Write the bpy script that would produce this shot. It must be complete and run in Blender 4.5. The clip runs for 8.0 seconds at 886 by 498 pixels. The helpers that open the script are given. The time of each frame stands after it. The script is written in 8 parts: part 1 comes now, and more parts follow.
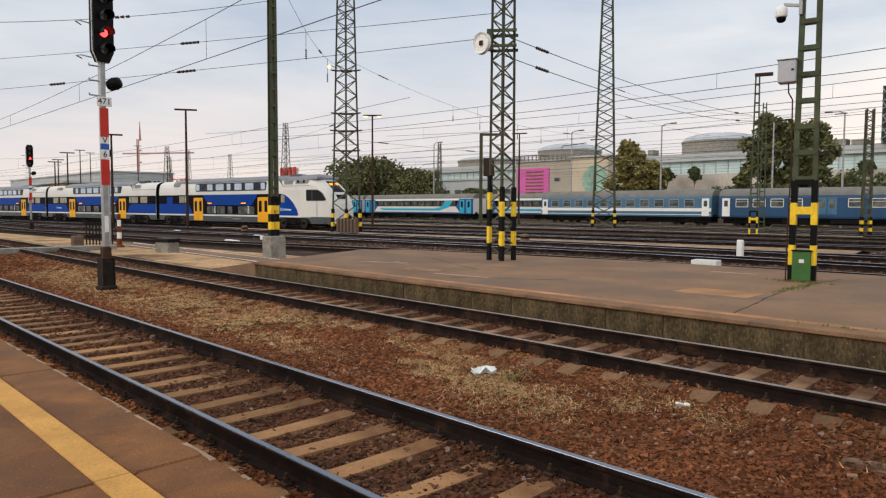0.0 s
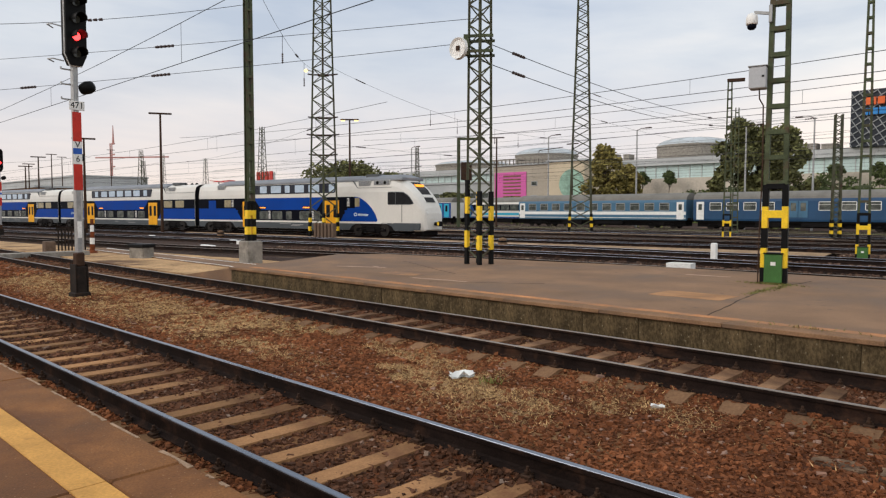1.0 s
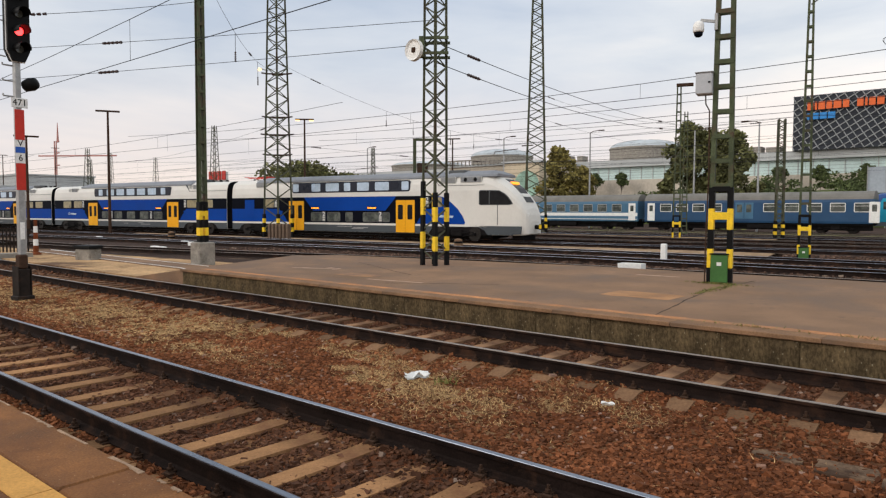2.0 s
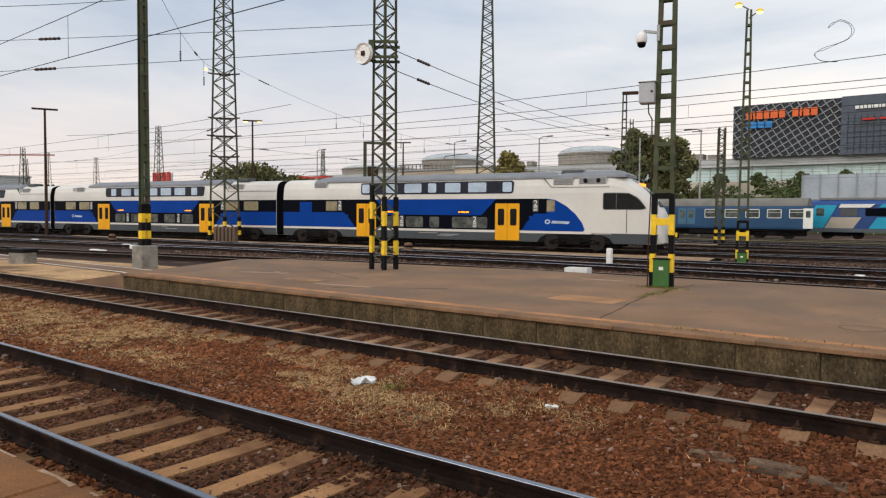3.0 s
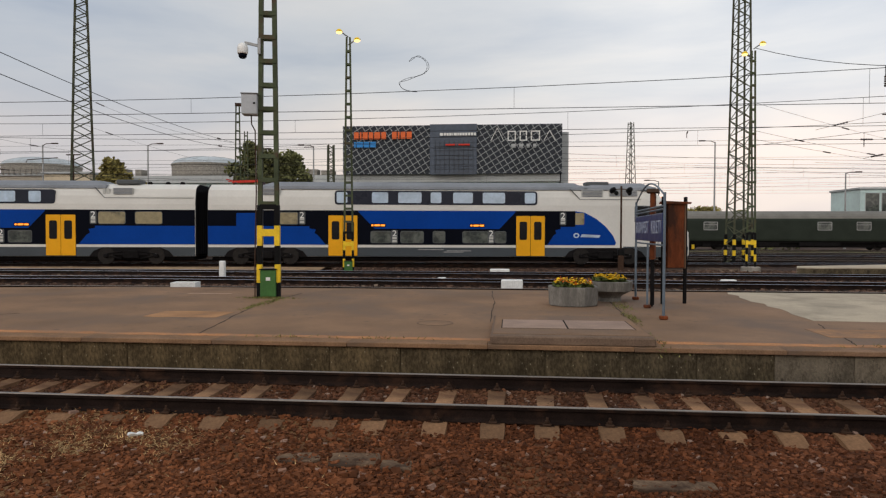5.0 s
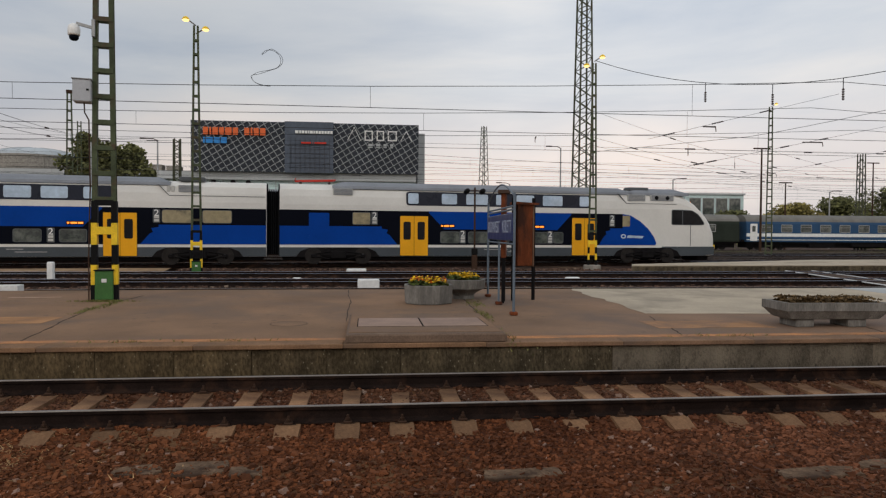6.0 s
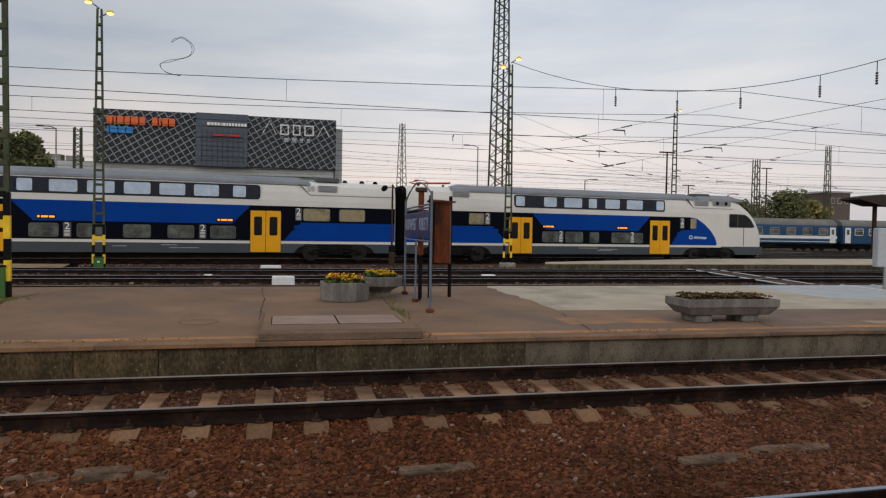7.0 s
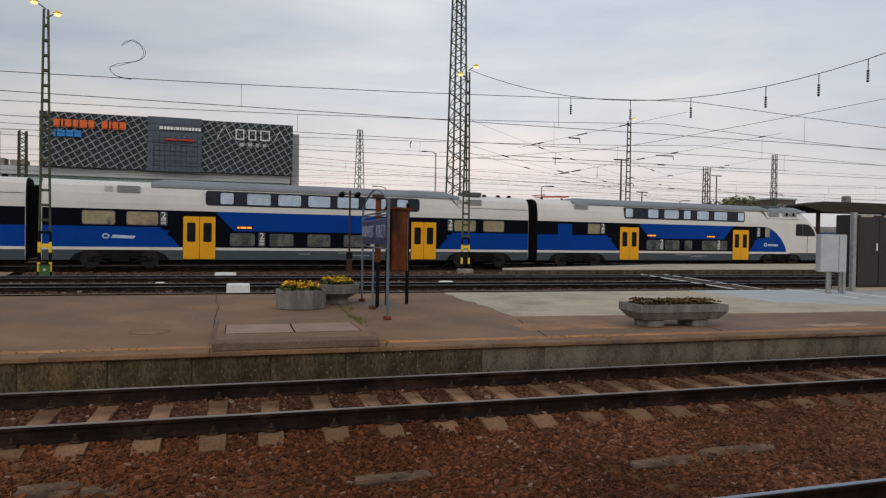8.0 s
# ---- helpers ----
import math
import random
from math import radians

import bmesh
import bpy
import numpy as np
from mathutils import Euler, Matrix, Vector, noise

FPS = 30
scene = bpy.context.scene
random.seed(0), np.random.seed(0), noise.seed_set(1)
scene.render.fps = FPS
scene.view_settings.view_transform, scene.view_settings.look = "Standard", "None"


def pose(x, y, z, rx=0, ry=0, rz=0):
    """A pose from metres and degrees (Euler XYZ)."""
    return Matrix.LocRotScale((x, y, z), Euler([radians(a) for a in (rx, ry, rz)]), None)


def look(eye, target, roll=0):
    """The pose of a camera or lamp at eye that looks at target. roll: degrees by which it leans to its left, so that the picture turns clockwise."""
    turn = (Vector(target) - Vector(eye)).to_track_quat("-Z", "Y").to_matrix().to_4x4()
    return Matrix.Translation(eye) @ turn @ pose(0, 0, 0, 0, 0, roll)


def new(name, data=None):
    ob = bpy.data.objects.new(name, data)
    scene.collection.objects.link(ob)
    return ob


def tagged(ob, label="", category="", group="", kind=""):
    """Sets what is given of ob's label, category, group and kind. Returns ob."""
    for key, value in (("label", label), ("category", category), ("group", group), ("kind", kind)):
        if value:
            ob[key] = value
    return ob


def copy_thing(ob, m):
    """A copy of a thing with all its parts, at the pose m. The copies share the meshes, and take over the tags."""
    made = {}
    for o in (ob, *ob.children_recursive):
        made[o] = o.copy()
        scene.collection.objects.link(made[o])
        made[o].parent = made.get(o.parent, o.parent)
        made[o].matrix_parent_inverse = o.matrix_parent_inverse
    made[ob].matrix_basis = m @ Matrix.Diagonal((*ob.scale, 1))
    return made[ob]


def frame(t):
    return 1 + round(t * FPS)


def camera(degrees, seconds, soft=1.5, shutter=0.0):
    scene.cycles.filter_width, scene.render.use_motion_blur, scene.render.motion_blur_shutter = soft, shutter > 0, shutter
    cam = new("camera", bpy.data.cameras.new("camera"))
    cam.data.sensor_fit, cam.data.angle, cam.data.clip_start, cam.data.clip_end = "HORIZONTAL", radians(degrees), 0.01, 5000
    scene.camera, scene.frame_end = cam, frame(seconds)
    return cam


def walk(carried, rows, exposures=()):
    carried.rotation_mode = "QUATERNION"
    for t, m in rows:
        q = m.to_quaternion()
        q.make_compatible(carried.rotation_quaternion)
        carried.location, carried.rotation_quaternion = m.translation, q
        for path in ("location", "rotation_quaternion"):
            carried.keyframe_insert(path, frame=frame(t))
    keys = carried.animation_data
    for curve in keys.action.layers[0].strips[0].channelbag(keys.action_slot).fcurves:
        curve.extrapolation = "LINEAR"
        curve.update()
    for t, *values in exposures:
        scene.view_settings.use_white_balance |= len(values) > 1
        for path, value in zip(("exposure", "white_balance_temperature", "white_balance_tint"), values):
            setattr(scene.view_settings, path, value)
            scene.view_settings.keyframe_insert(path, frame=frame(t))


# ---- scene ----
cam = camera(65.56, 8.0, soft=1.25)
PATH = [
    (0, -0.007, 0.001, 1.8, 45.95, -3.41, 0.27),
    (0.5, 0.003, -0.003, 1.803, 45.14, -3.24, -0.04),
    (1, 0.022, -0.021, 1.811, 44.12, -3.07, 0.12),
    (1.5, 0.048, -0.064, 1.818, 42.15, -3.07, 0.33),
    (1.7, 0.059, -0.061, 1.822, 41.29, -3.06, 0.37),
    (2.8, 0.116, -0.046, 1.841, 38.04, -2.73, 0.15),
    (3, 0.127, -0.043, 1.845, 36.38, -2.67, 0.55),
    (3.5, 0.198, 0.068, 1.814, 29.4, -2.48, 0.27),
    (4, 0.248, 0.097, 1.823, 21.9, -1.98, 0.41),
    (4.5, 0.343, 0.11, 1.804, 14, -1.69, -0.08),
    (5, 0.407, 0.163, 1.814, 5.59, -1.44, 0.14),
    (5.2, 0.412, 0.168, 1.809, 3.13, -1.23, 0.21),
    (6.3, 0.437, 0.198, 1.784, -9.08, -1.48, 0.54),
    (6.5, 0.439, 0.192, 1.797, -10.54, -1.52, 0.71),
    (7, 0.436, 0.171, 1.789, -13.13, -1.53, 0.96),
    (7.5, 0.444, 0.156, 1.799, -14.71, -1.42, 0.87),
    (8, 0.452, 0.145, 1.813, -16.59, -0.98, 0.89),
]


def aim(x, y, z, yaw, pitch, roll):
    """Camera pose from its place, heading (to the left of +y), pitch and roll."""
    return pose(x, y, z, 90 + pitch, 0, yaw) @ pose(0, 0, 0, 0, 0, roll)


# seconds, stops, kelvin, tint
EXPOSURES = [(0.0, 0.17, 6500, 10), (2.0, 0.2, 6500, 10), (3.5, 0.16, 6500, 10), (4.5, -0.15, 6500, 10), (5.2, -0.27, 6500, 10), (6.0, -0.42, 6350, 10), (8.0, -0.45, 6250, 10)]
walk(cam, [(t, aim(*row)) for t, *row in PATH], EXPOSURES)

# ---- sky and light ----
SUN_ELEVATION, SUN_AZIMUTH = 30.0, -140.0      # azimuth from +y towards +x
world = bpy.data.worlds.new("world")
scene.world = world
world.use_nodes = True


def node(tree, kind, **values):
    made = tree.nodes.new(kind)
    for key, value in values.items():
        made.inputs[key].default_value = value
    return made


def ramp(tree, fac, stops):
    made = tree.nodes.new("ShaderNodeValToRGB")
    while len(made.color_ramp.elements) < len(stops):
        made.color_ramp.elements.new(0.5)
    for e, (at, colour) in zip(made.color_ramp.elements, stops):
        e.position, e.color = at, (*colour, 1) if len(colour) == 3 else colour
    tree.links.new(fac, made.inputs["Fac"])
    return made.outputs["Color"]


def mixed(tree, fac, a, b, mode="MIX"):
    made = tree.nodes.new("ShaderNodeMix")
    made.data_type, made.blend_type = "RGBA", mode
    for socket, value in ((made.inputs["Factor"], fac), (made.inputs["A"], a), (made.inputs["B"], b)):
        if hasattr(value, "node"):
            tree.links.new(value, socket)
        elif isinstance(value, (int, float)):
            socket.default_value = value
        else:
            socket.default_value = (*value, 1)
    for s in made.inputs:
        if s.type == "RGBA" and s.name in ("A", "B"):
            value = a if s.name == "A" else b
            if hasattr(value, "node"):
                tree.links.new(value, s)
            else:
                s.default_value = (*value, 1)
    return [o for o in made.outputs if o.type == "RGBA"][0]


def build_sky():
    t = world.node_tree
    t.nodes.clear()
    sky = node(t, "ShaderNodeTexSky")
    sky.sky_type, sky.sun_disc = "NISHITA", False
    sky.sun_elevation, sky.sun_rotation = radians(SUN_ELEVATION), radians(SUN_AZIMUTH)
    coord = node(t, "ShaderNodeTexCoord")
    split = node(t, "ShaderNodeSeparateXYZ")
    t.links.new(coord.outputs["Generated"], split.inputs[0])
    # broad banks of cloud, drawn out along the horizon
    stretch = node(t, "ShaderNodeMapping")
    stretch.inputs["Scale"].default_value = (1.0, 1.0, 5.0)
    t.links.new(coord.outputs["Generated"], stretch.inputs["Vector"])
    banks = node(t, "ShaderNodeTexNoise", Scale=1.7, Detail=6.0, Roughness=0.55, Distortion=0.35)
    t.links.new(stretch.outputs[0], banks.inputs["Vector"])
    height = ramp(t, split.outputs["Z"], [(0.0, (0.82, 0.725, 0.675)), (0.08, (0.83, 0.75, 0.72)), (0.2, (0.72, 0.735, 0.76)), (0.45, (0.70, 0.745, 0.80)), (1.0, (0.62, 0.68, 0.76))])
    cloud = ramp(t, banks.outputs["Fac"], [(0.32, (0.77, 0.82, 0.89)), (0.52, (1.01, 1.01, 1.005)), (0.70, (1.22, 1.15, 1.07))])
    layer = mixed(t, 1.0, height, cloud, "MULTIPLY")
    # the cloud is brighter round the veiled sun, behind, and towards +x
    flip = node(t, "ShaderNodeMath")
    flip.operation = "MULTIPLY"
    flip.inputs[1].default_value = -1.0
    t.links.new(split.outputs["Y"], flip.inputs[0])
    behind = ramp(t, flip.outputs[0], [(0.0, (1.0, 1.0, 1.0)), (0.8, (1.5, 1.44, 1.38))])
    layer = mixed(t, 1.0, layer, behind, "MULTIPLY")
    lift = node(t, "ShaderNodeMath")
    lift.operation = "MULTIPLY_ADD"
    lift.inputs[1].default_value, lift.inputs[2].default_value = 0.5, 0.5
    t.links.new(split.outputs["X"], lift.inputs[0])
    layer = mixed(t, 1.0, layer, ramp(t, lift.outputs[0], [(0.05, (0.93, 0.95, 0.98)), (0.22, (0.89, 0.93, 0.99)), (0.38, (1.07, 1.07, 1.06)), (0.5, (1.28, 1.25, 1.21)), (0.60, (1.48, 1.44, 1.39)), (0.70, (1.42, 1.40, 1.38)), (0.85, (1.26, 1.27, 1.28))]), "MULTIPLY")
    clear = mixed(t, 1.0, sky.outputs["Color"], (0.07, 0.07, 0.07), "MULTIPLY")
    both = mixed(t, 0.9, clear, layer)
    back = node(t, "ShaderNodeBackground", Strength=1.0)
    t.links.new(both, back.inputs["Color"])
    out = node(t, "ShaderNodeOutputWorld")
    t.links.new(back.outputs[0], out.inputs[0])


build_sky()
sun = new("sun", bpy.data.lights.new("sun", "SUN"))
sun.data.energy, sun.data.angle, sun.data.color = 1.0, radians(30), (1.0, 0.90, 0.81)
_el, _az = radians(SUN_ELEVATION), radians(SUN_AZIMUTH)
sun.matrix_world = look((math.sin(_az) * math.cos(_el) * 50, math.cos(_az) * math.cos(_el) * 50, math.sin(_el) * 50), (0, 0, 0))


# ---- materials ----
def mat(name, base, rough=0.7, metal=0.0, var=0.25, scale=1.5, fine=30.0, grain=0.15, bump=0.15, depth=0.01,
        other=None, cover=(0.55, 0.7), coat=0.0, spots=None, random_piece=0.0, streak=1.0, spec=None, drift=(), pale=None):
    """A surface of a base colour that varies at two scales; other: a second colour in patches; spots: small flecks."""
    m = bpy.data.materials.new(name)
    m.use_nodes = True
    t = m.node_tree
    b = t.nodes["Principled BSDF"]
    b.inputs["Roughness"].default_value, b.inputs["Metallic"].default_value = rough, metal
    b.inputs["Coat Weight"].default_value = coat
    b.inputs["Specular IOR Level"].default_value = spec if spec is not None else (0.12 if rough > 0.55 else 0.3)
    coord = node(t, "ShaderNodeTexCoord")
    place = coord.outputs["Object"]
    if streak != 1.0:
        mp = node(t, "ShaderNodeMapping")
        mp.inputs["Scale"].default_value = (1, 1, 1 / streak)
        t.links.new(place, mp.inputs["Vector"])
        place = mp.outputs[0]
    large = node(t, "ShaderNodeTexNoise", Scale=scale, Detail=5.0, Roughness=0.6)
    small = node(t, "ShaderNodeTexNoise", Scale=fine, Detail=3.0, Roughness=0.65)
    for n in (large, small):
        t.links.new(place, n.inputs["Vector"])
    lo, hi = [max(0.0, 1 - var)] * 3, [1 + var] * 3
    colour = mixed(t, 1.0, base, ramp(t, large.outputs["Fac"], [(0.3, lo), (0.7, hi)]), "MULTIPLY")
    colour = mixed(t, 1.0, colour, ramp(t, small.outputs["Fac"], [(0.25, [1 - grain] * 3), (0.75, [1 + grain] * 3)]), "MULTIPLY")
    if other:
        patch = node(t, "ShaderNodeTexNoise", Scale=scale * 0.8, Detail=7.0, Roughness=0.68, Distortion=0.3)
        mp2 = node(t, "ShaderNodeMapping")
        mp2.inputs["Location"].default_value = (7.3, 3.1, 5.7)
        t.links.new(place, mp2.inputs["Vector"])
        t.links.new(mp2.outputs[0], patch.inputs["Vector"])
        mask = ramp(t, patch.outputs["Fac"], [(cover[0], (0, 0, 0)), (cover[1], (1, 1, 1))])
        colour = mixed(t, mask, colour, other)
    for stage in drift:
        # each stage multiplies the colour along world x, past a ragged border
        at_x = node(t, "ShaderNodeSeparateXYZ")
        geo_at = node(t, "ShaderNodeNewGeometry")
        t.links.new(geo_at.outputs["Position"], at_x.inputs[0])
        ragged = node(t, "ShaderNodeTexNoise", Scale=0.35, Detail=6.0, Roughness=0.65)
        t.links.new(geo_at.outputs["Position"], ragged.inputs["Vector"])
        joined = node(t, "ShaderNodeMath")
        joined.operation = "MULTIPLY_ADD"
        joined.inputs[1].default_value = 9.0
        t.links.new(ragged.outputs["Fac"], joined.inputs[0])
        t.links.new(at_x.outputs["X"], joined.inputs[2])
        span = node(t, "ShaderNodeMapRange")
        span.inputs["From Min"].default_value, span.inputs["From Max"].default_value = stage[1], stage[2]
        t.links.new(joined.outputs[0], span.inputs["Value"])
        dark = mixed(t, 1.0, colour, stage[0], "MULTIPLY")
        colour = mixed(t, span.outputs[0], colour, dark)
    if spots:
        cell = node(t, "ShaderNodeTexVoronoi", Scale=spots[1])
        t.links.new(place, cell.inputs["Vector"])
        colour = mixed(t, ramp(t, cell.outputs["Distance"], [(spots[2], (1, 1, 1)), (spots[2] + 0.08, (0, 0, 0))]), colour, spots[0])
    if random_piece:
        info = node(t, "ShaderNodeObjectInfo")
        geo = node(t, "ShaderNodeNewGeometry")
        add = node(t, "ShaderNodeMath")
        add.operation = "ADD"
        t.links.new(info.outputs["Random"], add.inputs[0])
        t.links.new(geo.outputs["Random Per Island"], add.inputs[1])
        wrap = node(t, "ShaderNodeMath")
        wrap.operation = "FRACT"
        t.links.new(add.outputs[0], wrap.inputs[0])
        r = random_piece
        colour = mixed(t, 1.0, colour, ramp(t, wrap.outputs[0], [(0.0, (1 - r, 1 - r, 1 - r)), (0.55, (1.0, 1.0, 1.0)), (1.0, (1 + r, 1 + r * 0.95, 1 + r * 0.9))]), "MULTIPLY")
        if pale:
            colour = mixed(t, ramp(t, wrap.outputs[0], [(0.972, (0, 0, 0)), (0.985, (0.6, 0.6, 0.6))]), colour, pale)
    t.links.new(colour, b.inputs["Base Color"])
    rr = ramp(t, large.outputs["Fac"], [(0.3, [max(0, rough - 0.08)] * 3), (0.7, [min(1, rough + 0.08)] * 3)])
    t.links.new(rr, b.inputs["Roughness"])
    if bump:
        bp = node(t, "ShaderNodeBump", Strength=bump, Distance=depth)
        t.links.new(small.outputs["Fac"], bp.inputs["Height"])
        t.links.new(bp.outputs[0], b.inputs["Normal"])
    return m


def glowing(name, colour, strength, base=(0.02, 0.02, 0.02)):
    m = bpy.data.materials.new(name)
    m.use_nodes = True
    b = m.node_tree.nodes["Principled BSDF"]
    b.inputs["Base Color"].default_value = (*base, 1)
    b.inputs["Emission Color"].default_value = (*colour, 1)
    b.inputs["Emission Strength"].default_value = strength
    return m


M_BALLAST = mat("ballast", (0.120, 0.040, 0.016), 0.95, var=0.4, scale=0.5, fine=26, grain=0.5, bump=0.9, depth=0.04, other=(0.30, 0.175, 0.08), cover=(0.50, 0.68), drift=(((0.64, 0.61, 0.62), -1.0, 6.0), ((1.22, 1.48, 1.95), 6.5, 12.0)))
M_YARD = mat("yard ballast", (0.050, 0.030, 0.022), 0.95, var=0.4, scale=0.15, fine=22, grain=0.6, bump=0.8, depth=0.05, other=(0.22, 0.145, 0.085), cover=(0.57, 0.70))
M_STONE = mat("ballast stone", (0.176, 0.064, 0.026), 0.92, var=0.4, scale=0.7, fine=18, grain=0.3, pale=(0.30, 0.225, 0.18), random_piece=0.55, bump=0.3, drift=(((0.64, 0.61, 0.62), -1.0, 6.0), ((1.22, 1.48, 1.95), 6.5, 12.0)))
M_STONE_OILED = mat("oil-darkened ballast stone", (0.096, 0.042, 0.022), 0.85, var=0.4, scale=0.9, fine=18, grain=0.3, pale=(0.30, 0.23, 0.18), random_piece=0.5, bump=0.3)
M_STRAW = mat("dry grass", (0.47, 0.30, 0.138), 0.9, var=0.3, scale=3, fine=50, grain=0.3, bump=0, random_piece=0.45)
M_WEED = mat("yellowing green weed", (0.15, 0.145, 0.045), 0.8, var=0.3, scale=5, fine=50, random_piece=0.4, bump=0)
M_RAIL = mat("rusty rail side", (0.016, 0.010, 0.008), 0.8, 0.0, var=0.45, scale=3, fine=60, grain=0.4, bump=0.3, spec=0.06, other=(0.060, 0.030, 0.018), cover=(0.52, 0.72))
M_SHINE = mat("polished rail head", (0.22, 0.24, 0.28), 0.3, 1.0, var=0.15, scale=0.8, fine=90, grain=0.1, bump=0.03)
M_SHINE_DULL = mat("worn rail head", (0.20, 0.17, 0.145), 0.4, 0.5, var=0.3, scale=0.8, fine=60, grain=0.2, bump=0.05)
M_SLEEPER_DARK = mat("stained concrete sleeper", (0.225, 0.124, 0.064), 0.9, var=0.4, scale=1.2, fine=40, grain=0.3, bump=0.4, other=(0.09, 0.045, 0.025), cover=(0.46, 0.66), random_piece=0.35)
M_SLEEPER = mat("concrete sleeper", (0.265, 0.138, 0.062), 0.9, var=0.35, scale=1.2, fine=40, grain=0.25, bump=0.4, other=(0.14, 0.06, 0.03), cover=(0.5, 0.7), random_piece=0.3)
M_YARDSLEEPER = mat("dark yard sleeper", (0.065, 0.041, 0.028), 0.95, var=0.35, scale=1.2, fine=30, grain=0.25, bump=0.3, random_piece=0.4)
M_IRON = mat("rusted iron", (0.060, 0.034, 0.022), 0.8, 0.3, var=0.3, scale=8, fine=80, bump=0.3)
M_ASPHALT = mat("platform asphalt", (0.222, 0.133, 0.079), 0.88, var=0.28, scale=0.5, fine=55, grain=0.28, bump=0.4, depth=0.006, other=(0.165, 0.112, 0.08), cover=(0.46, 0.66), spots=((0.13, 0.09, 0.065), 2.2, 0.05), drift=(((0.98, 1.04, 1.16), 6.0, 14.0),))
M_NEARASPH = mat("near platform asphalt", (0.182, 0.078, 0.027), 0.66, var=0.42, scale=1.3, fine=70, grain=0.35, bump=0.45, depth=0.005, other=(0.10, 0.040, 0.017), cover=(0.45, 0.72), spots=((0.30, 0.17, 0.09), 26.0, 0.06))
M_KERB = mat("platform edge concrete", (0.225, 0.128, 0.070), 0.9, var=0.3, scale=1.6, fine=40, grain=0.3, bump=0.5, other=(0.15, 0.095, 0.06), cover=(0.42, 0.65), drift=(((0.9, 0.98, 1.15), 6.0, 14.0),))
M_WALL = mat("mossy platform wall", (0.084, 0.060, 0.031), 0.93, var=0.65, scale=3.2, fine=30, grain=0.7, bump=1.0, depth=0.025, other=(0.185, 0.135, 0.075), cover=(0.52, 0.70), random_piece=0.18, streak=2.2, drift=(((0.72, 0.79, 0.92), 2.0, 6.5),), spots=((0.25, 0.22, 0.15), 20.0, 0.07))
M_WALLGREY = mat("grey worn platform wall", (0.130, 0.108, 0.078), 0.93, var=0.5, scale=2.5, fine=34, grain=0.55, bump=1.0, depth=0.025, other=(0.20, 0.165, 0.12), cover=(0.52, 0.70), random_piece=0.2, streak=1.6, spots=((0.05, 0.04, 0.03), 5.0, 0.04))
M_CHIP = mat("pale broken concrete", (0.30, 0.20, 0.13), 0.9, var=0.3, scale=5, fine=50, grain=0.3, bump=0.3)
M_GRILLE = mat("pale roof grille", (0.47, 0.46, 0.42), 0.6, var=0.08, scale=1, fine=10, grain=0.05, bump=0)
M_FRAME = mat("grey window frame", (0.075, 0.08, 0.082), 0.5, var=0.1, scale=1, fine=10, grain=0.05, bump=0)
M_LINE = mat("worn yellow line", (0.53, 0.275, 0.075), 0.8, var=0.2, scale=2.5, fine=50, grain=0.2, bump=0.2, other=(0.17, 0.08, 0.04), cover=(0.62, 0.75))
M_OLDLINE = mat("worn orange edge line", (0.42, 0.19, 0.08), 0.85, var=0.3, scale=1.6, fine=40, grain=0.3, bump=0.2, other=(0.25, 0.15, 0.09), cover=(0.44, 0.64))
M_PAVED = mat("pale concrete paving", (0.43, 0.355, 0.26), 0.88, var=0.15, scale=0.8, fine=40, grain=0.15, bump=0.25, other=(0.28, 0.235, 0.175), cover=(0.5, 0.7))
M_CONC = mat("grey concrete", (0.26, 0.235, 0.20), 0.92, var=0.3, scale=3, fine=45, grain=0.25, bump=0.45, other=(0.15, 0.135, 0.11), cover=(0.52, 0.68))
M_TRAINWHITE = mat("train white paint", (0.64, 0.615, 0.56), 0.4, var=0.06, scale=0.5, fine=8, grain=0.03, bump=0.0, spec=0.2)
M_TRAINBLUE = mat("train blue paint", (0.002, 0.043, 0.255), 0.45, var=0.1, scale=0.5, fine=8, grain=0.04, bump=0, spec=0.06)
M_TRAINBLACK = mat("train window band", (0.004, 0.005, 0.009), 0.4, var=0.1, scale=0.7, fine=10, bump=0, spec=0.025)
# navy base colour lifts this band in place of a sky reflection
M_UPPERBAND = mat("upper window band", (0.020, 0.023, 0.034), 0.3, var=0.15, scale=0.7, fine=10, bump=0, spec=0.15)
M_TRAINGREY = mat("train grey skirt", (0.050, 0.060, 0.067), 0.45, var=0.12, scale=0.6, fine=12, grain=0.08, bump=0.02)
M_TRAINROOF = mat("train grey roof", (0.21, 0.22, 0.235), 0.6, var=0.15, scale=0.6, fine=10, grain=0.1, bump=0.02)
M_YELLOW = mat("yellow door paint", (0.78, 0.36, 0.01), 0.38, var=0.06, scale=1, fine=10, grain=0.03, bump=0, coat=0.0, spec=0.15)
M_UNDER = mat("dark underframe", (0.011, 0.010, 0.010), 0.85, 0.0, var=0.3, scale=3, fine=20, bump=0.2, spec=0.04)
M_WHEEL = mat("wheel steel", (0.022, 0.019, 0.017), 0.6, 0.3, var=0.3, scale=5, fine=40, bump=0.1)
# the sky seen in the upper panes is put into this pale base colour
M_GLASS_LIGHT = mat("upper window glass in painted sky tone", (0.40, 0.50, 0.60), 0.06, var=0.2, scale=0.9, fine=4, grain=0.12, bump=0, coat=0.1, spec=0.5)
M_GLASS = mat("tinted window glass", (0.05, 0.057, 0.052), 0.06, var=0.25, scale=1.6, fine=5, grain=0.25, bump=0, spec=0.4, other=(0.125, 0.135, 0.115), cover=(0.44, 0.62))
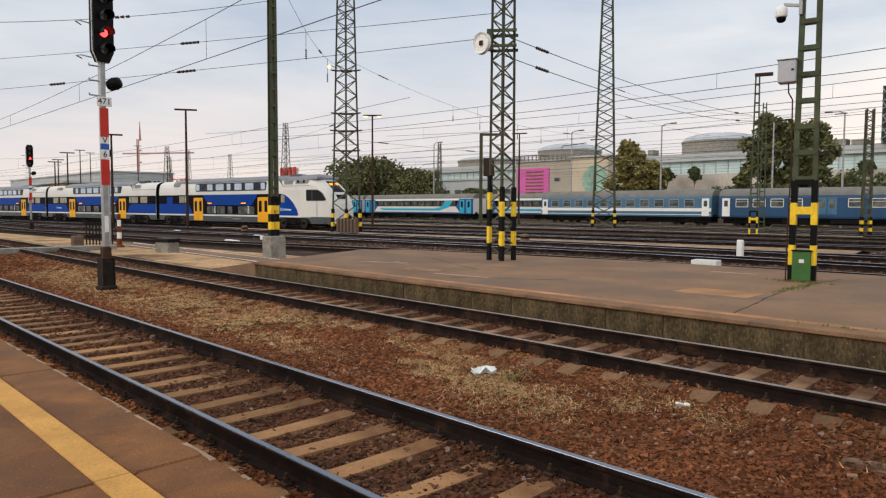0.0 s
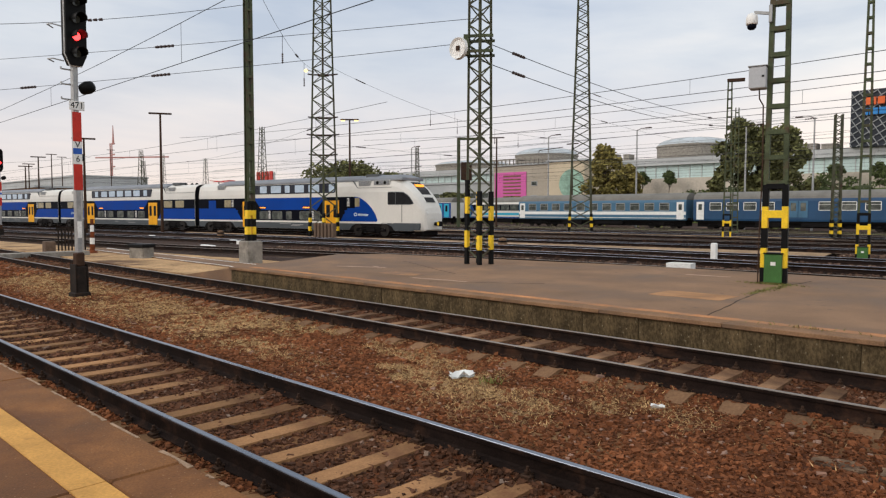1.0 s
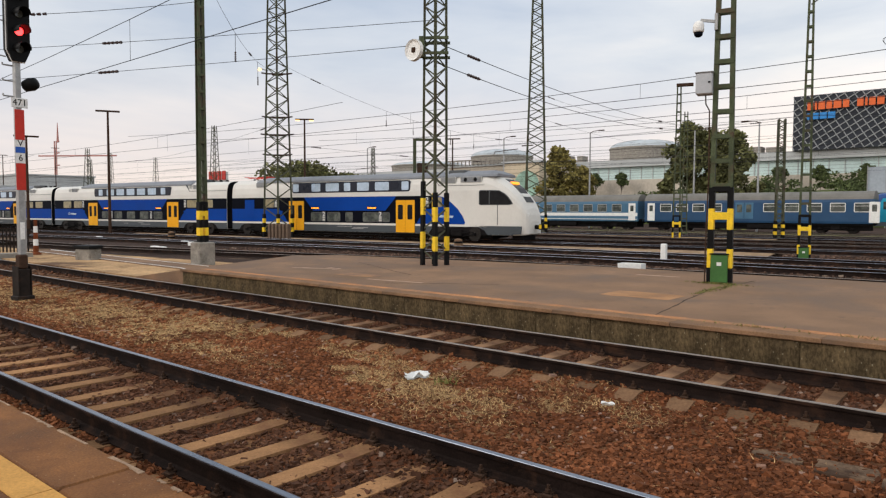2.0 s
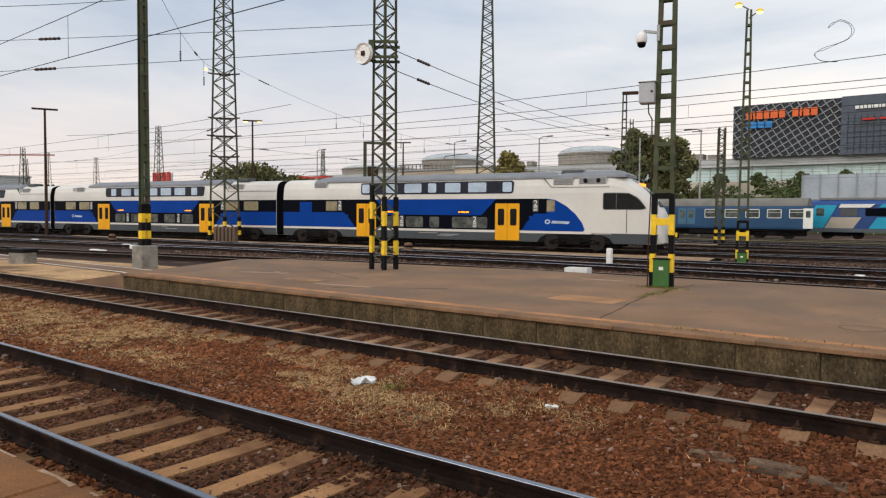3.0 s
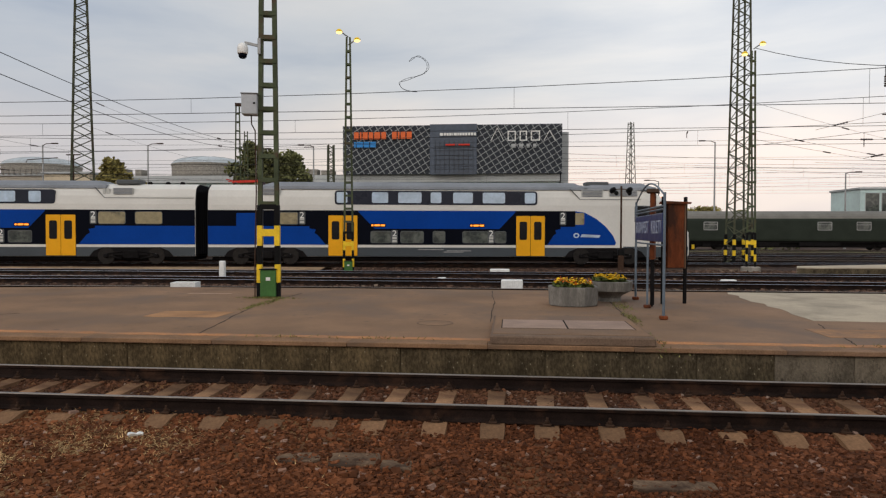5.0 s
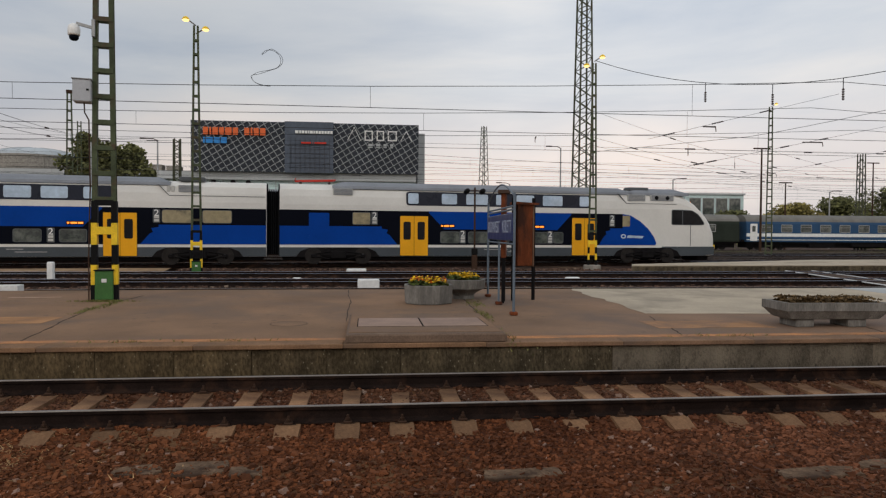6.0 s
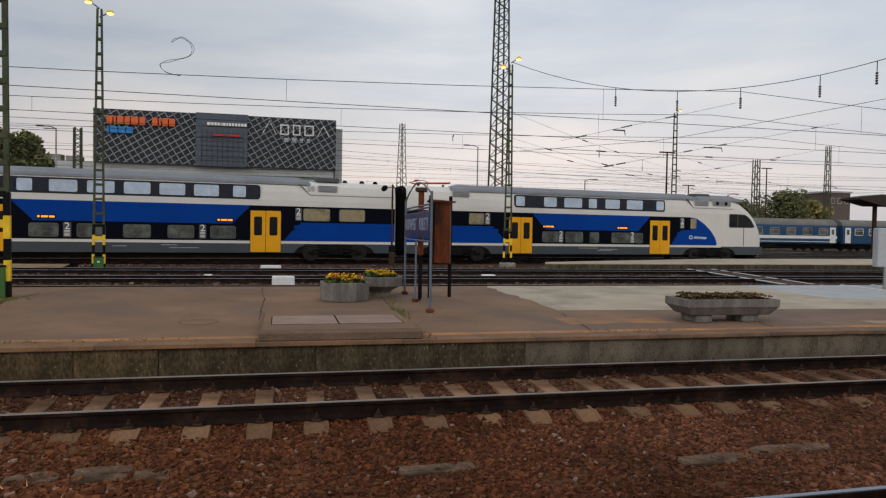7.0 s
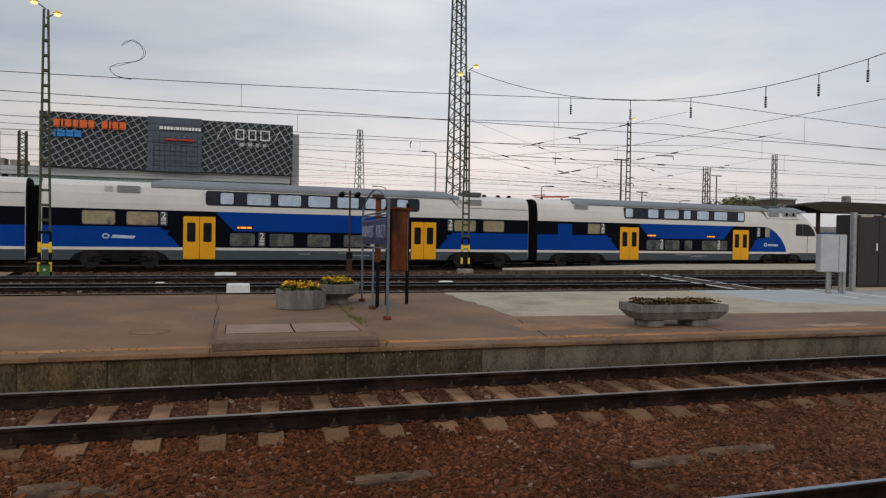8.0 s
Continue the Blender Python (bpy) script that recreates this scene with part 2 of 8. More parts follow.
M_GLASS_WARM = mat("window glass before pale blinds", (0.27, 0.225, 0.125), 0.1, var=0.2, scale=1.2, fine=4, grain=0.12, bump=0, spec=0.4, other=(0.10, 0.09, 0.06), cover=(0.52, 0.66))
M_CABGLASS = mat("dark cab glass", (0.014, 0.014, 0.015), 0.10, var=0.2, scale=1.0, fine=4, bump=0, spec=0.06)
M_RUBBER = mat("black rubber bellows", (0.009, 0.009, 0.010), 0.85, var=0.2, scale=4, fine=40, bump=0.2, spec=0.04)
M_LED = glowing("orange display", (1.0, 0.28, 0.02), 2.2)
M_WHITE = mat("white paint", (0.75, 0.74, 0.70), 0.5, var=0.1, scale=3, fine=30, bump=0.05)
M_GREEN = mat("green mast paint", (0.066, 0.080, 0.042), 0.65, 0.0, var=0.35, scale=2.5, fine=40, grain=0.25, bump=0.12, other=(0.085, 0.055, 0.035), cover=(0.52, 0.68), spec=0.15)
M_MAST = mat("weathered mast steel", (0.085, 0.090, 0.058), 0.75, 0.0, var=0.35, scale=1.5, fine=30, grain=0.25, bump=0.1, other=(0.07, 0.045, 0.03), cover=(0.52, 0.68), spec=0.1)
M_GREENBOX = mat("green cabinet paint", (0.045, 0.13, 0.03), 0.5, var=0.15, scale=4, fine=40, bump=0.05)
M_BLACKP = mat("black paint", (0.006, 0.006, 0.006), 0.55, var=0.2, scale=4, fine=40, bump=0.08, spec=0.1)
M_YELLOWP = mat("hazard yellow paint", (0.80, 0.52, 0.02), 0.5, var=0.15, scale=4, fine=40, bump=0.08)
M_STEEL = mat("galvanised steel", (0.33, 0.33, 0.32), 0.45, 0.6, var=0.2, scale=6, fine=50, bump=0.05)
M_RED = mat("red paint", (0.50, 0.028, 0.015), 0.5, var=0.1, scale=4, fine=40, bump=0.03)
M_SIGNBLUE = mat("blue enamel", (0.02, 0.10, 0.42), 0.4, var=0.15, scale=3, fine=30, bump=0.03)
M_SAND = mat("sandy ground with dry grass", (0.42, 0.265, 0.135), 0.95, var=0.35, scale=0.6, fine=14, grain=0.4, bump=0.6, depth=0.04, other=(0.13, 0.075, 0.045), cover=(0.5, 0.64))
M_WIRE = mat("copper wire", (0.03, 0.03, 0.032), 0.6, 0.5, var=0.1, scale=2, fine=10, bump=0)
M_INSUL = mat("brown insulator", (0.05, 0.03, 0.026), 0.35, var=0.2, scale=5, fine=20, bump=0)


# ---- mesh helpers ----
class Shape:
    """Collects vertices and faces of one mesh."""

    def __init__(self):
        self.v, self.f = [], []

    def add(self, verts, faces):
        n = len(self.v)
        self.v += [tuple(p) for p in verts]
        self.f += [tuple(i + n for i in f) for f in faces]
        return self

    def box(self, x0, x1, y0, y1, z0, z1, chamfer=0.0):
        if chamfer <= 0:
            v = [(x, y, z) for x in (x0, x1) for y in (y0, y1) for z in (z0, z1)]
            return self.add(v, [(0, 1, 3, 2), (4, 6, 7, 5), (0, 4, 5, 1), (2, 3, 7, 6), (0, 2, 6, 4), (1, 5, 7, 3)])
        c = min(chamfer, (x1 - x0) / 3, (y1 - y0) / 3, (z1 - z0) / 3)
        rings = []
        for z, k in ((z0, c), (z0 + c, 0), (z1 - c, 0), (z1, c)):
            a, b, d, e = x0 + k, x1 - k, y0 + k, y1 - k
            rings.append([(a + c, d, z), (b - c, d, z), (b, d + c, z), (b, e - c, z), (b - c, e, z), (a + c, e, z), (a, e - c, z), (a, d + c, z)])
        return self.loft(rings)

    def loft(self, rings, caps=True, closed=True):
        n, m = len(rings[0]), len(rings)
        faces = []
        for i in range(m - 1):
            for j in range(n if closed else n - 1):
                k = (j + 1) % n
                faces.append((i * n + j, i * n + k, (i + 1) * n + k, (i + 1) * n + j))
        if caps:
            faces += [tuple(range(n))[::-1], tuple(range((m - 1) * n, m * n))]
        return self.add([p for r in rings for p in r], faces)

    def rod(self, a, b, r, n=6, r2=None):
        a, b = Vector(a), Vector(b)
        d = (b - a).normalized()
        u = d.orthogonal().normalized()
        w = d.cross(u)
        rings = []
        for p, q in ((a, r), (b, r if r2 is None else r2)):
            rings.append([p + q * (math.cos(2 * math.pi * k / n) * u + math.sin(2 * math.pi * k / n) * w) for k in range(n)])
        return self.loft(rings)

    def bar(self, a, b, w, h, up=(0, 0, 1)):
        """A straight rectangular bar from a to b."""
        a, b = Vector(a), Vector(b)
        d = (b - a).normalized()
        s = d.cross(Vector(up))
        s = s.normalized() if s.length > 1e-4 else d.orthogonal().normalized()
        u = s.cross(d)
        rings = [[p + i * s * w / 2 + j * u * h / 2 for i, j in ((-1, -1), (1, -1), (1, 1), (-1, 1))] for p in (a, b)]
        return self.loft(rings)

    def wire(self, points, r, n=4):
        points = [Vector(p) for p in points]
        rings = []
        for i, p in enumerate(points):
            d = (points[min(i + 1, len(points) - 1)] - points[max(i - 1, 0)]).normalized()
            u = d.orthogonal().normalized() if abs(d.z) > 0.9 else d.cross(Vector((0, 0, 1))).normalized()
            w = d.cross(u)
            rings.append([p + r * (math.cos(2 * math.pi * k / n) * u + math.sin(2 * math.pi * k / n) * w) for k in range(n)])
        return self.loft(rings)

    def lathe(self, profile, n=12, at=(0, 0, 0)):
        """Turns (radius, z) pairs about the z axis."""
        rings = [[(at[0] + r * math.cos(2 * math.pi * k / n), at[1] + r * math.sin(2 * math.pi * k / n), at[2] + z) for k in range(n)] for r, z in profile]
        return self.loft(rings)

    def plate(self, outline, y0, y1):
        """A flat plate with an outline of (x, z), between two depths y."""
        return self.loft([[(x, y0, z) for x, z in outline], [(x, y1, z) for x, z in outline]])

    def slab(self, outline, z0, z1):
        return self.loft([[(x, y, z0) for x, y in outline], [(x, y, z1) for x, y in outline]])

    def mesh(self, name, material=None, smooth=False):
        me = bpy.data.meshes.new(name)
        me.from_pydata(self.v, [], self.f)
        bm = bmesh.new()
        bm.from_mesh(me)
        bmesh.ops.recalc_face_normals(bm, faces=bm.faces)
        bm.to_mesh(me)
        bm.free()
        if material:
            me.materials.append(material)
        if smooth:
            me.polygons.foreach_set("use_smooth", [True] * len(me.polygons))
        return me


def part(name, shape, material, parent, label="", smooth=False):
    ob = new(name, shape.mesh(name, material, smooth) if isinstance(shape, Shape) else shape)
    ob.parent = parent
    if label:
        ob["label"] = label
    return ob


def thing(name, label, category, group="", m=None):
    ob = tagged(new(name), label, category, group)
    ob.empty_display_size = 0.2
    if m is not None:
        ob.matrix_basis = m
    return ob


def structure(name, shape, material, label, category, smooth=False):
    return tagged(new(name, shape.mesh(name, material, smooth)), label, category, kind="structure")


def stuff(name, shape, material, label, category, smooth=False):
    return tagged(new(name, shape.mesh(name, material, smooth)), label, category, kind="stuff")


def lettering(text, size, material, parent, m, name="lettering", label="", depth=0.008, wide=1.0):
    cu = bpy.data.curves.new(name, "FONT")
    cu.body, cu.size, cu.extrude, cu.align_x, cu.align_y = text, size, depth, "CENTER", "CENTER"
    tmp = bpy.data.objects.new(name, cu)
    scene.collection.objects.link(tmp)
    bpy.context.view_layer.update()
    me = bpy.data.meshes.new_from_object(tmp.evaluated_get(bpy.context.evaluated_depsgraph_get()))
    bpy.data.objects.remove(tmp)
    me.transform(m @ Matrix.Diagonal((wide, 1, 1, 1)))
    me.materials.clear()
    me.materials.append(material)
    ob = new(name, me)
    ob.parent = parent
    if label:
        ob["label"] = label
    return ob


# ---- plan ----
TRACK1, TRACK2 = 2.657, 7.331        # near rail of each of the two near tracks (y)
GAUGE = 1.505                        # from rail head centre to rail head centre
SLOPE1 = 0.0113                      # the first track closes slowly on the second
EDGE, TOP = 9.75, 0.235              # far platform: front edge and height over the rails
NEAR_EDGE, NEAR_TOP = 1.785, 0.37
LINE_Y, LINE_SLOPE = 38.7, 0.1288    # near side of the moving train's way
rng = random.Random(4)


# ---- ground ----
def relief(x, y):
    return 0.03 * noise.noise((x * 0.9, y * 0.9, 0.0)) + 0.02 * noise.noise((x * 3.1, y * 3.1, 4.0))


def bed_height(x, y):
    """The trackside: ballast level with the sleepers, lower between the tracks' shoulders."""
    y1 = y - SLOPE1 * x
    a = math.exp(-((y1 - TRACK1 - GAUGE / 2) / 1.5) ** 4)
    b = math.exp(-((y - TRACK2 - GAUGE / 2) / 1.4) ** 4)
    inside = max(math.exp(-((y1 - TRACK1 - GAUGE / 2) / 0.62) ** 4), math.exp(-((y - TRACK2 - GAUGE / 2) / 0.62) ** 4))
    at_rail = min(abs(abs(y1 - TRACK1 - GAUGE / 2) - GAUGE / 2), abs(abs(y - TRACK2 - GAUGE / 2) - GAUGE / 2))
    return -0.265 + 0.034 * math.exp(-(at_rail / 0.19) ** 4) + 0.056 * max(a, b) - 0.022 * inside + relief(x, y) * 0.6


def build_ground():
    s = Shape()
    s.add([(-3000, -3000, -0.36), (3000, -3000, -0.36), (3000, 3000, -0.36), (-3000, 3000, -0.36)], [(0, 1, 2, 3)])
    structure("ground", s, M_YARD, "dark brown railway yard ground with dry grass", "ground")
    s = Shape()
    xs = [-70 + 0.5 * i for i in range(60)] + [-40 + 0.16 * i for i in range(400)]
    ys = [1.0 + 0.155 * i for i in range(58)]
    nx, ny = len(xs), len(ys)
    s.add([(x, y, bed_height(x, y)) for x in xs for y in ys], [(i * ny + j, (i + 1) * ny + j, (i + 1) * ny + j + 1, i * ny + j + 1) for i in range(nx - 1) for j in range(ny - 1)])
    structure("ballast_bed", s, M_BALLAST, "rust-brown ballast bed with straw-coloured dry grass", "ground", smooth=True)


build_ground()
yb = Shape().slab([(-300, 10.35), (-18.6, 10.35), (-20.9, 15.7), (-19.8, 17.2), (-10, 18.9), (-4, 19.05), (300, 19.05), (300, 83), (-300, 83)], -0.36, -0.21)
structure("yard_bed", yb, M_YARD, "dark ballast of the yard with sandy strips", "ground")


# ---- tracks ----
RAIL_SIDE = [(-0.070, -0.172), (0.070, -0.172), (0.070, -0.160), (0.020, -0.145), (0.009, -0.13), (0.009, -0.05), (0.033, -0.038), (0.036, -0.008), (-0.036, -0.008), (-0.033, -0.038), (-0.009, -0.05), (-0.009, -0.13), (-0.020, -0.145), (-0.070, -0.160)]
RAIL_HEAD = [(-0.022, -0.0078), (0.033, -0.0078), (0.031, -0.003), (0.022, 0.0), (-0.014, 0.0), (-0.020, -0.003)]


def rail(parent, ya, yb, xa, xb, head, z=0.0):
    side, top = Shape(), Shape()
    for s, prof in ((side, RAIL_SIDE), (top, RAIL_HEAD)):
        s.loft([[(x, y + a, z + b) for a, b in prof] for x, y in ((xa, ya), (xb, yb))])
    r = part("rail", side, M_RAIL, parent)
    part("rail_head", top, head, r, "polished running surface")


def sleeper_mesh(reach, material, drop=-0.212):
    s = Shape()
    rings = []
    for x, w, h in ((-reach, 0.23, drop), (-0.95, 0.25, -0.174), (-0.35, 0.20, -0.196), (0.35, 0.20, -0.196), (0.95, 0.25, -0.174), (reach, 0.23, drop)):
        rings.append([(-w / 2 - 0.02, x, -0.36), (w / 2 + 0.02, x, -0.36), (w / 2, x, h), (-w / 2, x, h)])
    return s.loft(rings).mesh("sleeper", material)


def fastening_mesh():
    s = Shape()
    s.box(-0.075, 0.075, -0.12, 0.12, -0.178, -0.164)
    for y in (-0.09, 0.09):
        k = 1 if y > 0 else -1
        s.box(-0.045, 0.045, y - 0.035, y + 0.03, -0.166, -0.138, 0.008)
        s.box(-0.032, 0.032, y - 0.03 - 0.02 * k, y + 0.02 - 0.02 * k, -0.14, -0.128, 0.005)
        s.lathe([(0.026, -0.13), (0.026, -0.108), (0.015, -0.106), (0.014, -0.078), (0.008, -0.075)], 6, (0, y, 0))
    return s.mesh("fastening", M_IRON)


SLEEPER, FASTENING = sleeper_mesh(1.25, M_SLEEPER), fastening_mesh()
SLEEPER_DARK = sleeper_mesh(1.17, M_SLEEPER_DARK, -0.236)


def near_track(name, y, slope, xa, xb, first, step, head, label, lift=0.0, sleeper=SLEEPER):
    track = tagged(new(name), label, "railway track", kind="structure")
    for k in (0, GAUGE):
        rail(track, y + k + slope * xa, y + k + slope * xb, xa, xb, head)
    x = first
    while x < xb - 0.3 and x < 16:
        ob = part("sleeper", sleeper, None, track)
        turn = rng.uniform(-2.2, 2.2)
        ob.matrix_basis = pose(x + rng.uniform(-0.035, 0.035), y + GAUGE / 2 + slope * x, lift + rng.uniform(-0.012, 0.003), 0, 0, turn)
        for k in (0, GAUGE):
            fs = part("fastening", FASTENING, None, ob)
            fs.matrix_basis = pose(0, k - GAUGE / 2, -lift, 0, 0, -turn)
        x += step
    return track


# ---- platforms ----
def build_near_platform():
    s = Shape()
    y = lambda x: NEAR_EDGE + SLOPE1 * x
    s.slab([(-80, -12), (40, -12), (40, y(40) - 1.95), (-80, y(-80) - 1.95)], -0.35, NEAR_TOP)
    structure("near_platform", s, M_NEARASPH, "rust-brown worn asphalt platform", "platform")
    kerb = tagged(new("near_platform_edge"), "rust-stained concrete slabs along the platform edge", "platform edge", kind="structure")
    x = -3.76 - 2.92 * 20
    while x < 12:
        p = Shape().box(0.006, 2.914, -0.42, 0.0, -0.22, 0.0, 0.012)
        ob = part("edge_slab", p, M_NEARASPH, kerb)
        ob.matrix_basis = pose(x, y(x), NEAR_TOP + 0.002 + rng.uniform(-0.002, 0.002), 0, 0, math.degrees(math.atan(SLOPE1)))
        p = Shape().box(0.006, 2.914, -1.9, -0.43, -0.22, 0.0, 0.008)
        ob = part("paving_slab", p, M_NEARASPH, kerb)
        ob.matrix_basis = pose(x, y(x), NEAR_TOP + 0.001 + rng.uniform(-0.003, 0.002), 0, 0, math.degrees(math.atan(SLOPE1)))
        x += 2.92
    wall = Shape().slab([(-80, y(-80) - 0.5), (40, y(40) - 0.5), (40, y(40) - 0.06), (-80, y(-80) - 0.06)], -0.5, NEAR_TOP - 0.23)
    structure("near_platform_wall", wall, M_CONC, "stained concrete wall under the platform edge", "wall")
    line = Shape()
    for i in range(27):
        xa, xb = -3.76 + 2.92 * (i - 22), -3.76 + 2.92 * (i - 21)
        line.slab([(xa + 0.004, y(xa) - 0.615), (xb - 0.004, y(xb) - 0.615), (xb - 0.004, y(xb) - 0.435), (xa + 0.004, y(xa) - 0.435)], NEAR_TOP - 0.01, NEAR_TOP + 0.008)
    chips = Shape()
    r = random.Random(17)
    x = -40.0
    while x < 8.0:
        w = r.uniform(0.05, 0.45)
        d = r.uniform(0.012, 0.035)
        n = 6
        front = [(x + w * i / n, y(x + w * i / n) - 0.008) for i in range(n + 1)]
        back = [(x + w * i / n, y(x + w * i / n) - 0.014 - d * r.uniform(0.2, 1.0)) for i in range(n, -1, -1)]
        chips.slab(front + back, NEAR_TOP - 0.004, NEAR_TOP + 0.0075)
        x += w + r.uniform(0.0, 0.35)
    structure("worn_edge", chips, M_CHIP, "pale worn nosing along the platform edge", "platform edge")
    structure("safety_line", line, M_LINE, "worn yellow painted safety line", "line")


M_COVER = mat("pinkish cover plate", (0.30, 0.205, 0.155), 0.8, var=0.2, scale=2, fine=50, grain=0.2, bump=0.2)
M_HATCH = mat("brown hatch concrete", (0.15, 0.10, 0.07), 0.9, var=0.25, scale=1.5, fine=40, grain=0.25, bump=0.3, other=(0.22, 0.15, 0.10), cover=(0.52, 0.7))


def build_far_platform():
    s = Shape()
    body = [(-17.9, EDGE + 0.27), (70, EDGE + 0.27), (70, 18.9), (-4.0, 18.9), (-10.0, 18.7), (-19.6, 17.0), (-20.6, 15.6)]
    s.slab(body, -0.4, TOP)
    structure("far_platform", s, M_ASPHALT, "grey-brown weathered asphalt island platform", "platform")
    # front wall of cast pieces
    wall = tagged(new("platform_wall"), "dark mossy concrete platform wall with joints", "wall", kind="structure")
    x = -17.86
    while x < 30:
        w = 1.02 if x > -13 else 1.1
        p = Shape().box(0.0015, w - 0.0015, 0.0, 0.25, -0.42, TOP - 0.06, 0.004)
        ob = part("wall_block", p, M_WALLGREY if x > 3.9 else M_WALL, wall)
        ob.matrix_basis = pose(x, EDGE + 0.03 + rng.uniform(-0.012, 0.012), 0)
        x += w
    kerb = tagged(new("platform_edge"), "worn orange-brown concrete platform edge", "platform edge", kind="structure")
    x = -17.9
    while x < 40:
        w = 2.0
        p = Shape().box(0.0015, w - 0.0015, 0.0, 0.36, -0.06, 0.006, 0.009)
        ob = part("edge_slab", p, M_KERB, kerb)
        ob.matrix_basis = pose(x, EDGE - 0.03 + rng.uniform(-0.006, 0.006), TOP + rng.uniform(-0.003, 0.002))
        x += w
    line = Shape()
    x = -17.5
    while x < 40:
        if not (0.05 < x + 0.5 < 2.5):
            near, far = ([(x + 0.1 * i, EDGE + k + rng.uniform(-0.018, 0.018)) for i in range(11)] for k in (0.36, 0.57))
            line.slab(near + far[::-1], TOP, TOP + 0.004)
        x += 1.0
    structure("edge_line", line, M_OLDLINE, "faded orange line behind the platform edge", "line")
    # raised concrete hatch
    hatch = thing("service_hatch", "raised concrete plinth with two flush metal covers on the platform", "hatch", m=pose(0.13, EDGE - 0.02, TOP))
    part("plinth", Shape().box(0, 2.27, 0.03, 2.45, 0.0, 0.13, 0.02), M_HATCH, hatch)
    part("surface", Shape().box(0.04, 2.23, 0.2, 2.41, 0.12, 0.136), M_ASPHALT, hatch, "asphalt surface")
    for k in (0, 1):
        part("cover", Shape().box(0.16 + 0.99 * k, 1.13 + 0.99 * k, 0.78, 1.75, 0.12, 0.143, 0.006), M_COVER, hatch, "pale pink cover plate")
        part("cover_frame", Shape().box(0.148 + 0.99 * k, 1.142 + 0.99 * k, 0.768, 1.762, 0.12, 0.139), M_UNDER, hatch, "dark frame round the cover")
    # pale paving
    s = Shape()
    edge = [(5.85 + 0.2 * i / 12 + rng.uniform(-0.09, 0.09), 13.0 + 5.85 * i / 12) for i in range(13)]
    front = [(60 - 54 * i / 60, 12.15 + 0.85 * (i / 60) ** 3 + rng.uniform(-0.05, 0.05)) for i in range(60)]
    s.slab([(60, 18.85)] + front + edge, TOP - 0.02, TOP + 0.006)
    structure("paving", s, M_PAVED, "pale concrete paving on the platform", "paving")
    s = Shape()
    for x0, y0, x1, y1 in ((-6.35, 12.2, -4.95, 13.1), (5.2, 11.0, 7.2, 11.9), (-13.6, 11.6, -12.4, 12.2)):
        n = 7
        low = [(x0 + (x1 - x0) * i / n, y0 + rng.uniform(-0.05, 0.05)) for i in range(n + 1)]
        high = [(x1 + (x0 - x1) * i / n, y1 + rng.uniform(-0.05, 0.05)) for i in range(n + 1)]
        s.slab(low + high, TOP, TOP + 0.004)
    structure("patch", s, mat("repair patch", (0.36, 0.19, 0.09), 0.9, var=0.25, scale=1.4, fine=50, grain=0.25, bump=0.3, other=(0.2, 0.125, 0.085), cover=(0.45, 0.65)), "orange-brown repair patches in the asphalt", "patch")


def pale_scars():
    """Thin pale repairs and a ragged mark on the asphalt."""
    r = random.Random(31)
    m = mat("pale asphalt repair", (0.36, 0.24, 0.17), 0.9, var=0.2, scale=2, fine=50, grain=0.25, bump=0.3)
    for x, y, w, d, turn in ((-15.4, 12.5, 1.5, 0.28, 25), (-15.0, 12.75, 0.8, 0.2, -30), (-7.15, 16.9, 1.1, 0.22, 4), (-11.2, 11.4, 1.6, 0.18, 8), (11.6, 10.7, 1.3, 0.5, 2)):
        low = [(-w / 2 + w * i / 8, -d / 2 * r.uniform(0.3, 1.0)) for i in range(9)]
        high = [(w / 2 - w * i / 8, d / 2 * r.uniform(0.3, 1.0)) for i in range(9)]
        scar = structure("pale_patch", Shape().slab(low + high, 0.0, 0.0045), m, "pale thin repair in the platform asphalt", "patch")
        scar.matrix_basis = pose(x, y, TOP, 0, 0, turn)


def manhole():
    m = thing("manhole_cover", "round dark iron manhole cover flush in the asphalt", "manhole", m=pose(-0.88, 11.95, TOP))
    part("frame", Shape().lathe([(0.315, -0.01), (0.315, 0.005), (0.30, 0.006), (0.30, -0.01)], 24), M_HATCH, m, "rusty iron ring")
    part("lid", Shape().lathe([(0.295, -0.01), (0.295, 0.004), (0.02, 0.006)], 24), M_ASPHALT, m, "asphalt-filled lid")


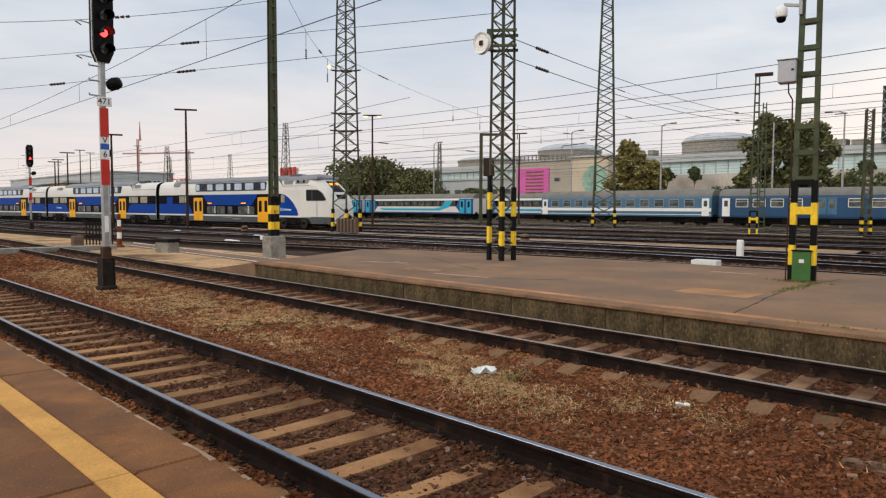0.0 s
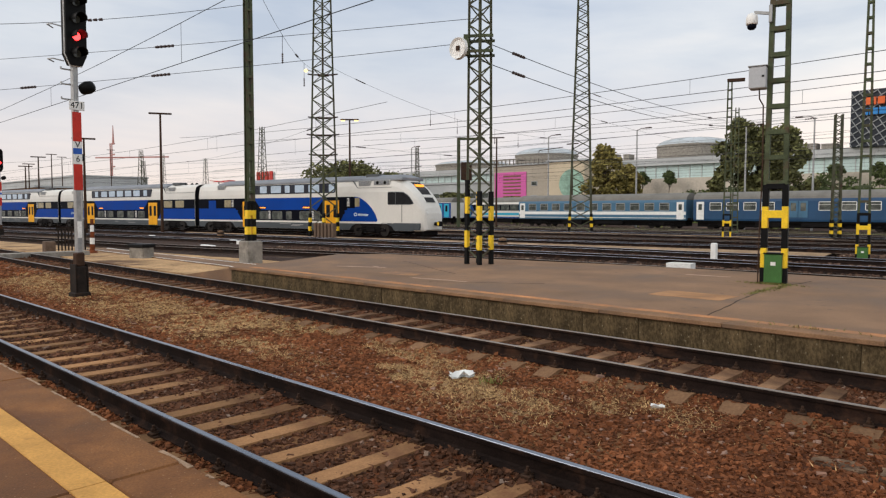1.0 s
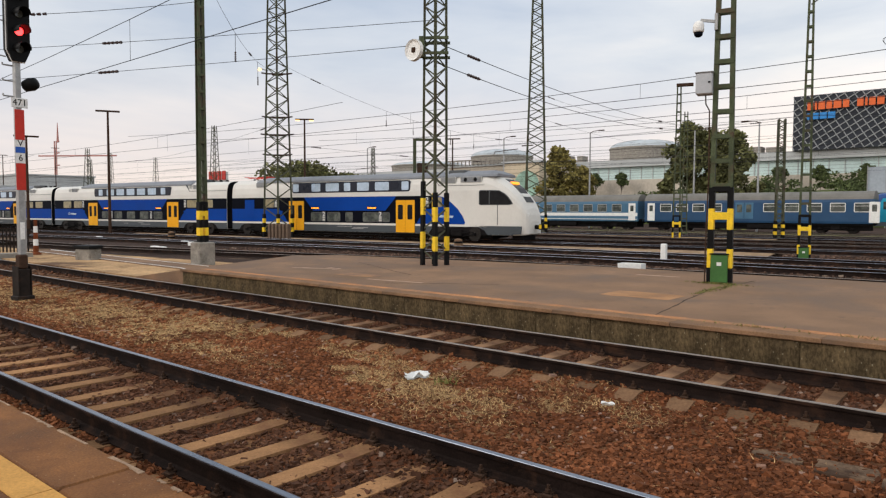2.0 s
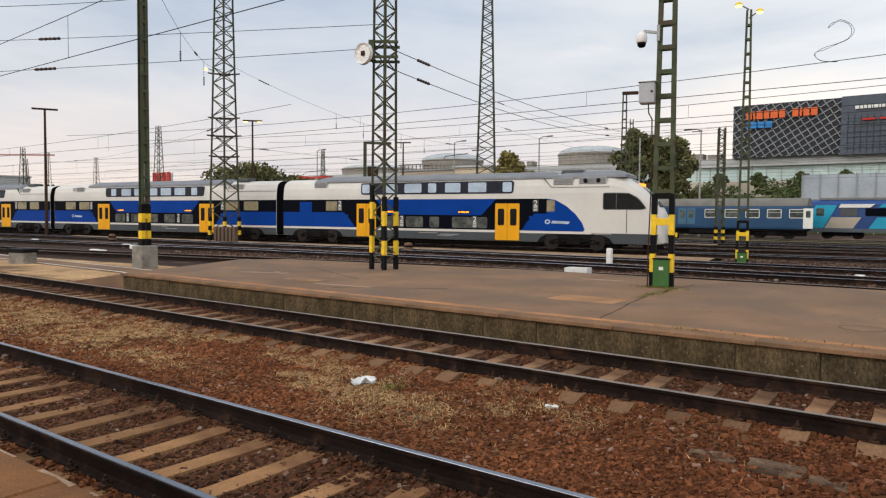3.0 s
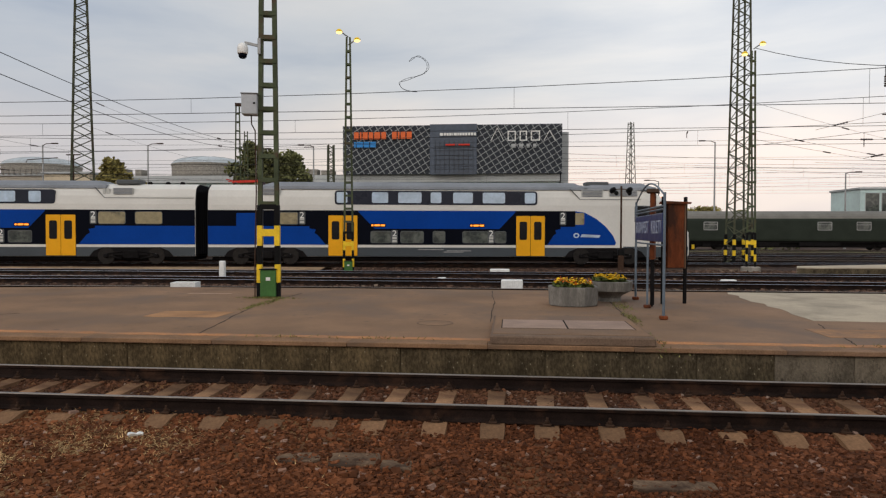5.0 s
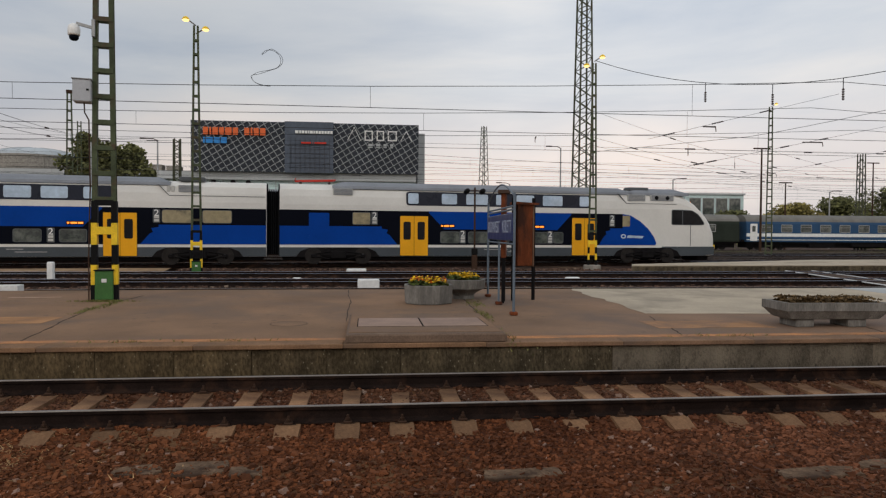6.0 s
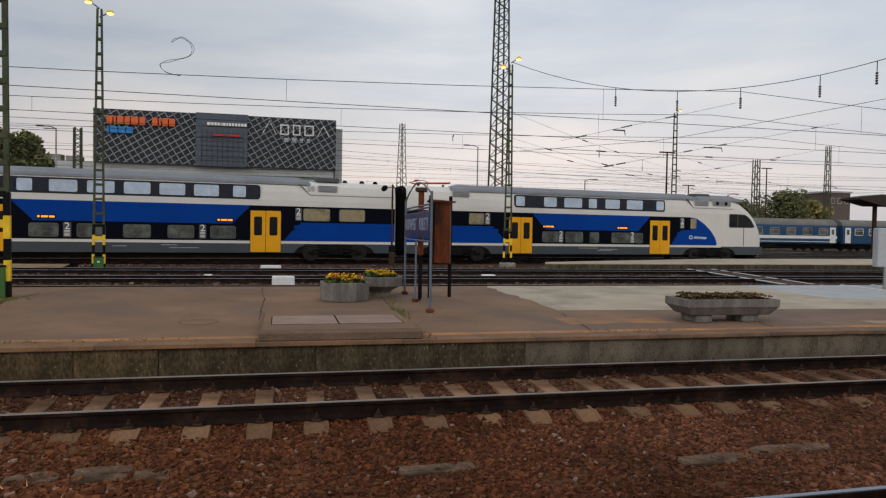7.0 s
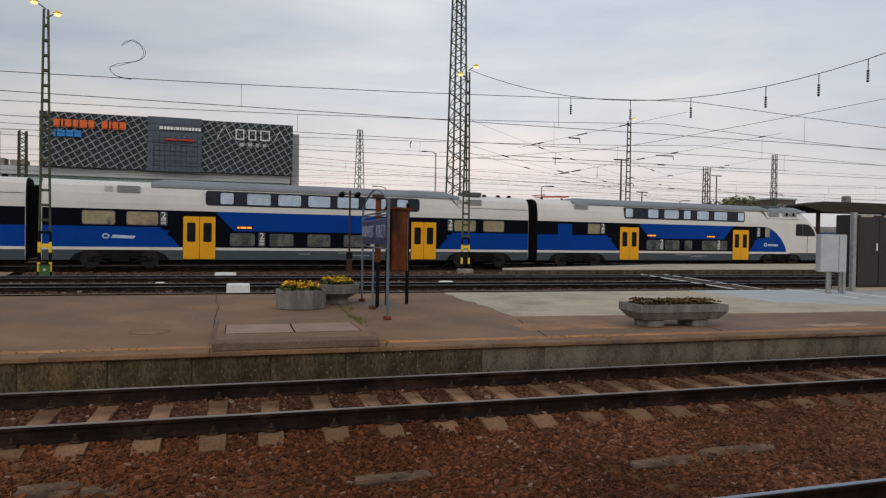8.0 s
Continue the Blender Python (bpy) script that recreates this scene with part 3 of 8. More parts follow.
def cracks():
    """Ragged dark joints in the asphalt."""
    r = random.Random(8)
    s = Shape()
    for a, b, w in (((-4.86, 17.2), (-4.98, 14.4), 0.022), ((-4.98, 14.4), (-4.33, 10.2), 0.022), ((-0.05, 18.6), (0.08, 12.2), 0.018), ((2.5, 12.2), (2.75, 17.5), 0.02), ((5.7, 12.6), (5.2, 10.2), 0.016), ((-16.2, 14.9), (-12.0, 12.8), 0.016), ((9.0, 12.3), (8.6, 10.1), 0.014), ((-11.0, 10.9), (-8.9, 12.4), 0.012)):
        n = 22
        d = Vector((b[0] - a[0], b[1] - a[1], 0))
        side = Vector((-d.y, d.x, 0)).normalized()
        left, right = [], []
        off = 0.0
        for i in range(n + 1):
            off = off * 0.8 + r.uniform(-0.022, 0.022)
            p = Vector((*a, 0)) + d * (i / n) + side * off
            k = w * r.uniform(0.2, 0.8)
            left.append((p.x + side.x * k, p.y + side.y * k))
            right.append((p.x - side.x * k, p.y - side.y * k))
        for i in range(n):
            s.slab([left[i], left[i + 1], right[i + 1], right[i]], TOP - 0.003, TOP + 0.0035)
    structure("joint", s, mat("dark open joint", (0.05, 0.036, 0.026), 0.95, var=0.3, scale=3, fine=50, bump=0.3), "dark ragged cracks in the platform asphalt", "crack")


build_near_platform()
build_far_platform()
pale_scars()
manhole()
cracks()
near_track("track_1", TRACK1, SLOPE1, -160, 60, -34.2, 0.60, M_SHINE, "polished rails on brown concrete sleepers")
near_track("track_2", TRACK2, 0.0, -160, 70, -34.23, 0.584, M_SHINE_DULL, "dark rails on rust-stained concrete sleepers", 0.012, SLEEPER_DARK)


# ---- yard tracks ----
def yard_track(name, points, head=M_SHINE_DULL):
    track = tagged(new(name), "dark rails on worn sleepers in the yard", "railway track", kind="structure")
    for k in (0.0, GAUGE):
        side, top = Shape(), Shape()
        for s, prof in ((side, RAIL_SIDE), (top, RAIL_HEAD)):
            s.loft([[(x, y + k + a, b) for a, b in prof] for x, y in points])
        r = part("rail", side, M_RAIL, track)
        part("rail_head", top, head, r)
    s = Shape()
    for (xa, ya), (xb, yb) in zip(points, points[1:]):
        n = int(min(abs(xb - xa), 400) / 0.65)
        for i in range(n):
            x, y = xa + (xb - xa) * i / n, ya + (yb - ya) * i / n
            if -130 < x < 90:
                s.box(x - 0.12, x + 0.12, y + GAUGE / 2 - 1.25, y + GAUGE / 2 + 1.25, -0.35, -0.195)
    if s.v:
        tagged(part("sleepers", s, M_YARDSLEEPER, track), kind="stuff")


ly = lambda x, off=0.0: LINE_Y + 0.7 + LINE_SLOPE * x + off
YARD = [
    [(-260, 12.2), (-60, 12.6), (-38, 15.0), (-16, 20.0), (-6, 20.8), (260, 20.8)],
    [(-260, 16.6), (-70, 17.0), (-30, 23.6), (-14, 25.2), (260, 25.2)],
    [(-260, ly(-260)), (160, ly(160))],
    [(-260, ly(-260, -6.0)), (-60, ly(-60, -6.0)), (-20, ly(-20, -7.0)), (0, 30.0), (12, 30.2), (260, 30.2)],
    [(-260, ly(-260, 5.0)), (-40, ly(-40, 5.0)), (0, 46.5), (260, 47.0)],
    [(-260, 40.0), (-100, 41.0), (-30, 50.5), (260, 51.0)],
    [(-260, 46.0), (-80, 50.5), (-20, 56.0), (260, 56.0)],
    [(-260, 54.0), (-60, 60.5), (260, 61.0)],
    [(-260, 64.0), (260, 65.5)],
    [(-260, 70.0), (260, 70.0)],
    [(-260, 74.65), (260, 74.65)],
]
for n, pts in enumerate(YARD):
    yard_track(f"yard_track_{n + 1}", pts, M_SHINE if n in (1, 2, 3, 6) else M_SHINE_DULL)


def strip(name, xa, xb, low, high, material, label, seed, step=1.3, ragged=0.35):
    """A ragged strip of ground between two tracks; low, high: its sides y by x."""
    r = random.Random(seed)
    n = int((xb - xa) / step)
    xs = [xa + (xb - xa) * i / n for i in range(n + 1)]
    s = Shape()
    side = [(x, low(x) + r.uniform(0, ragged), high(x) - r.uniform(0, ragged)) for x in xs]
    for (x0, a0, b0), (x1, a1, b1) in zip(side, side[1:]):
        s.add([(x0, a0, -0.20), (x1, a1, -0.20), (x1, (a1 + b1) / 2, -0.02), (x0, (a0 + b0) / 2, -0.02), (x1, b1, -0.20), (x0, b0, -0.20)], [(0, 1, 2, 3), (3, 2, 4, 5)])
    structure(name, s, material, label, "ground", smooth=True)


M_DRYSTRIP = mat("pale dry ground", (0.30, 0.20, 0.115), 0.95, var=0.35, scale=0.5, fine=9, grain=0.4, bump=0.6, depth=0.04, other=(0.16, 0.095, 0.055), cover=(0.5, 0.66))
M_GRASSSTRIP = mat("sparse yard grass", (0.155, 0.15, 0.06), 0.95, var=0.4, scale=0.4, fine=8, grain=0.4, bump=0.5, depth=0.04, other=(0.26, 0.19, 0.10), cover=(0.48, 0.66))
strip("dry_strip", -60, -9, lambda x: 32.0 + min(0.0, 0.11 * (x + 12)), lambda x: ly(x) - 0.85, M_DRYSTRIP, "pale dry ground between two yard tracks", 1)
strip("dry_strip", -90, -14, lambda x: 52.9 if x > -20 else 52.9 + 0.07 * (x + 20), lambda x: 55.3 if x > -20 else 55.3 + 0.08 * (x + 20), M_DRYSTRIP, "pale dry ground between two yard tracks", 4, 2.5)
strip("grass_strip", -140, 60, lambda x: 67.0, lambda x: 69.4, M_GRASSSTRIP, "yellow-green grass along the yard", 5, 2.5)
strip("grass_strip", -120, 60, lambda x: 72.0, lambda x: 73.7, M_GRASSSTRIP, "yellow-green grass along the standing coaches", 6, 2.5)


# ---- the moving double-deck train ----
# Car space: x towards the train's head, y across (0: the side that faces the platform), z over the rails.
W = 2.8


def car_section(top=4.52):
    """Half outline of a car body: (inset from the side, height)."""
    return [(0.06, 0.42), (0.0, 0.60), (0.0, 3.30), (0.05, 3.75), (0.16, 4.12), (0.38, min(4.30, top - 0.04)), (0.75, top)]


def body_rings(stations):
    rings = []
    for x, narrow, top, low in stations:
        half = car_section(top)
        if narrow or low > 0.42:
            half = [(a + narrow, max(z, low)) for a, z in half]
        rings.append([(x, a, z) for a, z in half] + [(x, W - a, z) for a, z in reversed(half)])
    return rings


def rounded(x0, x1, z0, z1, r=0.09, n=3):
    out = []
    for cx, cz, a0 in ((x1 - r, z0 + r, -90), (x1 - r, z1 - r, 0), (x0 + r, z1 - r, 90), (x0 + r, z0 + r, 180)):
        for i in range(n + 1):
            a = radians(a0 + 90 * i / n)
            out.append((cx + r * math.cos(a), cz + r * math.sin(a)))
    return out


def pane(parent, x0, x1, z0, z1, glass, lean=0.0, depth=0.012, name="window", r=0.09):
    w = part(name, Shape().plate(rounded(x0 - 0.03, x1 + 0.03, z0 - 0.03, z1 + 0.03, r + 0.02), -depth - lean, 0.10 + lean), M_FRAME, parent)
    part("pane", Shape().plate(rounded(x0, x1, z0, z1, r), -depth - 0.005 - lean, 0.02), glass, w)
    return w


def door(parent, x, z0=0.45, z1=2.72, w=1.62):
    d = part("door", Shape().plate(rounded(x - w / 2, x + w / 2, z0, z1, 0.06), -0.018, 0.08), M_BLACKP, parent)
    for k in (-1, 1):
        a, b = sorted((x + k * 0.012, x + k * (w / 2 - 0.012)))
        leaf = part("leaf", Shape().plate(rounded(a, b, z0 + 0.02, z1 - 0.02, 0.04), -0.035, 0.02), M_YELLOW, d, "yellow door leaf")
        c = (a + b) / 2
        part("door_pane", Shape().plate(rounded(c - 0.21, c + 0.21, z0 + 0.92, z1 - 0.34, 0.08), -0.042, 0.0), M_CABGLASS, d)
    return d


def bogie(parent, x, fy=0.32, wy=0.58):
    s = Shape()
    s.box(x - 1.0, x + 1.0, fy, fy + 0.14, 0.46, 0.60, 0.03)
    s.box(x - 0.42, x + 0.42, fy - 0.04, fy + 0.18, 0.30, 0.74, 0.05)
    for k in (-1, 1):
        s.box(x + k * 1.35 - 0.13, x + k * 1.35 + 0.13, fy - 0.06, fy + 0.10, 0.36, 0.56, 0.04)
        s.rod((x + k * 0.5, fy, 0.30), (x + k * 1.25, fy, 0.44), 0.035)
        s.rod((x + k * 0.5, fy, 0.70), (x + k * 1.3, fy, 0.56), 0.03)
    s.box(x - 1.7, x + 1.7, 0.5, W - 0.5, 0.35, 0.7)
    b = part("bogie", s, M_UNDER, parent, "dark bogie frame")
    for k in (-1.35, 1.35):
        for y, t in ((wy, wy + 0.10), (W - wy - 0.10, W - wy)):
            w = Shape()
            rings = []
            for yy, r in ((y, 0.40), (y, 0.46), (t, 0.46), (t, 0.40)):
                rings.append([(x + k + r * math.cos(a * math.pi / 10), yy, 0.46 + r * math.sin(a * math.pi / 10)) for a in range(20)])
            w.loft(rings)
            part("wheel", w, M_WHEEL, b, "steel wheel")
            if y < 1:
                part("hub", Shape().rod((x + k, y - 0.02, 0.46), (x + k, y + 0.05, 0.46), 0.11, 10), M_WHEEL if k < 0 else M_STEEL, b, "worn steel axle hub")
    return b


def arch(x0, x1):
    """Opening in the skirt above a bogie."""
    return [(x0, 0.40), (x1, 0.40), (x1 - 0.25, 0.72), (x1 - 0.75, 0.92), (x0 + 0.75, 0.92), (x0 + 0.25, 0.72)]


def number_two(parent, x, z0, z1):
    p = part("class_panel", Shape().plate(rounded(x - 0.18, x + 0.18, z0, z1, 0.05), -0.024, 0.02), M_FRAME, parent, "black class panel with a white number")
    lettering("2", 0.46, M_WHITE, p, pose(x, -0.028, z1 - 0.20, 90), "digit", depth=0.006, wide=1.15)
    for i in range(2):
        part("pictogram", Shape().box(x - 0.12, x + 0.12, -0.030, -0.02, z0 + 0.06 + 0.17 * i, z0 + 0.19 + 0.17 * i), M_GRILLE, p)


def display(parent, x, z=2.16, w=0.75):
    p = part("destination_display", Shape().plate(rounded(x - w / 2 - 0.05, x + w / 2 + 0.05, z - 0.09, z + 0.09, 0.03), -0.022, 0.02), M_BLACKP, parent)
    for i, (a, b) in enumerate(((-0.5, -0.36), (-0.28, 0.12), (0.18, 0.5))):
        part("glowing_strip", Shape().box(x + a * w, x + b * w, -0.026, -0.02, z - 0.045, z + 0.045), M_LED, p, "glowing orange display row")


def grille(parent, x0, x1, z0, z1, y=0.10):
    g = part("grille", Shape().plate(rounded(x0, x1, z0, z1, 0.04), y - 0.06, y + 0.3), M_GRILLE, parent)
    for i in range(5):
        z = z0 + (z1 - z0) * (i + 0.5) / 5
        part("slat", Shape().box(x0 + 0.05, x1 - 0.05, y - 0.085, y - 0.055, z - 0.02, z + 0.02), M_TRAINROOF, g)


def roof_piece(parent, x0, x1, z0=4.28, z1=4.66):
    s = Shape()
    rings = []
    for x, h in ((x0, z0 + 0.03), (x0 + 0.6, z1), (x1 - 0.6, z1), (x1, z0 + 0.03)):
        rings.append([(x, 0.12, z0 - 0.13), (x, 0.17, z0 + 0.02), (x, 0.50, (z0 + h) / 2 + 0.06), (x, 0.85, h), (x, W - 0.85, h), (x, W - 0.50, (z0 + h) / 2 + 0.06), (x, W - 0.17, z0 + 0.02), (x, W - 0.12, z0 - 0.13)])
    return part("roof_cover", s.loft(rings), M_TRAINROOF, parent, "grey roof cover", smooth=False)


def livery(parent, length, a, b, cab):
    """The painted bands between the ends of the car; a, b: middles of the rear and front doors, from the rear end."""
    y0 = -0.012
    # lower grey band and white stripe
    part("skirt_band", Shape().plate([(0.14, 0.43), (length - (0.9 if cab else 0.14), 0.43), (length - (0.9 if cab else 0.14), 0.93), (0.14, 0.93)], y0 + 0.003, 0.05), M_TRAINGREY, parent, "grey skirt")
    # black window band over the whole side
    end = b + 2.55 if cab else length - 0.14
    part("window_band", Shape().plate([(0.15, 1.08), (end, 1.08), (end, 2.98), (0.15, 2.98)], y0 + 0.001, 0.05), M_TRAINBLACK, parent, "black window band")
    # blue panel over the lower windows
    part("blue_panel", Shape().plate([(a + 1.75, 1.97), (b - 1.75, 1.97), (b - 0.85, 2.90), (b - 0.85, 2.98), (a + 0.85, 2.98), (a + 0.85, 2.90)], y0 - 0.003, 0.05), M_TRAINBLUE, parent, "blue panel")
    # blue end panels
    def notch(x0, x1, s):
        return [(x0, 1.08), (x1, 1.08), (x1, 2.10), (x0 + s * 0.9, 2.10), (x0 + s * 0.9, 1.98), (x0 + s * 0.55, 1.92), (x0 + s * 0.62, 1.72), (x0 + s * 0.45, 1.62)]
    part("blue_end", Shape().plate(notch(a - 0.95, 0.15, -1), y0 - 0.003, 0.05), M_TRAINBLUE, parent, "blue end panel")
    if cab:
        nose = [(b + 0.95, 1.08), (b + 4.75, 1.08), (b + 4.83, 1.2), (b + 4.65, 1.6), (b + 4.25, 2.1), (b + 3.7, 2.55), (b + 3.05, 2.9), (b + 2.5, 2.98), (b + 2.5, 2.10), (b + 1.7, 2.10), (b + 1.7, 1.98), (b + 1.4, 1.92), (b + 1.45, 1.72), (b + 1.3, 1.62)]
        part("blue_swoosh", Shape().plate(nose, y0 - 0.004, 0.05), M_TRAINBLUE, parent, "curved blue panel behind the cab")
        part("black_band_end", Shape().plate([(b + 1.0, 2.11), (b + 2.52, 2.11), (b + 2.52, 2.96), (b + 1.0, 2.96)], y0 - 0.006, 0.05), M_TRAINBLACK, parent)
        emblem(parent, b + 3.0, 1.62)
    else:
        part("blue_end", Shape().plate(notch(b + 0.95, length - 0.14, 1), y0 - 0.003, 0.05), M_TRAINBLUE, parent, "blue end panel")
    for i in range(3):
        x = (a + b) / 2 + rng.uniform(-2.6, 2.2)
        part("marking", Shape().box(x, x + rng.uniform(0.6, 1.5), y0 - 0.004, 0.0, 0.66 + 0.07 * i, 0.70 + 0.07 * i), M_STEEL, parent)


def emblem(parent, x, z):
    ring = [(x - 0.42 + 0.17 * math.cos(k * math.pi / 8), z + 0.14 * math.sin(k * math.pi / 8)) for k in range(16)]
    e = part("emblem", Shape().plate(ring, -0.024, 0.0), M_GLASS_LIGHT, parent, "pale emblem with a bar")
    part("emblem_bar", Shape().plate([(x - 0.2, z - 0.09), (x + 0.85, z - 0.12), (x + 0.95, z + 0.02), (x - 0.1, z + 0.07)], -0.024, 0.0), M_GLASS_LIGHT, e)
    part("emblem_core", Shape().plate([(x - 0.42 + 0.09 * math.cos(k * math.pi / 6), z + 0.07 * math.sin(k * math.pi / 6)) for k in range(12)], -0.028, -0.02), M_TRAINBLUE, e)


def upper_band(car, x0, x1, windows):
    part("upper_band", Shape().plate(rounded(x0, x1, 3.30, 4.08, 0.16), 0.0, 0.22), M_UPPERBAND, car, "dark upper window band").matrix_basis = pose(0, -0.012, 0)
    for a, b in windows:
        w = part("upper_window", Shape().plate(rounded(a, b, 3.40, 3.99, 0.08), -0.005, 0.1), M_GLASS_LIGHT, car, "window pane coloured pale for the sky")
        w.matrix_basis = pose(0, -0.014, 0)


def end_car():
    """The leading car, nose at x = 0."""
    L = 27.2
    car = thing("train_car", "leading double-deck car, white and blue with yellow doors", "train", "double-deck train cars")
    st = [(-L + 0.15, 0.0, 4.42, 0.42), (-3.3, 0.0, 4.46, 0.42), (-2.8, 0.0, 4.40, 0.42), (-2.3, 0.015, 4.23, 0.42), (-1.9, 0.03, 4.0, 0.42), (-1.5, 0.055, 3.74, 0.42), (-1.1, 0.09, 3.40, 0.42), (-0.74, 0.15, 3.02, 0.42), (-0.42, 0.24, 2.58, 0.43), (-0.18, 0.36, 2.14, 0.45), (-0.06, 0.50, 1.75, 0.5), (-0.01, 0.64, 1.35, 0.55)]
    rings = []
    for x, narrow, top, low in st:
        half = []
        for a, z in car_section(4.46):
            zz = low + (z - 0.42) * (top - low) / (4.46 - 0.42)
            half.append((a + narrow, zz))
        rings.append([(x, a, z) for a, z in half] + [(x, W - a, z) for a, z in reversed(half)])
    shell = part("body", Shape().loft(rings), M_TRAINWHITE, car, "white car body", smooth=False)
    part("end_wall", Shape().loft(body_rings([(-L + 0.09, 0.015, 4.40, 0.44), (-L + 0.16, 0.015, 4.40, 0.44)])), M_RUBBER, car, "black end wall beside the gangway")
    a, b = -19.65, -9.22
    # bands, placed from the rear end
    shift = Matrix.Translation((-L, 0, 0))
    before = set(scene.collection.objects)
    livery(car, L, L + a, L + b, True)
    for x in (a, b):
        door(car, x + L)
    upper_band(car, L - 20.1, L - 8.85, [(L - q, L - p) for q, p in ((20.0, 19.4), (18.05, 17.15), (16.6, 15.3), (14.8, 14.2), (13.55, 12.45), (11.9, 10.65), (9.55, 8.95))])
    for p, q in ((18.1, 17.0), (16.45, 15.2), (14.65, 14.0), (13.0, 11.6), (11.2, 10.6)):
        pane(car, L - p, L - q, 1.20, 1.82, M_GLASS)
    for x in (L - 16.8, L - 11.42):
        number_two(car, x, 1.16, 1.90)
    for x in (L - 17.7, L - 12.2):
        display(car, x)
    pane(car, L - 7.1, L - 6.2, 2.22, 2.88, M_GLASS_WARM)
    number_two(car, L - 7.4, 2.2, 2.9)
    pane(car, L - 23.1, L - 22.15, 2.22, 2.85, M_GLASS_WARM, r=0.06)
    number_two(car, L - 21.9, 2.2, 2.9)
    part("equipment_door", Shape().plate(rounded(L - 25.5, L - 24.4, 1.35, 2.82, 0.05), -0.022, 0.03), M_TRAINBLUE, car, "blue equipment door")
    for x in (L - 5.0, L - 23.9):
        part("wheel_arch", Shape().plate(arch(x - 2.3, x + 2.3), -0.02, 0.06), M_UNDER, car, "dark opening over the bogie")
        bogie(car, x, -0.09, -0.035)
    # cab
    # the window and its frame lie on the curving side of the cab
    inset = lambda x: float(np.interp(x, [-3.3, -2.3, -1.5, -1.1, -0.74], [0.0, 0.015, 0.055, 0.09, 0.15]))
    def cab_pane(columns, proud):
        rings = []
        for x, za, zb in columns:
            y = inset(x)
            lean = 0.10 * max(0.0, zb - 2.6 + 0.30 * (x + 1.5))
            rings.append([(L + x, y - proud, za), (L + x, y - proud + lean * 0.3, zb), (L + x, y + 0.5, zb), (L + x, y + 0.5, za)])
        return Shape().loft(rings)
    cw = part("cab_window", cab_pane([(-3.36, 2.40, 3.24), (-3.28, 2.34, 3.30), (-2.8, 2.34, 3.30), (-2.3, 2.34, 3.29), (-1.9, 2.34, 3.27), (-1.5, 2.34, 3.06), (-1.3, 2.34, 2.88), (-1.1, 2.36, 2.64), (-0.98, 2.40, 2.46)], 0.016), M_FRAME, car, "dark rim of the cab side window")
    part("cab_pane", cab_pane([(-3.31, 2.43, 3.20), (-3.25, 2.38, 3.25), (-2.8, 2.38, 3.25), (-2.3, 2.38, 3.24), (-1.9, 2.38, 3.22), (-1.52, 2.38, 3.01), (-1.32, 2.38, 2.83), (-1.14, 2.40, 2.60), (-1.05, 2.43, 2.48)], 0.026), M_CABGLASS, cw, "dark cab side window")
    part("window_post", cab_pane([(-2.62, 2.38, 3.24), (-2.57, 2.38, 3.24)], 0.032), M_FRAME, cw)
    part("windscreen", Shape().loft([[(L - 2.2, 0.80, 4.0), (L - 2.2, W - 0.80, 4.0), (L - 1.90, W - 0.88, 4.0), (L - 1.90, 0.88, 4.0)], [(L - 1.5, 0.76, 3.4), (L - 1.5, W - 0.76, 3.4), (L - 1.10, W - 0.85, 3.4), (L - 1.10, 0.85, 3.4)], [(L - 0.75, 0.80, 2.5), (L - 0.75, W - 0.80, 2.5), (L - 0.38, W - 0.90, 2.5), (L - 0.38, 0.90, 2.5)]]), M_CABGLASS, car, "dark sloping windscreen").matrix_basis = pose(0.03, 0, 0.02)
    part("cab_skirt", Shape().plate([(L - 4.0, 0.42), (L - 0.35, 0.5), (L - 0.30, 1.0), (L - 4.0, 1.0)], -0.0, 0.1), M_TRAINGREY, car, "grey nose skirt").matrix_basis = pose(0, 0.0, 0)
    part("cab_seam", Shape().box(L - 2.02, L - 2.0, -0.003, 0.05, 1.05, 2.40), M_TRAINGREY, car)
    part("front_display", Shape().box(L - 1.62, L - 1.40, 0.95, W - 0.95, 3.66, 3.84, 0.02), M_LED, car, "glowing amber front display")
    for y in (0.62, W - 0.62):
        part("headlight", Shape().box(L - 0.34, L - 0.08, y - 0.14, y + 0.14, 1.62, 1.86, 0.05), M_WHITE, car, "white headlight unit")
    part("coupler", Shape().rod((L - 0.5, W / 2, 0.95), (L + 0.45, W / 2, 0.95), 0.14, 8).box(L + 0.3, L + 0.55, W / 2 - 0.2, W / 2 + 0.2, 0.78, 1.14, 0.04), M_UNDER, car, "dark automatic coupler")
    part("coupler_tag", Shape().box(L + 0.35, L + 0.52, W / 2 - 0.27, W / 2 - 0.21, 0.84, 1.1, 0.02), M_YELLOWP, car, "yellow tag on the coupler")
    part("snow_plough", Shape().box(L - 1.2, L - 0.4, 0.5, W - 0.5, 0.12, 0.5, 0.05), M_UNDER, car)
    # roof
    roof_piece(car, L - 24.2, L - 6.0, 4.30, 4.60)
    roof_piece(car, L - 6.2, L - 2.1, 4.30, 4.60)
    grille(car, L - 6.35, L - 5.15, 3.78, 4.18)
    grille(car, L - 4.8, L - 3.2, 3.82, 4.18)
    grille(car, L - 24.2, L - 23.1, 3.82, 4.18)
    shoulder(car, L - 7.0, L - 3.0)
    for x in (L - 4.4, L - 3.65):
        part("horn", Shape().lathe([(0.03, -0.05), (0.12, -0.02), (0.13, 0.02), (0.03, 0.05)], 10), M_BLACKP, car, "round black horn").matrix_basis = pose(x, 0.02, 4.0, 90)
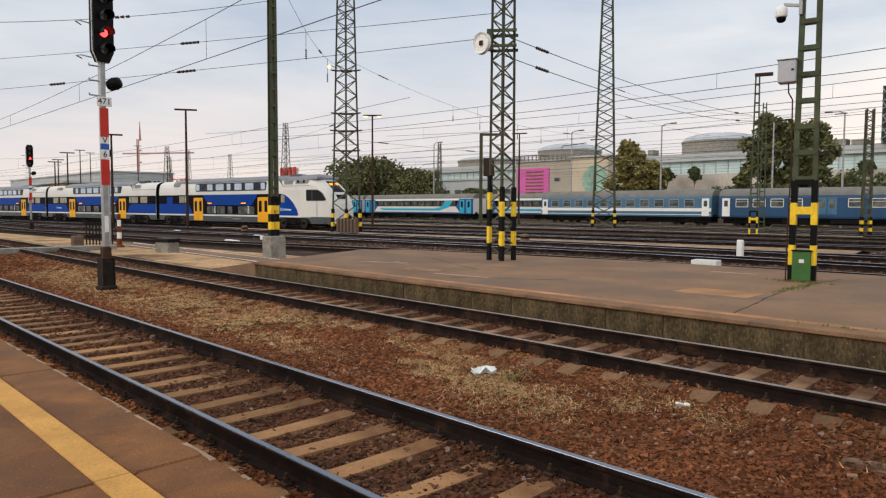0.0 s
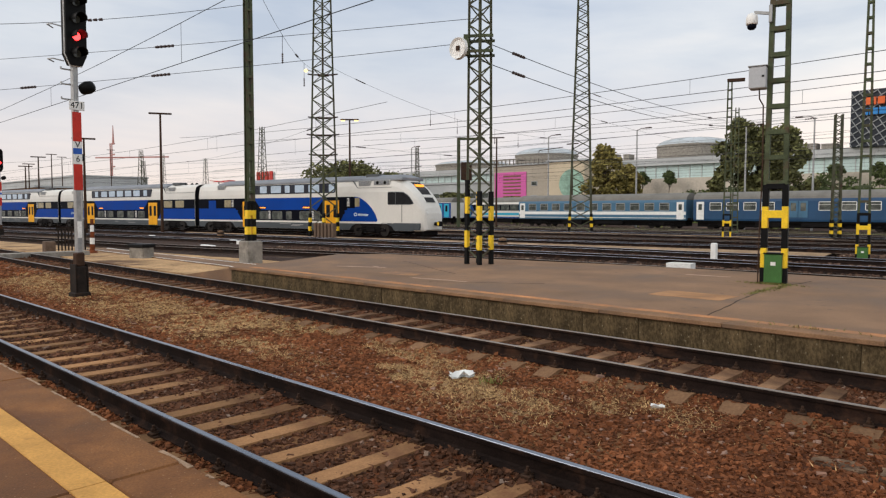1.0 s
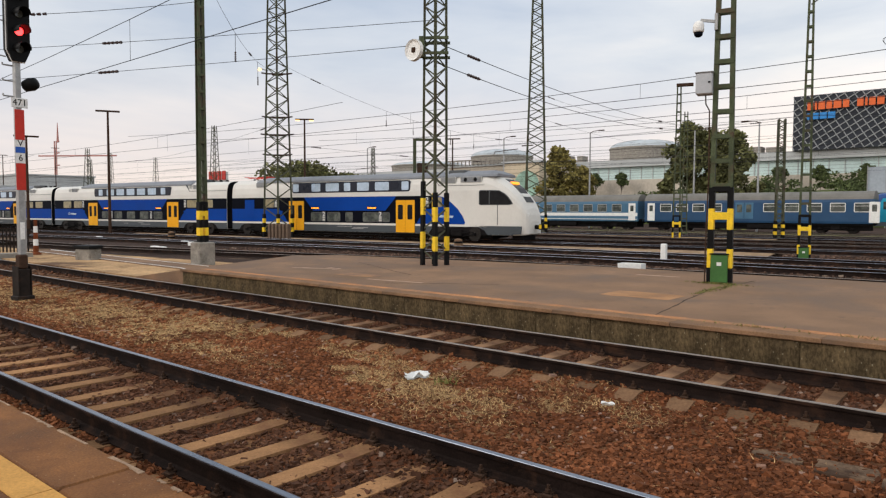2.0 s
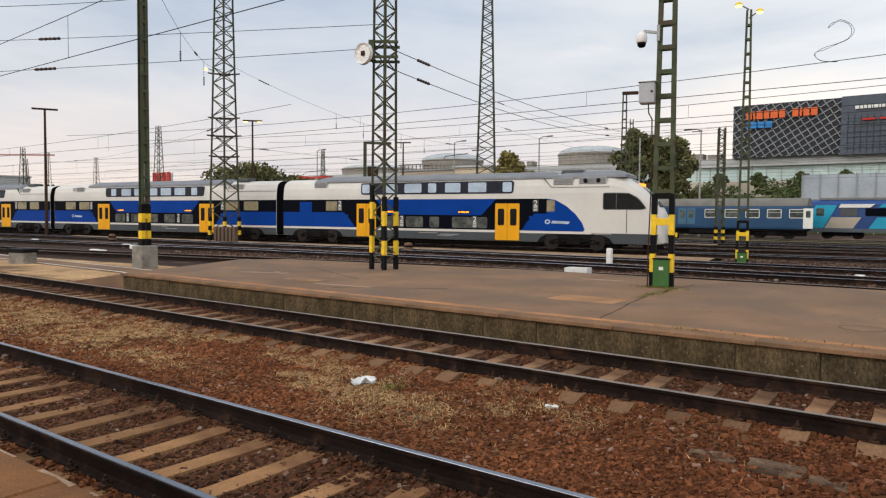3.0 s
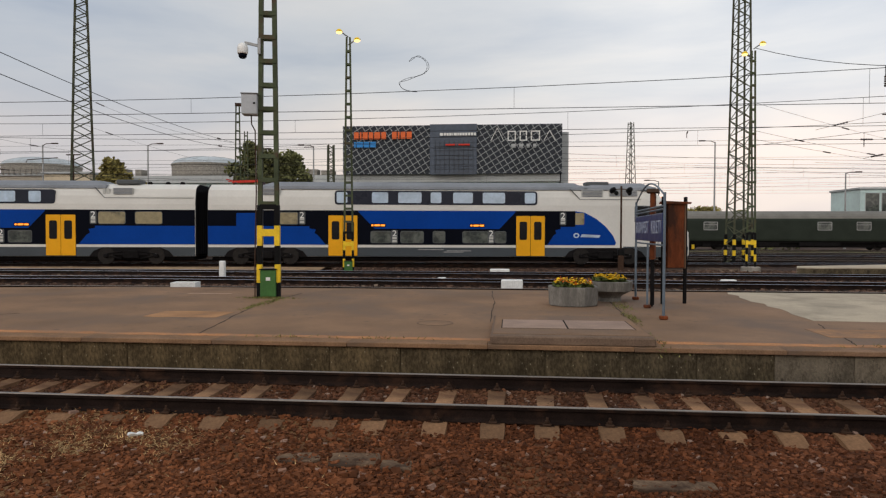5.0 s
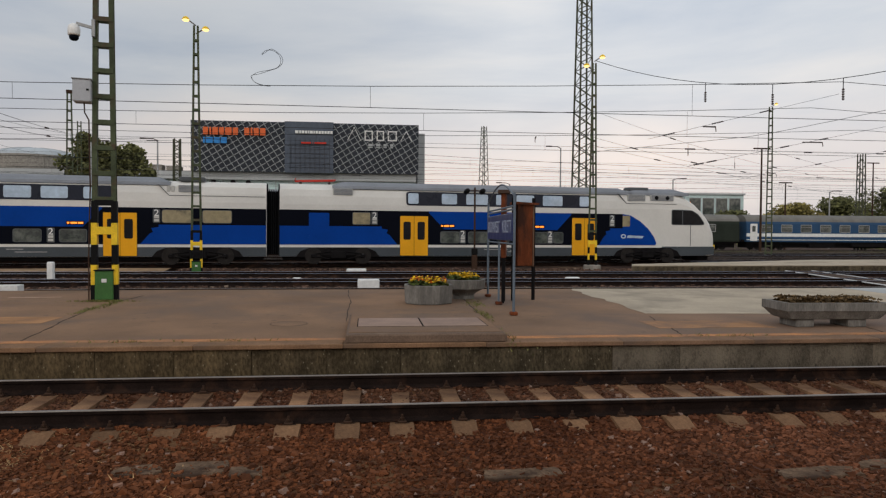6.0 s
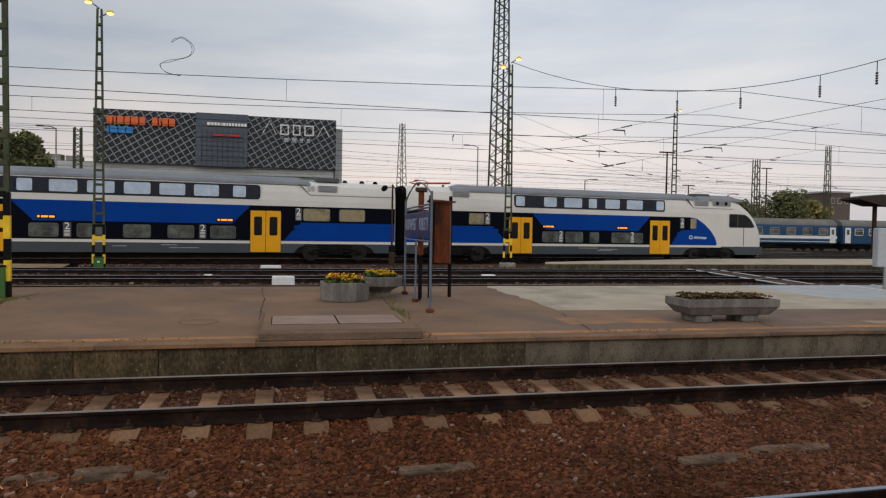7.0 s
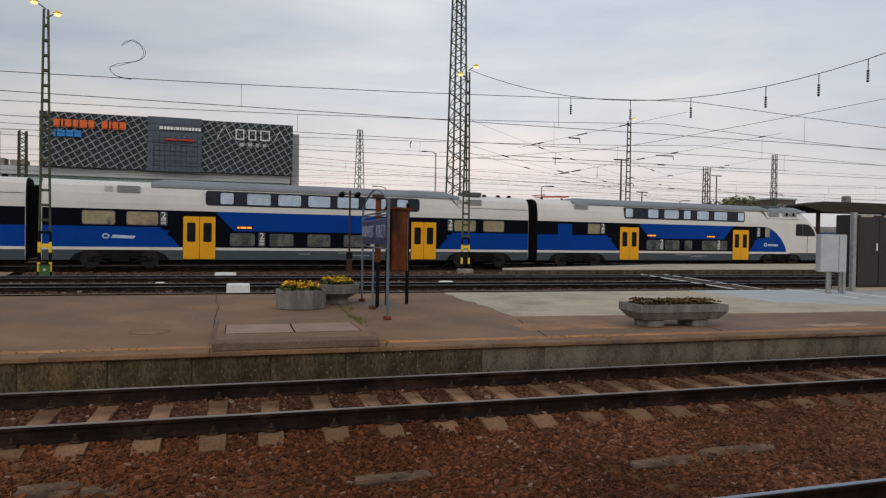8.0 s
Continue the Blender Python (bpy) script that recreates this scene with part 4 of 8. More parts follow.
    pantograph(car, L - 26.2)
    part("underframe", Shape().box(0.3, L - 2.5, 0.25, W - 0.25, 0.22, 0.5, 0.03), M_UNDER, car)
    for ob in set(scene.collection.objects) - before:
        if ob.parent == car:
            ob.matrix_basis = shift @ ob.matrix_basis
    return car


def shoulder(car, x0, x1):
    """Pale panel on the roof shoulder beside a grille, edged by a dark seam, with a dark hatch above it."""
    seam = [(x0, 4.22), (x0 + 0.55, 3.62), (x1, 3.62), (x1, 3.645), (x0 + 0.57, 3.645), (x0 + 0.03, 4.22)]
    part("seam", Shape().plate(seam, 0.015, 0.14), M_FRAME, car, "dark seam")
    part("roof_hatch", Shape().box(x0 + 1.0, x0 + 2.3, 0.45, 1.3, 4.40, 4.66, 0.05), M_FRAME, car, "dark roof hatch")


def roof_pots(car, xs):
    for x in xs:
        part("roof_pot", Shape().lathe([(0.13, 4.36), (0.15, 4.42), (0.14, 4.50), (0.08, 4.57), (0.02, 4.58)], 10, (x, 0.9, 0)), M_UNDER, car, "dark round roof fitting", smooth=True)


def pantograph(car, x):
    s = Shape()
    for y in (1.0, 1.8):
        s.rod((x, y, 4.62), (x + 2.2, y, 4.70), 0.035)
    s.rod((x, 0.6, 4.72), (x, 2.2, 4.72), 0.03)
    s.rod((x + 2.2, 1.0, 4.70), (x + 2.2, 1.8, 4.70), 0.05)
    part("pantograph", s, M_RED, car, "folded red pantograph")
    for k in (0.3, 1.9):
        part("insulator", Shape().lathe([(0.07, 4.42), (0.11, 4.46), (0.06, 4.5), (0.11, 4.54), (0.06, 4.6)], 8, (x + k, 1.4, 0)), M_INSUL, car)


def middle_car(variant):
    """A middle car, front end at x = 0."""
    L = 27.5
    car = thing("train_car", "double-deck middle car, white and blue with yellow doors", "train", "double-deck train cars")
    rings = body_rings([(0.12, 0.0, 4.42, 0.42), (L - 0.12, 0.0, 4.42, 0.42)])
    before = set(scene.collection.objects)
    part("body", Shape().loft(rings), M_TRAINWHITE, car, "white car body", smooth=False)
    for x in (0.06, L - 0.13):
        part("end_wall", Shape().loft(body_rings([(x, 0.015, 4.40, 0.44), (x + 0.07, 0.015, 4.40, 0.44)])), M_RUBBER, car, "black end wall beside the gangway")
    a, b = L - 20.15, L - 7.4
    livery(car, L, a, b, False)
    for x in (a, b):
        door(car, x)
    n = 7
    xs = [a + 0.55 + (b - a - 1.1) * (i + 0.5) / n for i in range(n)]
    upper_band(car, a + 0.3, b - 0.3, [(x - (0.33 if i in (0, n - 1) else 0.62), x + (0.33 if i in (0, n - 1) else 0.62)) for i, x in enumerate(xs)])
    for i in range(5):
        x = a + 2.2 + i * (b - a - 4.4) / 4
        pane(car, x - 0.62, x + 0.62, 1.20, 1.82, M_GLASS)
    for x in (a + 3.22, b - 3.22):
        number_two(car, x, 1.16, 1.90)
    for x in (a + 2.3, b - 2.1):
        display(car, x)
    for s, e in ((-1, a), (1, b)):
        for k in (2.75, 4.75):
            x = e + s * k
            pane(car, x - 0.72, x + 0.72, 2.22, 2.86, M_GLASS_WARM)
        number_two(car, e + s * 1.75, 2.2, 2.9)
    emblem(car, a - 4.0, 1.62)
    for x in (3.6, L - 3.6):
        part("wheel_arch", Shape().plate(arch(x - 2.3, x + 2.3), -0.02, 0.06), M_UNDER, car, "dark opening over the bogie")
        bogie(car, x, -0.09, -0.035)
    roof_piece(car, 5.0, L - 5.0, 4.30, 4.62)
    shoulder(car, L - 5.6, L - 0.2)
    roof_pots(car, (L - 2.9, L - 1.9, L - 1.1))
    for x in (3.4, L - 4.6):
        grille(car, x, x + 1.1, 3.82, 4.18)
        for k in (0, 1):
            part("vent", Shape().plate(rounded(x - 0.55 + 0.22 * k, x - 0.40 + 0.22 * k, 3.84, 4.14, 0.03), 0.05, 0.3), M_GRILLE, car)
    part("underframe", Shape().box(0.3, L - 0.3, 0.25, W - 0.25, 0.22, 0.5, 0.03), M_UNDER, car)
    # bellows to the car ahead
    folds = []
    for i in range(13):
        k, x = (0.14 if i % 2 else 0.27), L - 0.14 + 0.058 * i
        folds.append([(x, k, 0.55), (x, W - k, 0.55), (x, W - k, 4.2 - k), (x, k, 4.2 - k)])
    g = Shape().loft(folds)
    part("gangway", g, M_RUBBER, car, "black gangway bellows")
    for ob in set(scene.collection.objects) - before:
        if ob.parent == car:
            ob.matrix_basis = Matrix.Translation((-L, 0, 0)) @ ob.matrix_basis
    return car


TRAIN_ANGLE = math.degrees(math.atan(LINE_SLOPE))
TRAIN = []


def build_train():
    head = end_car()
    TRAIN.append((head, 0.0))
    mid = middle_car(0)
    off = 27.62
    TRAIN.append((mid, off))
    for k in range(1, 5):
        TRAIN.append((copy_thing(mid, pose(0, 0, 0)), off + 27.92 * k))


def on_line(s):
    a = math.atan(LINE_SLOPE)
    return pose(s * math.cos(a), LINE_Y + s * math.sin(a), 0, 0, 0, TRAIN_ANGLE)


# Way of the train's nose along its line, by time
NOSE = [(0.0, -47.1), (1.5, -29.6), (3.5, -6.8), (4.5, 4.8), (5.5, 16.75), (6.5, 28.65), (7.0, 34.55), (8.0, 46.25)]


def motions():
    for car, back in TRAIN:
        walk(car, [(t, on_line(s - back)) for t, s in NOSE])


build_train()


# ---- things on and beside the platforms ----
def ladder_mast(name, label, m, base_w, top_w, height, leg, step, hazard, green_box=False, lamp=None, base_block=None, depth=0.16):
    """A mast of two channel legs with rungs; hazard: height of the black and yellow foot, or 0."""
    mast = thing(name, label, "mast", m=m)
    half = lambda z: (base_w + (top_w - base_w) * z / height) / 2 - leg / 2
    z0 = base_block[1] if base_block else 0.0
    for k in (-1, 1):
        s = Shape()
        a, b = (k * half(z0), z0), (k * half(height), height)
        d, w, th = depth / 2 + 0.011, leg / 2, 0.02
        channel = [(-k * w, -d), (k * w, -d), (k * w, -d + th), (-k * (w - th), -d + th), (-k * (w - th), d - th), (k * w, d - th), (k * w, d), (-k * w, d)]
        s.loft([[(x + cx, cy, z) for cx, cy in channel] for x, z in (a, b)])
        part("leg", s, M_GREEN, mast)
    z = z0 + step * (0.6 if not hazard else 1.0)
    while z < height - 0.1:
        if not hazard or z > hazard:
            h = half(z)
            for y in (-depth / 2 - 0.019, depth / 2 + 0.019):
                part("rung", Shape().box(-h - leg * 0.3, h + leg * 0.3, y - 0.008, y + 0.008, z - 0.05, z + 0.05), M_GREEN, mast)
        z += step
    if hazard:
        d = depth / 2 + 0.03
        bands = [(0.0, 0.16, M_BLACKP), (0.16, 0.36, M_YELLOWP), (0.36, 0.56, M_BLACKP), (0.56, 0.78, M_YELLOWP), (0.78, 1.0, M_BLACKP)]
        for k in (-1, 1):
            for p, q, mt in bands:
                za, zb = z0 + (hazard - z0) * p, z0 + (hazard - z0) * q
                s = Shape()
                c = k * half((za + zb) / 2)
                s.box(c - leg * 0.62, c + leg * 0.62, -d, d, za + 0.001, zb - 0.001, 0.008)
                part("hazard_band", s, mt, mast, "yellow band" if mt == M_YELLOWP else "black band")
        h = half(hazard)
        za = z0 + (hazard - z0) * 0.70
        part("hazard_bar", Shape().box(-h, h, -d - 0.006, d + 0.006, za - 0.08, za + 0.09, 0.008), M_YELLOWP, mast, "yellow cross bar")
        part("top_bar", Shape().box(-h, h, -d - 0.004, d + 0.004, hazard - 0.1, hazard + 0.02, 0.008), M_BLACKP, mast, "black cross bar")
    if green_box:
        h = half(0) - leg * 0.6
        zb = (hazard or 2.0) * 0.30
        bx = part("switch_box", Shape().box(-h - 0.03, h + 0.03, -d - 0.05, d + 0.02, 0.02, zb, 0.015), M_GREENBOX, mast, "green metal switch box")
        part("box_label", Shape().box(-0.05, 0.05, -d - 0.056, -d - 0.045, zb * 0.62, zb * 0.74), M_WHITE, bx)
        part("box_lid", Shape().box(-h - 0.05, h + 0.05, -d - 0.07, d + 0.03, zb, zb + 0.03, 0.008), M_BLACKP, bx)
    if base_block:
        part("foundation", Shape().box(-base_block[0] / 2, base_block[0] / 2, -base_block[0] / 2, base_block[0] / 2, -0.35, base_block[1], 0.04), M_CONC, mast, "weathered concrete foundation block")
    if lamp:
        for k, dz in lamp:
            s = Shape()
            s.rod((0, 0, height - 0.1 + dz), (k * 0.35, -0.1, height + 0.12 + dz), 0.03)
            arm = part("lamp_arm", s, M_STEEL, mast)
            hd = Shape()
            hd.lathe([(0.04, 0.12), (0.11, 0.08), (0.17, 0.0), (0.155, -0.02)], 10, (k * 0.42, -0.12, height + 0.12 + dz))
            # the golden glow on the head is put in as yellow paint
            lh = part("lamp_head", hd, M_YELLOWP, arm, "lamp head coloured yellow for its glow")
            part("lamp_glow", Shape().lathe([(0.15, -0.022), (0.13, -0.08), (0.05, -0.11)], 10, (k * 0.42, -0.12, height + 0.12 + dz)), M_LAMP, arm, "glowing lamp glass")
    return mast


M_LAMP = glowing("sodium lamp glass", (1.0, 0.60, 0.20), 3.0)
M_REDLAMP = glowing("red signal lens", (1.0, 0.03, 0.03), 6.0)


def lattice_mast(name, label, m, base_w, top_w, height, leg, panels, hazard=0.0, mat_main=None, single=False):
    """A square lattice mast with zigzag bracing on its four faces."""
    mt = mat_main or M_MAST
    mast = thing(name, label, "mast", m=m)
    half = lambda z: (base_w + (top_w - base_w) * z / height) / 2
    sides = [(-1, -1), (1, -1), (1, 1), (-1, 1)]
    for sx, sy in sides:
        s = Shape()
        a = Vector((sx * half(0), sy * half(0), -0.3))
        b = Vector((sx * half(height), sy * half(height), height))
        n = (b - a).normalized()
        s.bar(a, b, leg, leg * 0.25, up=(0, 1, 0))
        s.bar(a, b, leg * 0.25, leg, up=(0, 1, 0))
        part("leg", s, mt, mast)
    zs = []
    z = 0.15
    while z < height:
        zs.append(z)
        z += max(0.3, 2 * half(z) * panels * 0.85)
    for i in range(4):
        (ax, ay), (bx, by) = sides[i], sides[(i + 1) % 4]
        s = Shape()
        flip = i % 2 == 0
        for z0, z1 in zip(zs, zs[1:]):
            h0, h1 = half(z0), half(z1)
            flip = not flip
            p, q = ((ax * h0, ay * h0, z0), (bx * h1, by * h1, z1)) if flip else ((bx * h0, by * h0, z0), (ax * h1, ay * h1, z1))
            s.bar(p, q, leg * 0.5, 0.012, up=(ax + bx, ay + by, 0))
            if single:
                part("brace", s, mt, mast)
                s = Shape()
        if not single:
            tagged(part("bracing", s, mt, mast), kind="stuff")
    if hazard:
        for sx, sy in sides:
            n = 6
            for k in range(n):
                za, zb = hazard * k / n, hazard * (k + 1) / n
                h = half((za + zb) / 2)
                mt2 = M_YELLOWP if k in (2, 4) else M_BLACKP
                part("hazard_band", Shape().box(sx * h - leg * 0.66, sx * h + leg * 0.66, sy * h - leg * 0.66, sy * h + leg * 0.66, za + 0.001, zb - 0.001, 0.01), mt2, mast, "yellow band" if mt2 == M_YELLOWP else "black band")
    return mast


# platform ladder mast with a dome camera and a steel box
m = ladder_mast("platform_mast", "green ladder mast with black and yellow foot on the platform", pose(-5.34, 16.12, TOP, 0, 0, 12), 0.53, 0.30, 12.6, 0.10, 0.56, 2.2, green_box=True)
dome = thing("dome_camera", "white dome camera on a bracket of the mast", "camera", m=pose(-5.34, 16.12, TOP, 0, 0, 12))
part("bracket", Shape().bar((-0.18, -0.10, 5.94), (-0.52, -0.14, 6.0), 0.05, 0.06).box(-0.22, -0.15, -0.16, -0.08, 5.74, 6.12, 0.01), M_STEEL, dome, "grey bracket")
part("housing", Shape().lathe([(0.04, 5.99), (0.10, 5.95), (0.125, 5.88), (0.125, 5.76), (0.11, 5.73)], 14, (-0.56, -0.15, 0)), M_WHITE, dome, "white housing", smooth=True)
part("dome", Shape().lathe([(0.10, 5.73), (0.095, 5.67), (0.06, 5.63), (0.02, 5.62)], 14, (-0.56, -0.15, 0)), M_TRAINBLACK, dome, "dark dome glass", smooth=True)
M_CASE = mat("light grey cabinet paint", (0.42, 0.43, 0.44), 0.5, var=0.1, scale=2, fine=30, grain=0.08, bump=0.03, other=(0.40, 0.40, 0.40), cover=(0.5, 0.75))
bx = thing("control_box", "light grey steel control box hung on the mast", "box", m=pose(-5.34, 16.12, TOP, 0, 0, 12))
part("case", Shape().box(-0.58, -0.22, -0.28, 0.05, 4.31, 4.79, 0.02), M_CASE, bx)
part("lid", Shape().box(-0.60, -0.20, -0.30, 0.06, 4.79, 4.81, 0.006), M_STEEL, bx)
part("latch", Shape().box(-0.31, -0.26, -0.29, -0.28, 4.55, 4.59), M_BLACKP, bx)
part("conduit", Shape().wire([(-0.38, -0.1, 4.31), (-0.37, -0.1, 4.1), (-0.29, -0.1, 3.95), (-0.27, -0.1, 2.5), (-0.31, -0.1, 0.9), (-0.31, -0.1, 0.0)], 0.016, 6), M_IRON, bx, "dark cable conduit")

# yard mast with lamps, like the one on the platform but slimmer
ladder_mast("lamp_mast", "green ladder mast with two lit lamps", pose(-7.28, 32.4, -0.2, 0, 0, 10), 0.52, 0.24, 11.2, 0.085, 0.62, 2.0, green_box=True, lamp=((-1, 0.12), (1, -0.25)))
ladder_mast("lamp_mast", "green ladder mast with two lit lamps", pose(12.75, 37.0, -0.2, 0, 0, -14), 0.50, 0.24, 11.3, 0.085, 0.62, 2.0, lamp=((1, 0.2), (-1, -0.25)), base_block=(0.9, 0.25))
ladder_mast("track_mast", "green narrow mast on a concrete block with yellow and black foot", pose(-23.6, 13.75, -0.15, 0, 0, 92), 0.36, 0.28, 13.0, 0.11, 0.62, 2.35, base_block=(0.66, 0.85))
lattice_mast("lattice_mast", "green square lattice mast with black and yellow legs", pose(-13.72, 15.72, TOP, 0, 0, -2), 0.52, 0.40, 15.0, 0.085, 0.72, single=True)
lm = [o for o in scene.objects if o.name.startswith("lattice_mast")][0]
for k, (sx, sy) in enumerate(((-1, -1), (1, -1), (1, 1), (-1, 1))):
    top = (2.55, 2.2, 2.2, 2.2)[k]
    for i in range(5):
        za, zb = top * i / 5, top * (i + 1) / 5
        h = 0.26 - 0.004 * (za + zb) / 2
        mt2 = M_YELLOWP if i in (1, 3, 4) and not (i == 4 and k != 3) else M_BLACKP
        part("hazard_band", Shape().box(sx * h - 0.062, sx * h + 0.062, sy * h - 0.062, sy * h + 0.062, za + 0.001, zb - 0.001, 0.01), mt2, lm, "yellow band" if mt2 == M_YELLOWP else "black band")


def tension_wheel():
    w = thing("tension_wheel", "pale round tensioning wheel clamped to the lattice mast", "wheel", m=pose(-13.72, 15.72, TOP, 0, 0, 36))
    ring = Shape()
    rings = []
    for y, r in ((0.0, 0.02), (0.0, 0.24), (-0.05, 0.31), (0.06, 0.33), (0.10, 0.26), (0.08, 0.02)):
        rings.append([(-0.62 + y, -0.30 + r * math.cos(k * math.pi / 12), 6.42 + r * math.sin(k * math.pi / 12)) for k in range(24)])
    ring.loft(rings)
    part("disc", ring, M_WHITE, w, "pale grey disc").matrix_basis = Matrix.Translation((-0.62, -0.3, 6.42)) @ pose(0, 0, 0, 0, 0, 55) @ Matrix.Translation((0.62, 0.3, -6.42))
    part("hub", Shape().lathe([(0.07, -0.06), (0.07, 0.06)], 8, (-0.62, -0.30, 6.42)), M_IRON, w)
    pieces = [(-0.62, -0.3, -0.33, -0.25, 6.38, 6.5), (-0.45, -0.3, -0.40, -0.18, 6.2, 6.8)]
    for z in (6.28, 6.72):
        pieces += [(-0.42, 0.42, -0.36, -0.30, z, z + 0.08), (-0.42, 0.42, 0.30, 0.36, z, z + 0.08), (-0.36, -0.30, -0.30, 0.30, z, z + 0.08), (0.30, 0.36, -0.30, 0.30, z, z + 0.08)]
    for p in pieces:
        part("clamp_bar", Shape().box(*p), M_GREEN, w)


tension_wheel()


M_FOOT = mat("weathered dark cast iron", (0.022, 0.017, 0.014), 0.75, var=0.4, scale=5, fine=40, bump=0.2, other=(0.05, 0.028, 0.018), cover=(0.55, 0.7), spec=0.1)


def main_signal(m, height, name="main_signal", plate=True, lit=2):
    sg = thing(name, "light signal on a red and white post showing red", "signal", "light signals", m=m)
    post = part("post", Shape().box(-0.062, 0.062, -0.07, 0.07, 0.6, height - 1.7, 0.012), M_STEEL, sg, "grey steel post")
    foot = part("foot", Shape().box(-0.13, 0.13, -0.13, 0.13, 0.0, 0.66, 0.02), M_FOOT, sg, "dark cast foot")
    part("foot_plate", Shape().box(-0.19, 0.19, -0.19, 0.19, -0.15, 0.035, 0.02), M_FOOT, foot)
    part("collar", Shape().box(-0.10, 0.10, -0.11, 0.11, 0.66, 1.0, 0.03), M_IRON, foot, "rusty collar round the post")
    for x in (-0.142, 0.142):
        part("flange", Shape().box(x - 0.012, x + 0.012, -0.15, 0.15, 0.02, 0.72, 0.006), M_FOOT, foot)
    for za, zb, mt in ((2.5, 3.12, M_RED), (3.12, 3.36, M_WHITE), (3.36, 3.5, M_SIGNBLUE), (3.5, 3.66, M_WHITE), (3.66, 4.36, M_RED)):
        part("band", Shape().box(-0.105, 0.105, -0.088, -0.0755, za + 0.001, zb - 0.001, 0.004), mt, sg)
    if plate:
        lettering("V", 0.20, M_BLACKP, sg, pose(0, -0.09, 3.58, 90), depth=0.003)
        lettering("6", 0.20, M_BLACKP, sg, pose(0, -0.09, 3.24, 90), depth=0.003)
        p = part("number_plate", Shape().box(-0.18, 0.18, -0.11, -0.09, 4.40, 4.62, 0.006), M_WHITE, sg, "white number plate")
        lettering("471", 0.21, M_BLACKP, p, pose(0, -0.111, 4.51, 90), depth=0.003)
        part("low_plate", Shape().box(-0.05, 0.05, -0.085, -0.073, 1.35, 1.75, 0.004), M_WHITE, sg)
    z1 = height
    z0 = height - 1.75
    w = 0.24
    board = [(-w, z0 + 0.25), (-w * 0.55, z0), (w * 0.55, z0), (w, z0 + 0.25), (w, z1 - 0.2), (w * 0.6, z1), (-w * 0.6, z1), (-w, z1 - 0.2)]
    edge = [(x * 1.08, z0 - 0.02 + (z - z0) * 1.02) for x, z in board]
    part("backing_edge", Shape().plate(edge, -0.10, -0.085), M_WHITE, sg, "white rim of the signal board")
    head = part("signal_head", Shape().plate(board, -0.16, 0.06), M_BLACKP, sg, "black signal head")
    for i in range(4):
        z = z1 - 0.27 - 0.40 * i
        lens = Shape()
        lens.loft([[(0.095 * math.cos(k * math.pi / 8), -0.163, z + 0.095 * math.sin(k * math.pi / 8)) for k in range(16)], [(0.09 * math.cos(k * math.pi / 8), -0.185, z + 0.09 * math.sin(k * math.pi / 8)) for k in range(16)]])
        part("lens", lens, M_REDLAMP if i == lit else M_GLASS, head, "lit red lens" if i == lit else "dark lens")
        hood = Shape()
        inner = [[((0.135 - 0.012 * e) * math.cos(math.radians(a)), -0.16 - y, z + (0.135 - 0.012 * e) * math.sin(math.radians(a))) for a in range(-20, 201, 20)] for e, y in ((0, 0.0), (0, 0.30))]
        outer = [[(0.118 * math.cos(math.radians(a)), -0.16 - y, z + 0.118 * math.sin(math.radians(a))) for a in range(-20, 201, 20)] for y in (0.30, 0.0)]
        hood.loft(inner + outer, caps=False, closed=False)
        part("hood", hood, M_BLACKP, head)
    lo = Shape().lathe([(0.02, -0.2), (0.13, -0.16), (0.16, 0.0), (0.13, 0.12), (0.03, 0.16)], 12)
    ob = part("side_lamp", lo, M_BLACKP, sg, "black hooded side lamp", smooth=True)
    ob.matrix_basis = pose(0.26, -0.12, z0 - 0.48, 75, 0, 25)
    for z in (z0 - 0.1, z0 - 0.45, z0 - 0.8):
        part("step", Shape().rod((-0.08, 0, z), (-0.3, 0, z), 0.018).rod((-0.3, 0, z), (-0.3, 0, z + 0.05), 0.018), M_STEEL, sg)
    for z in (z0 + 0.1, z0 + 0.9):
        part("hoop", Shape().wire([(-0.2, 0.05, z), (-0.45, 0.05, z + 0.02), (-0.5, 0.2, z + 0.02), (-0.3, 0.35, z)], 0.016, 5), M_STEEL, sg)
    return sg


main_signal(pose(-17.9, 5.78, -0.18, 0, 0, 97), 7.2)
main_signal(pose(-62.5, 14.6, -0.25, 0, 0, 92), 6.9, plate=False)


# ---- planters ----
def flowers(parent_name, label, m, w, d, z, colours, n, spread, green=None):
    """Low bedding plants: many small leaves and blossoms on stems, in one mesh a colour."""
    pl = thing(parent_name, label, "flowers", m=m)
    r = random.Random(int(w * 100) + n)
    for mt, name, count, size, lift in ((green or M_LEAF, "foliage", n, 0.05, 0.0), *((c, "blossom", int(n * s), 0.035, 0.07) for c, s in colours)):
        s = Shape()
        for _ in range(count):
            x, y = r.uniform(-w, w), r.uniform(-d, d)
            h = z + lift + spread * (0.5 + 0.5 * noise.noise((x * 4, y * 4, w))) * r.uniform(0.5, 1.1)
            a, t = r.uniform(0, 6.28), r.uniform(0.2, 1.2)
            u = Vector((math.cos(a), math.sin(a), 0)) * size * r.uniform(0.6, 1.3)
            v = Vector((-math.sin(a) * math.cos(t), math.cos(a) * math.cos(t), math.sin(t))) * size * r.uniform(0.5, 1.0)
            c = Vector((x, y, h))
            s.add([c - u, c - v, c + u, c + v], [(0, 1, 2, 3)])
        tagged(part(name, s, mt, pl), kind="stuff")
    return pl


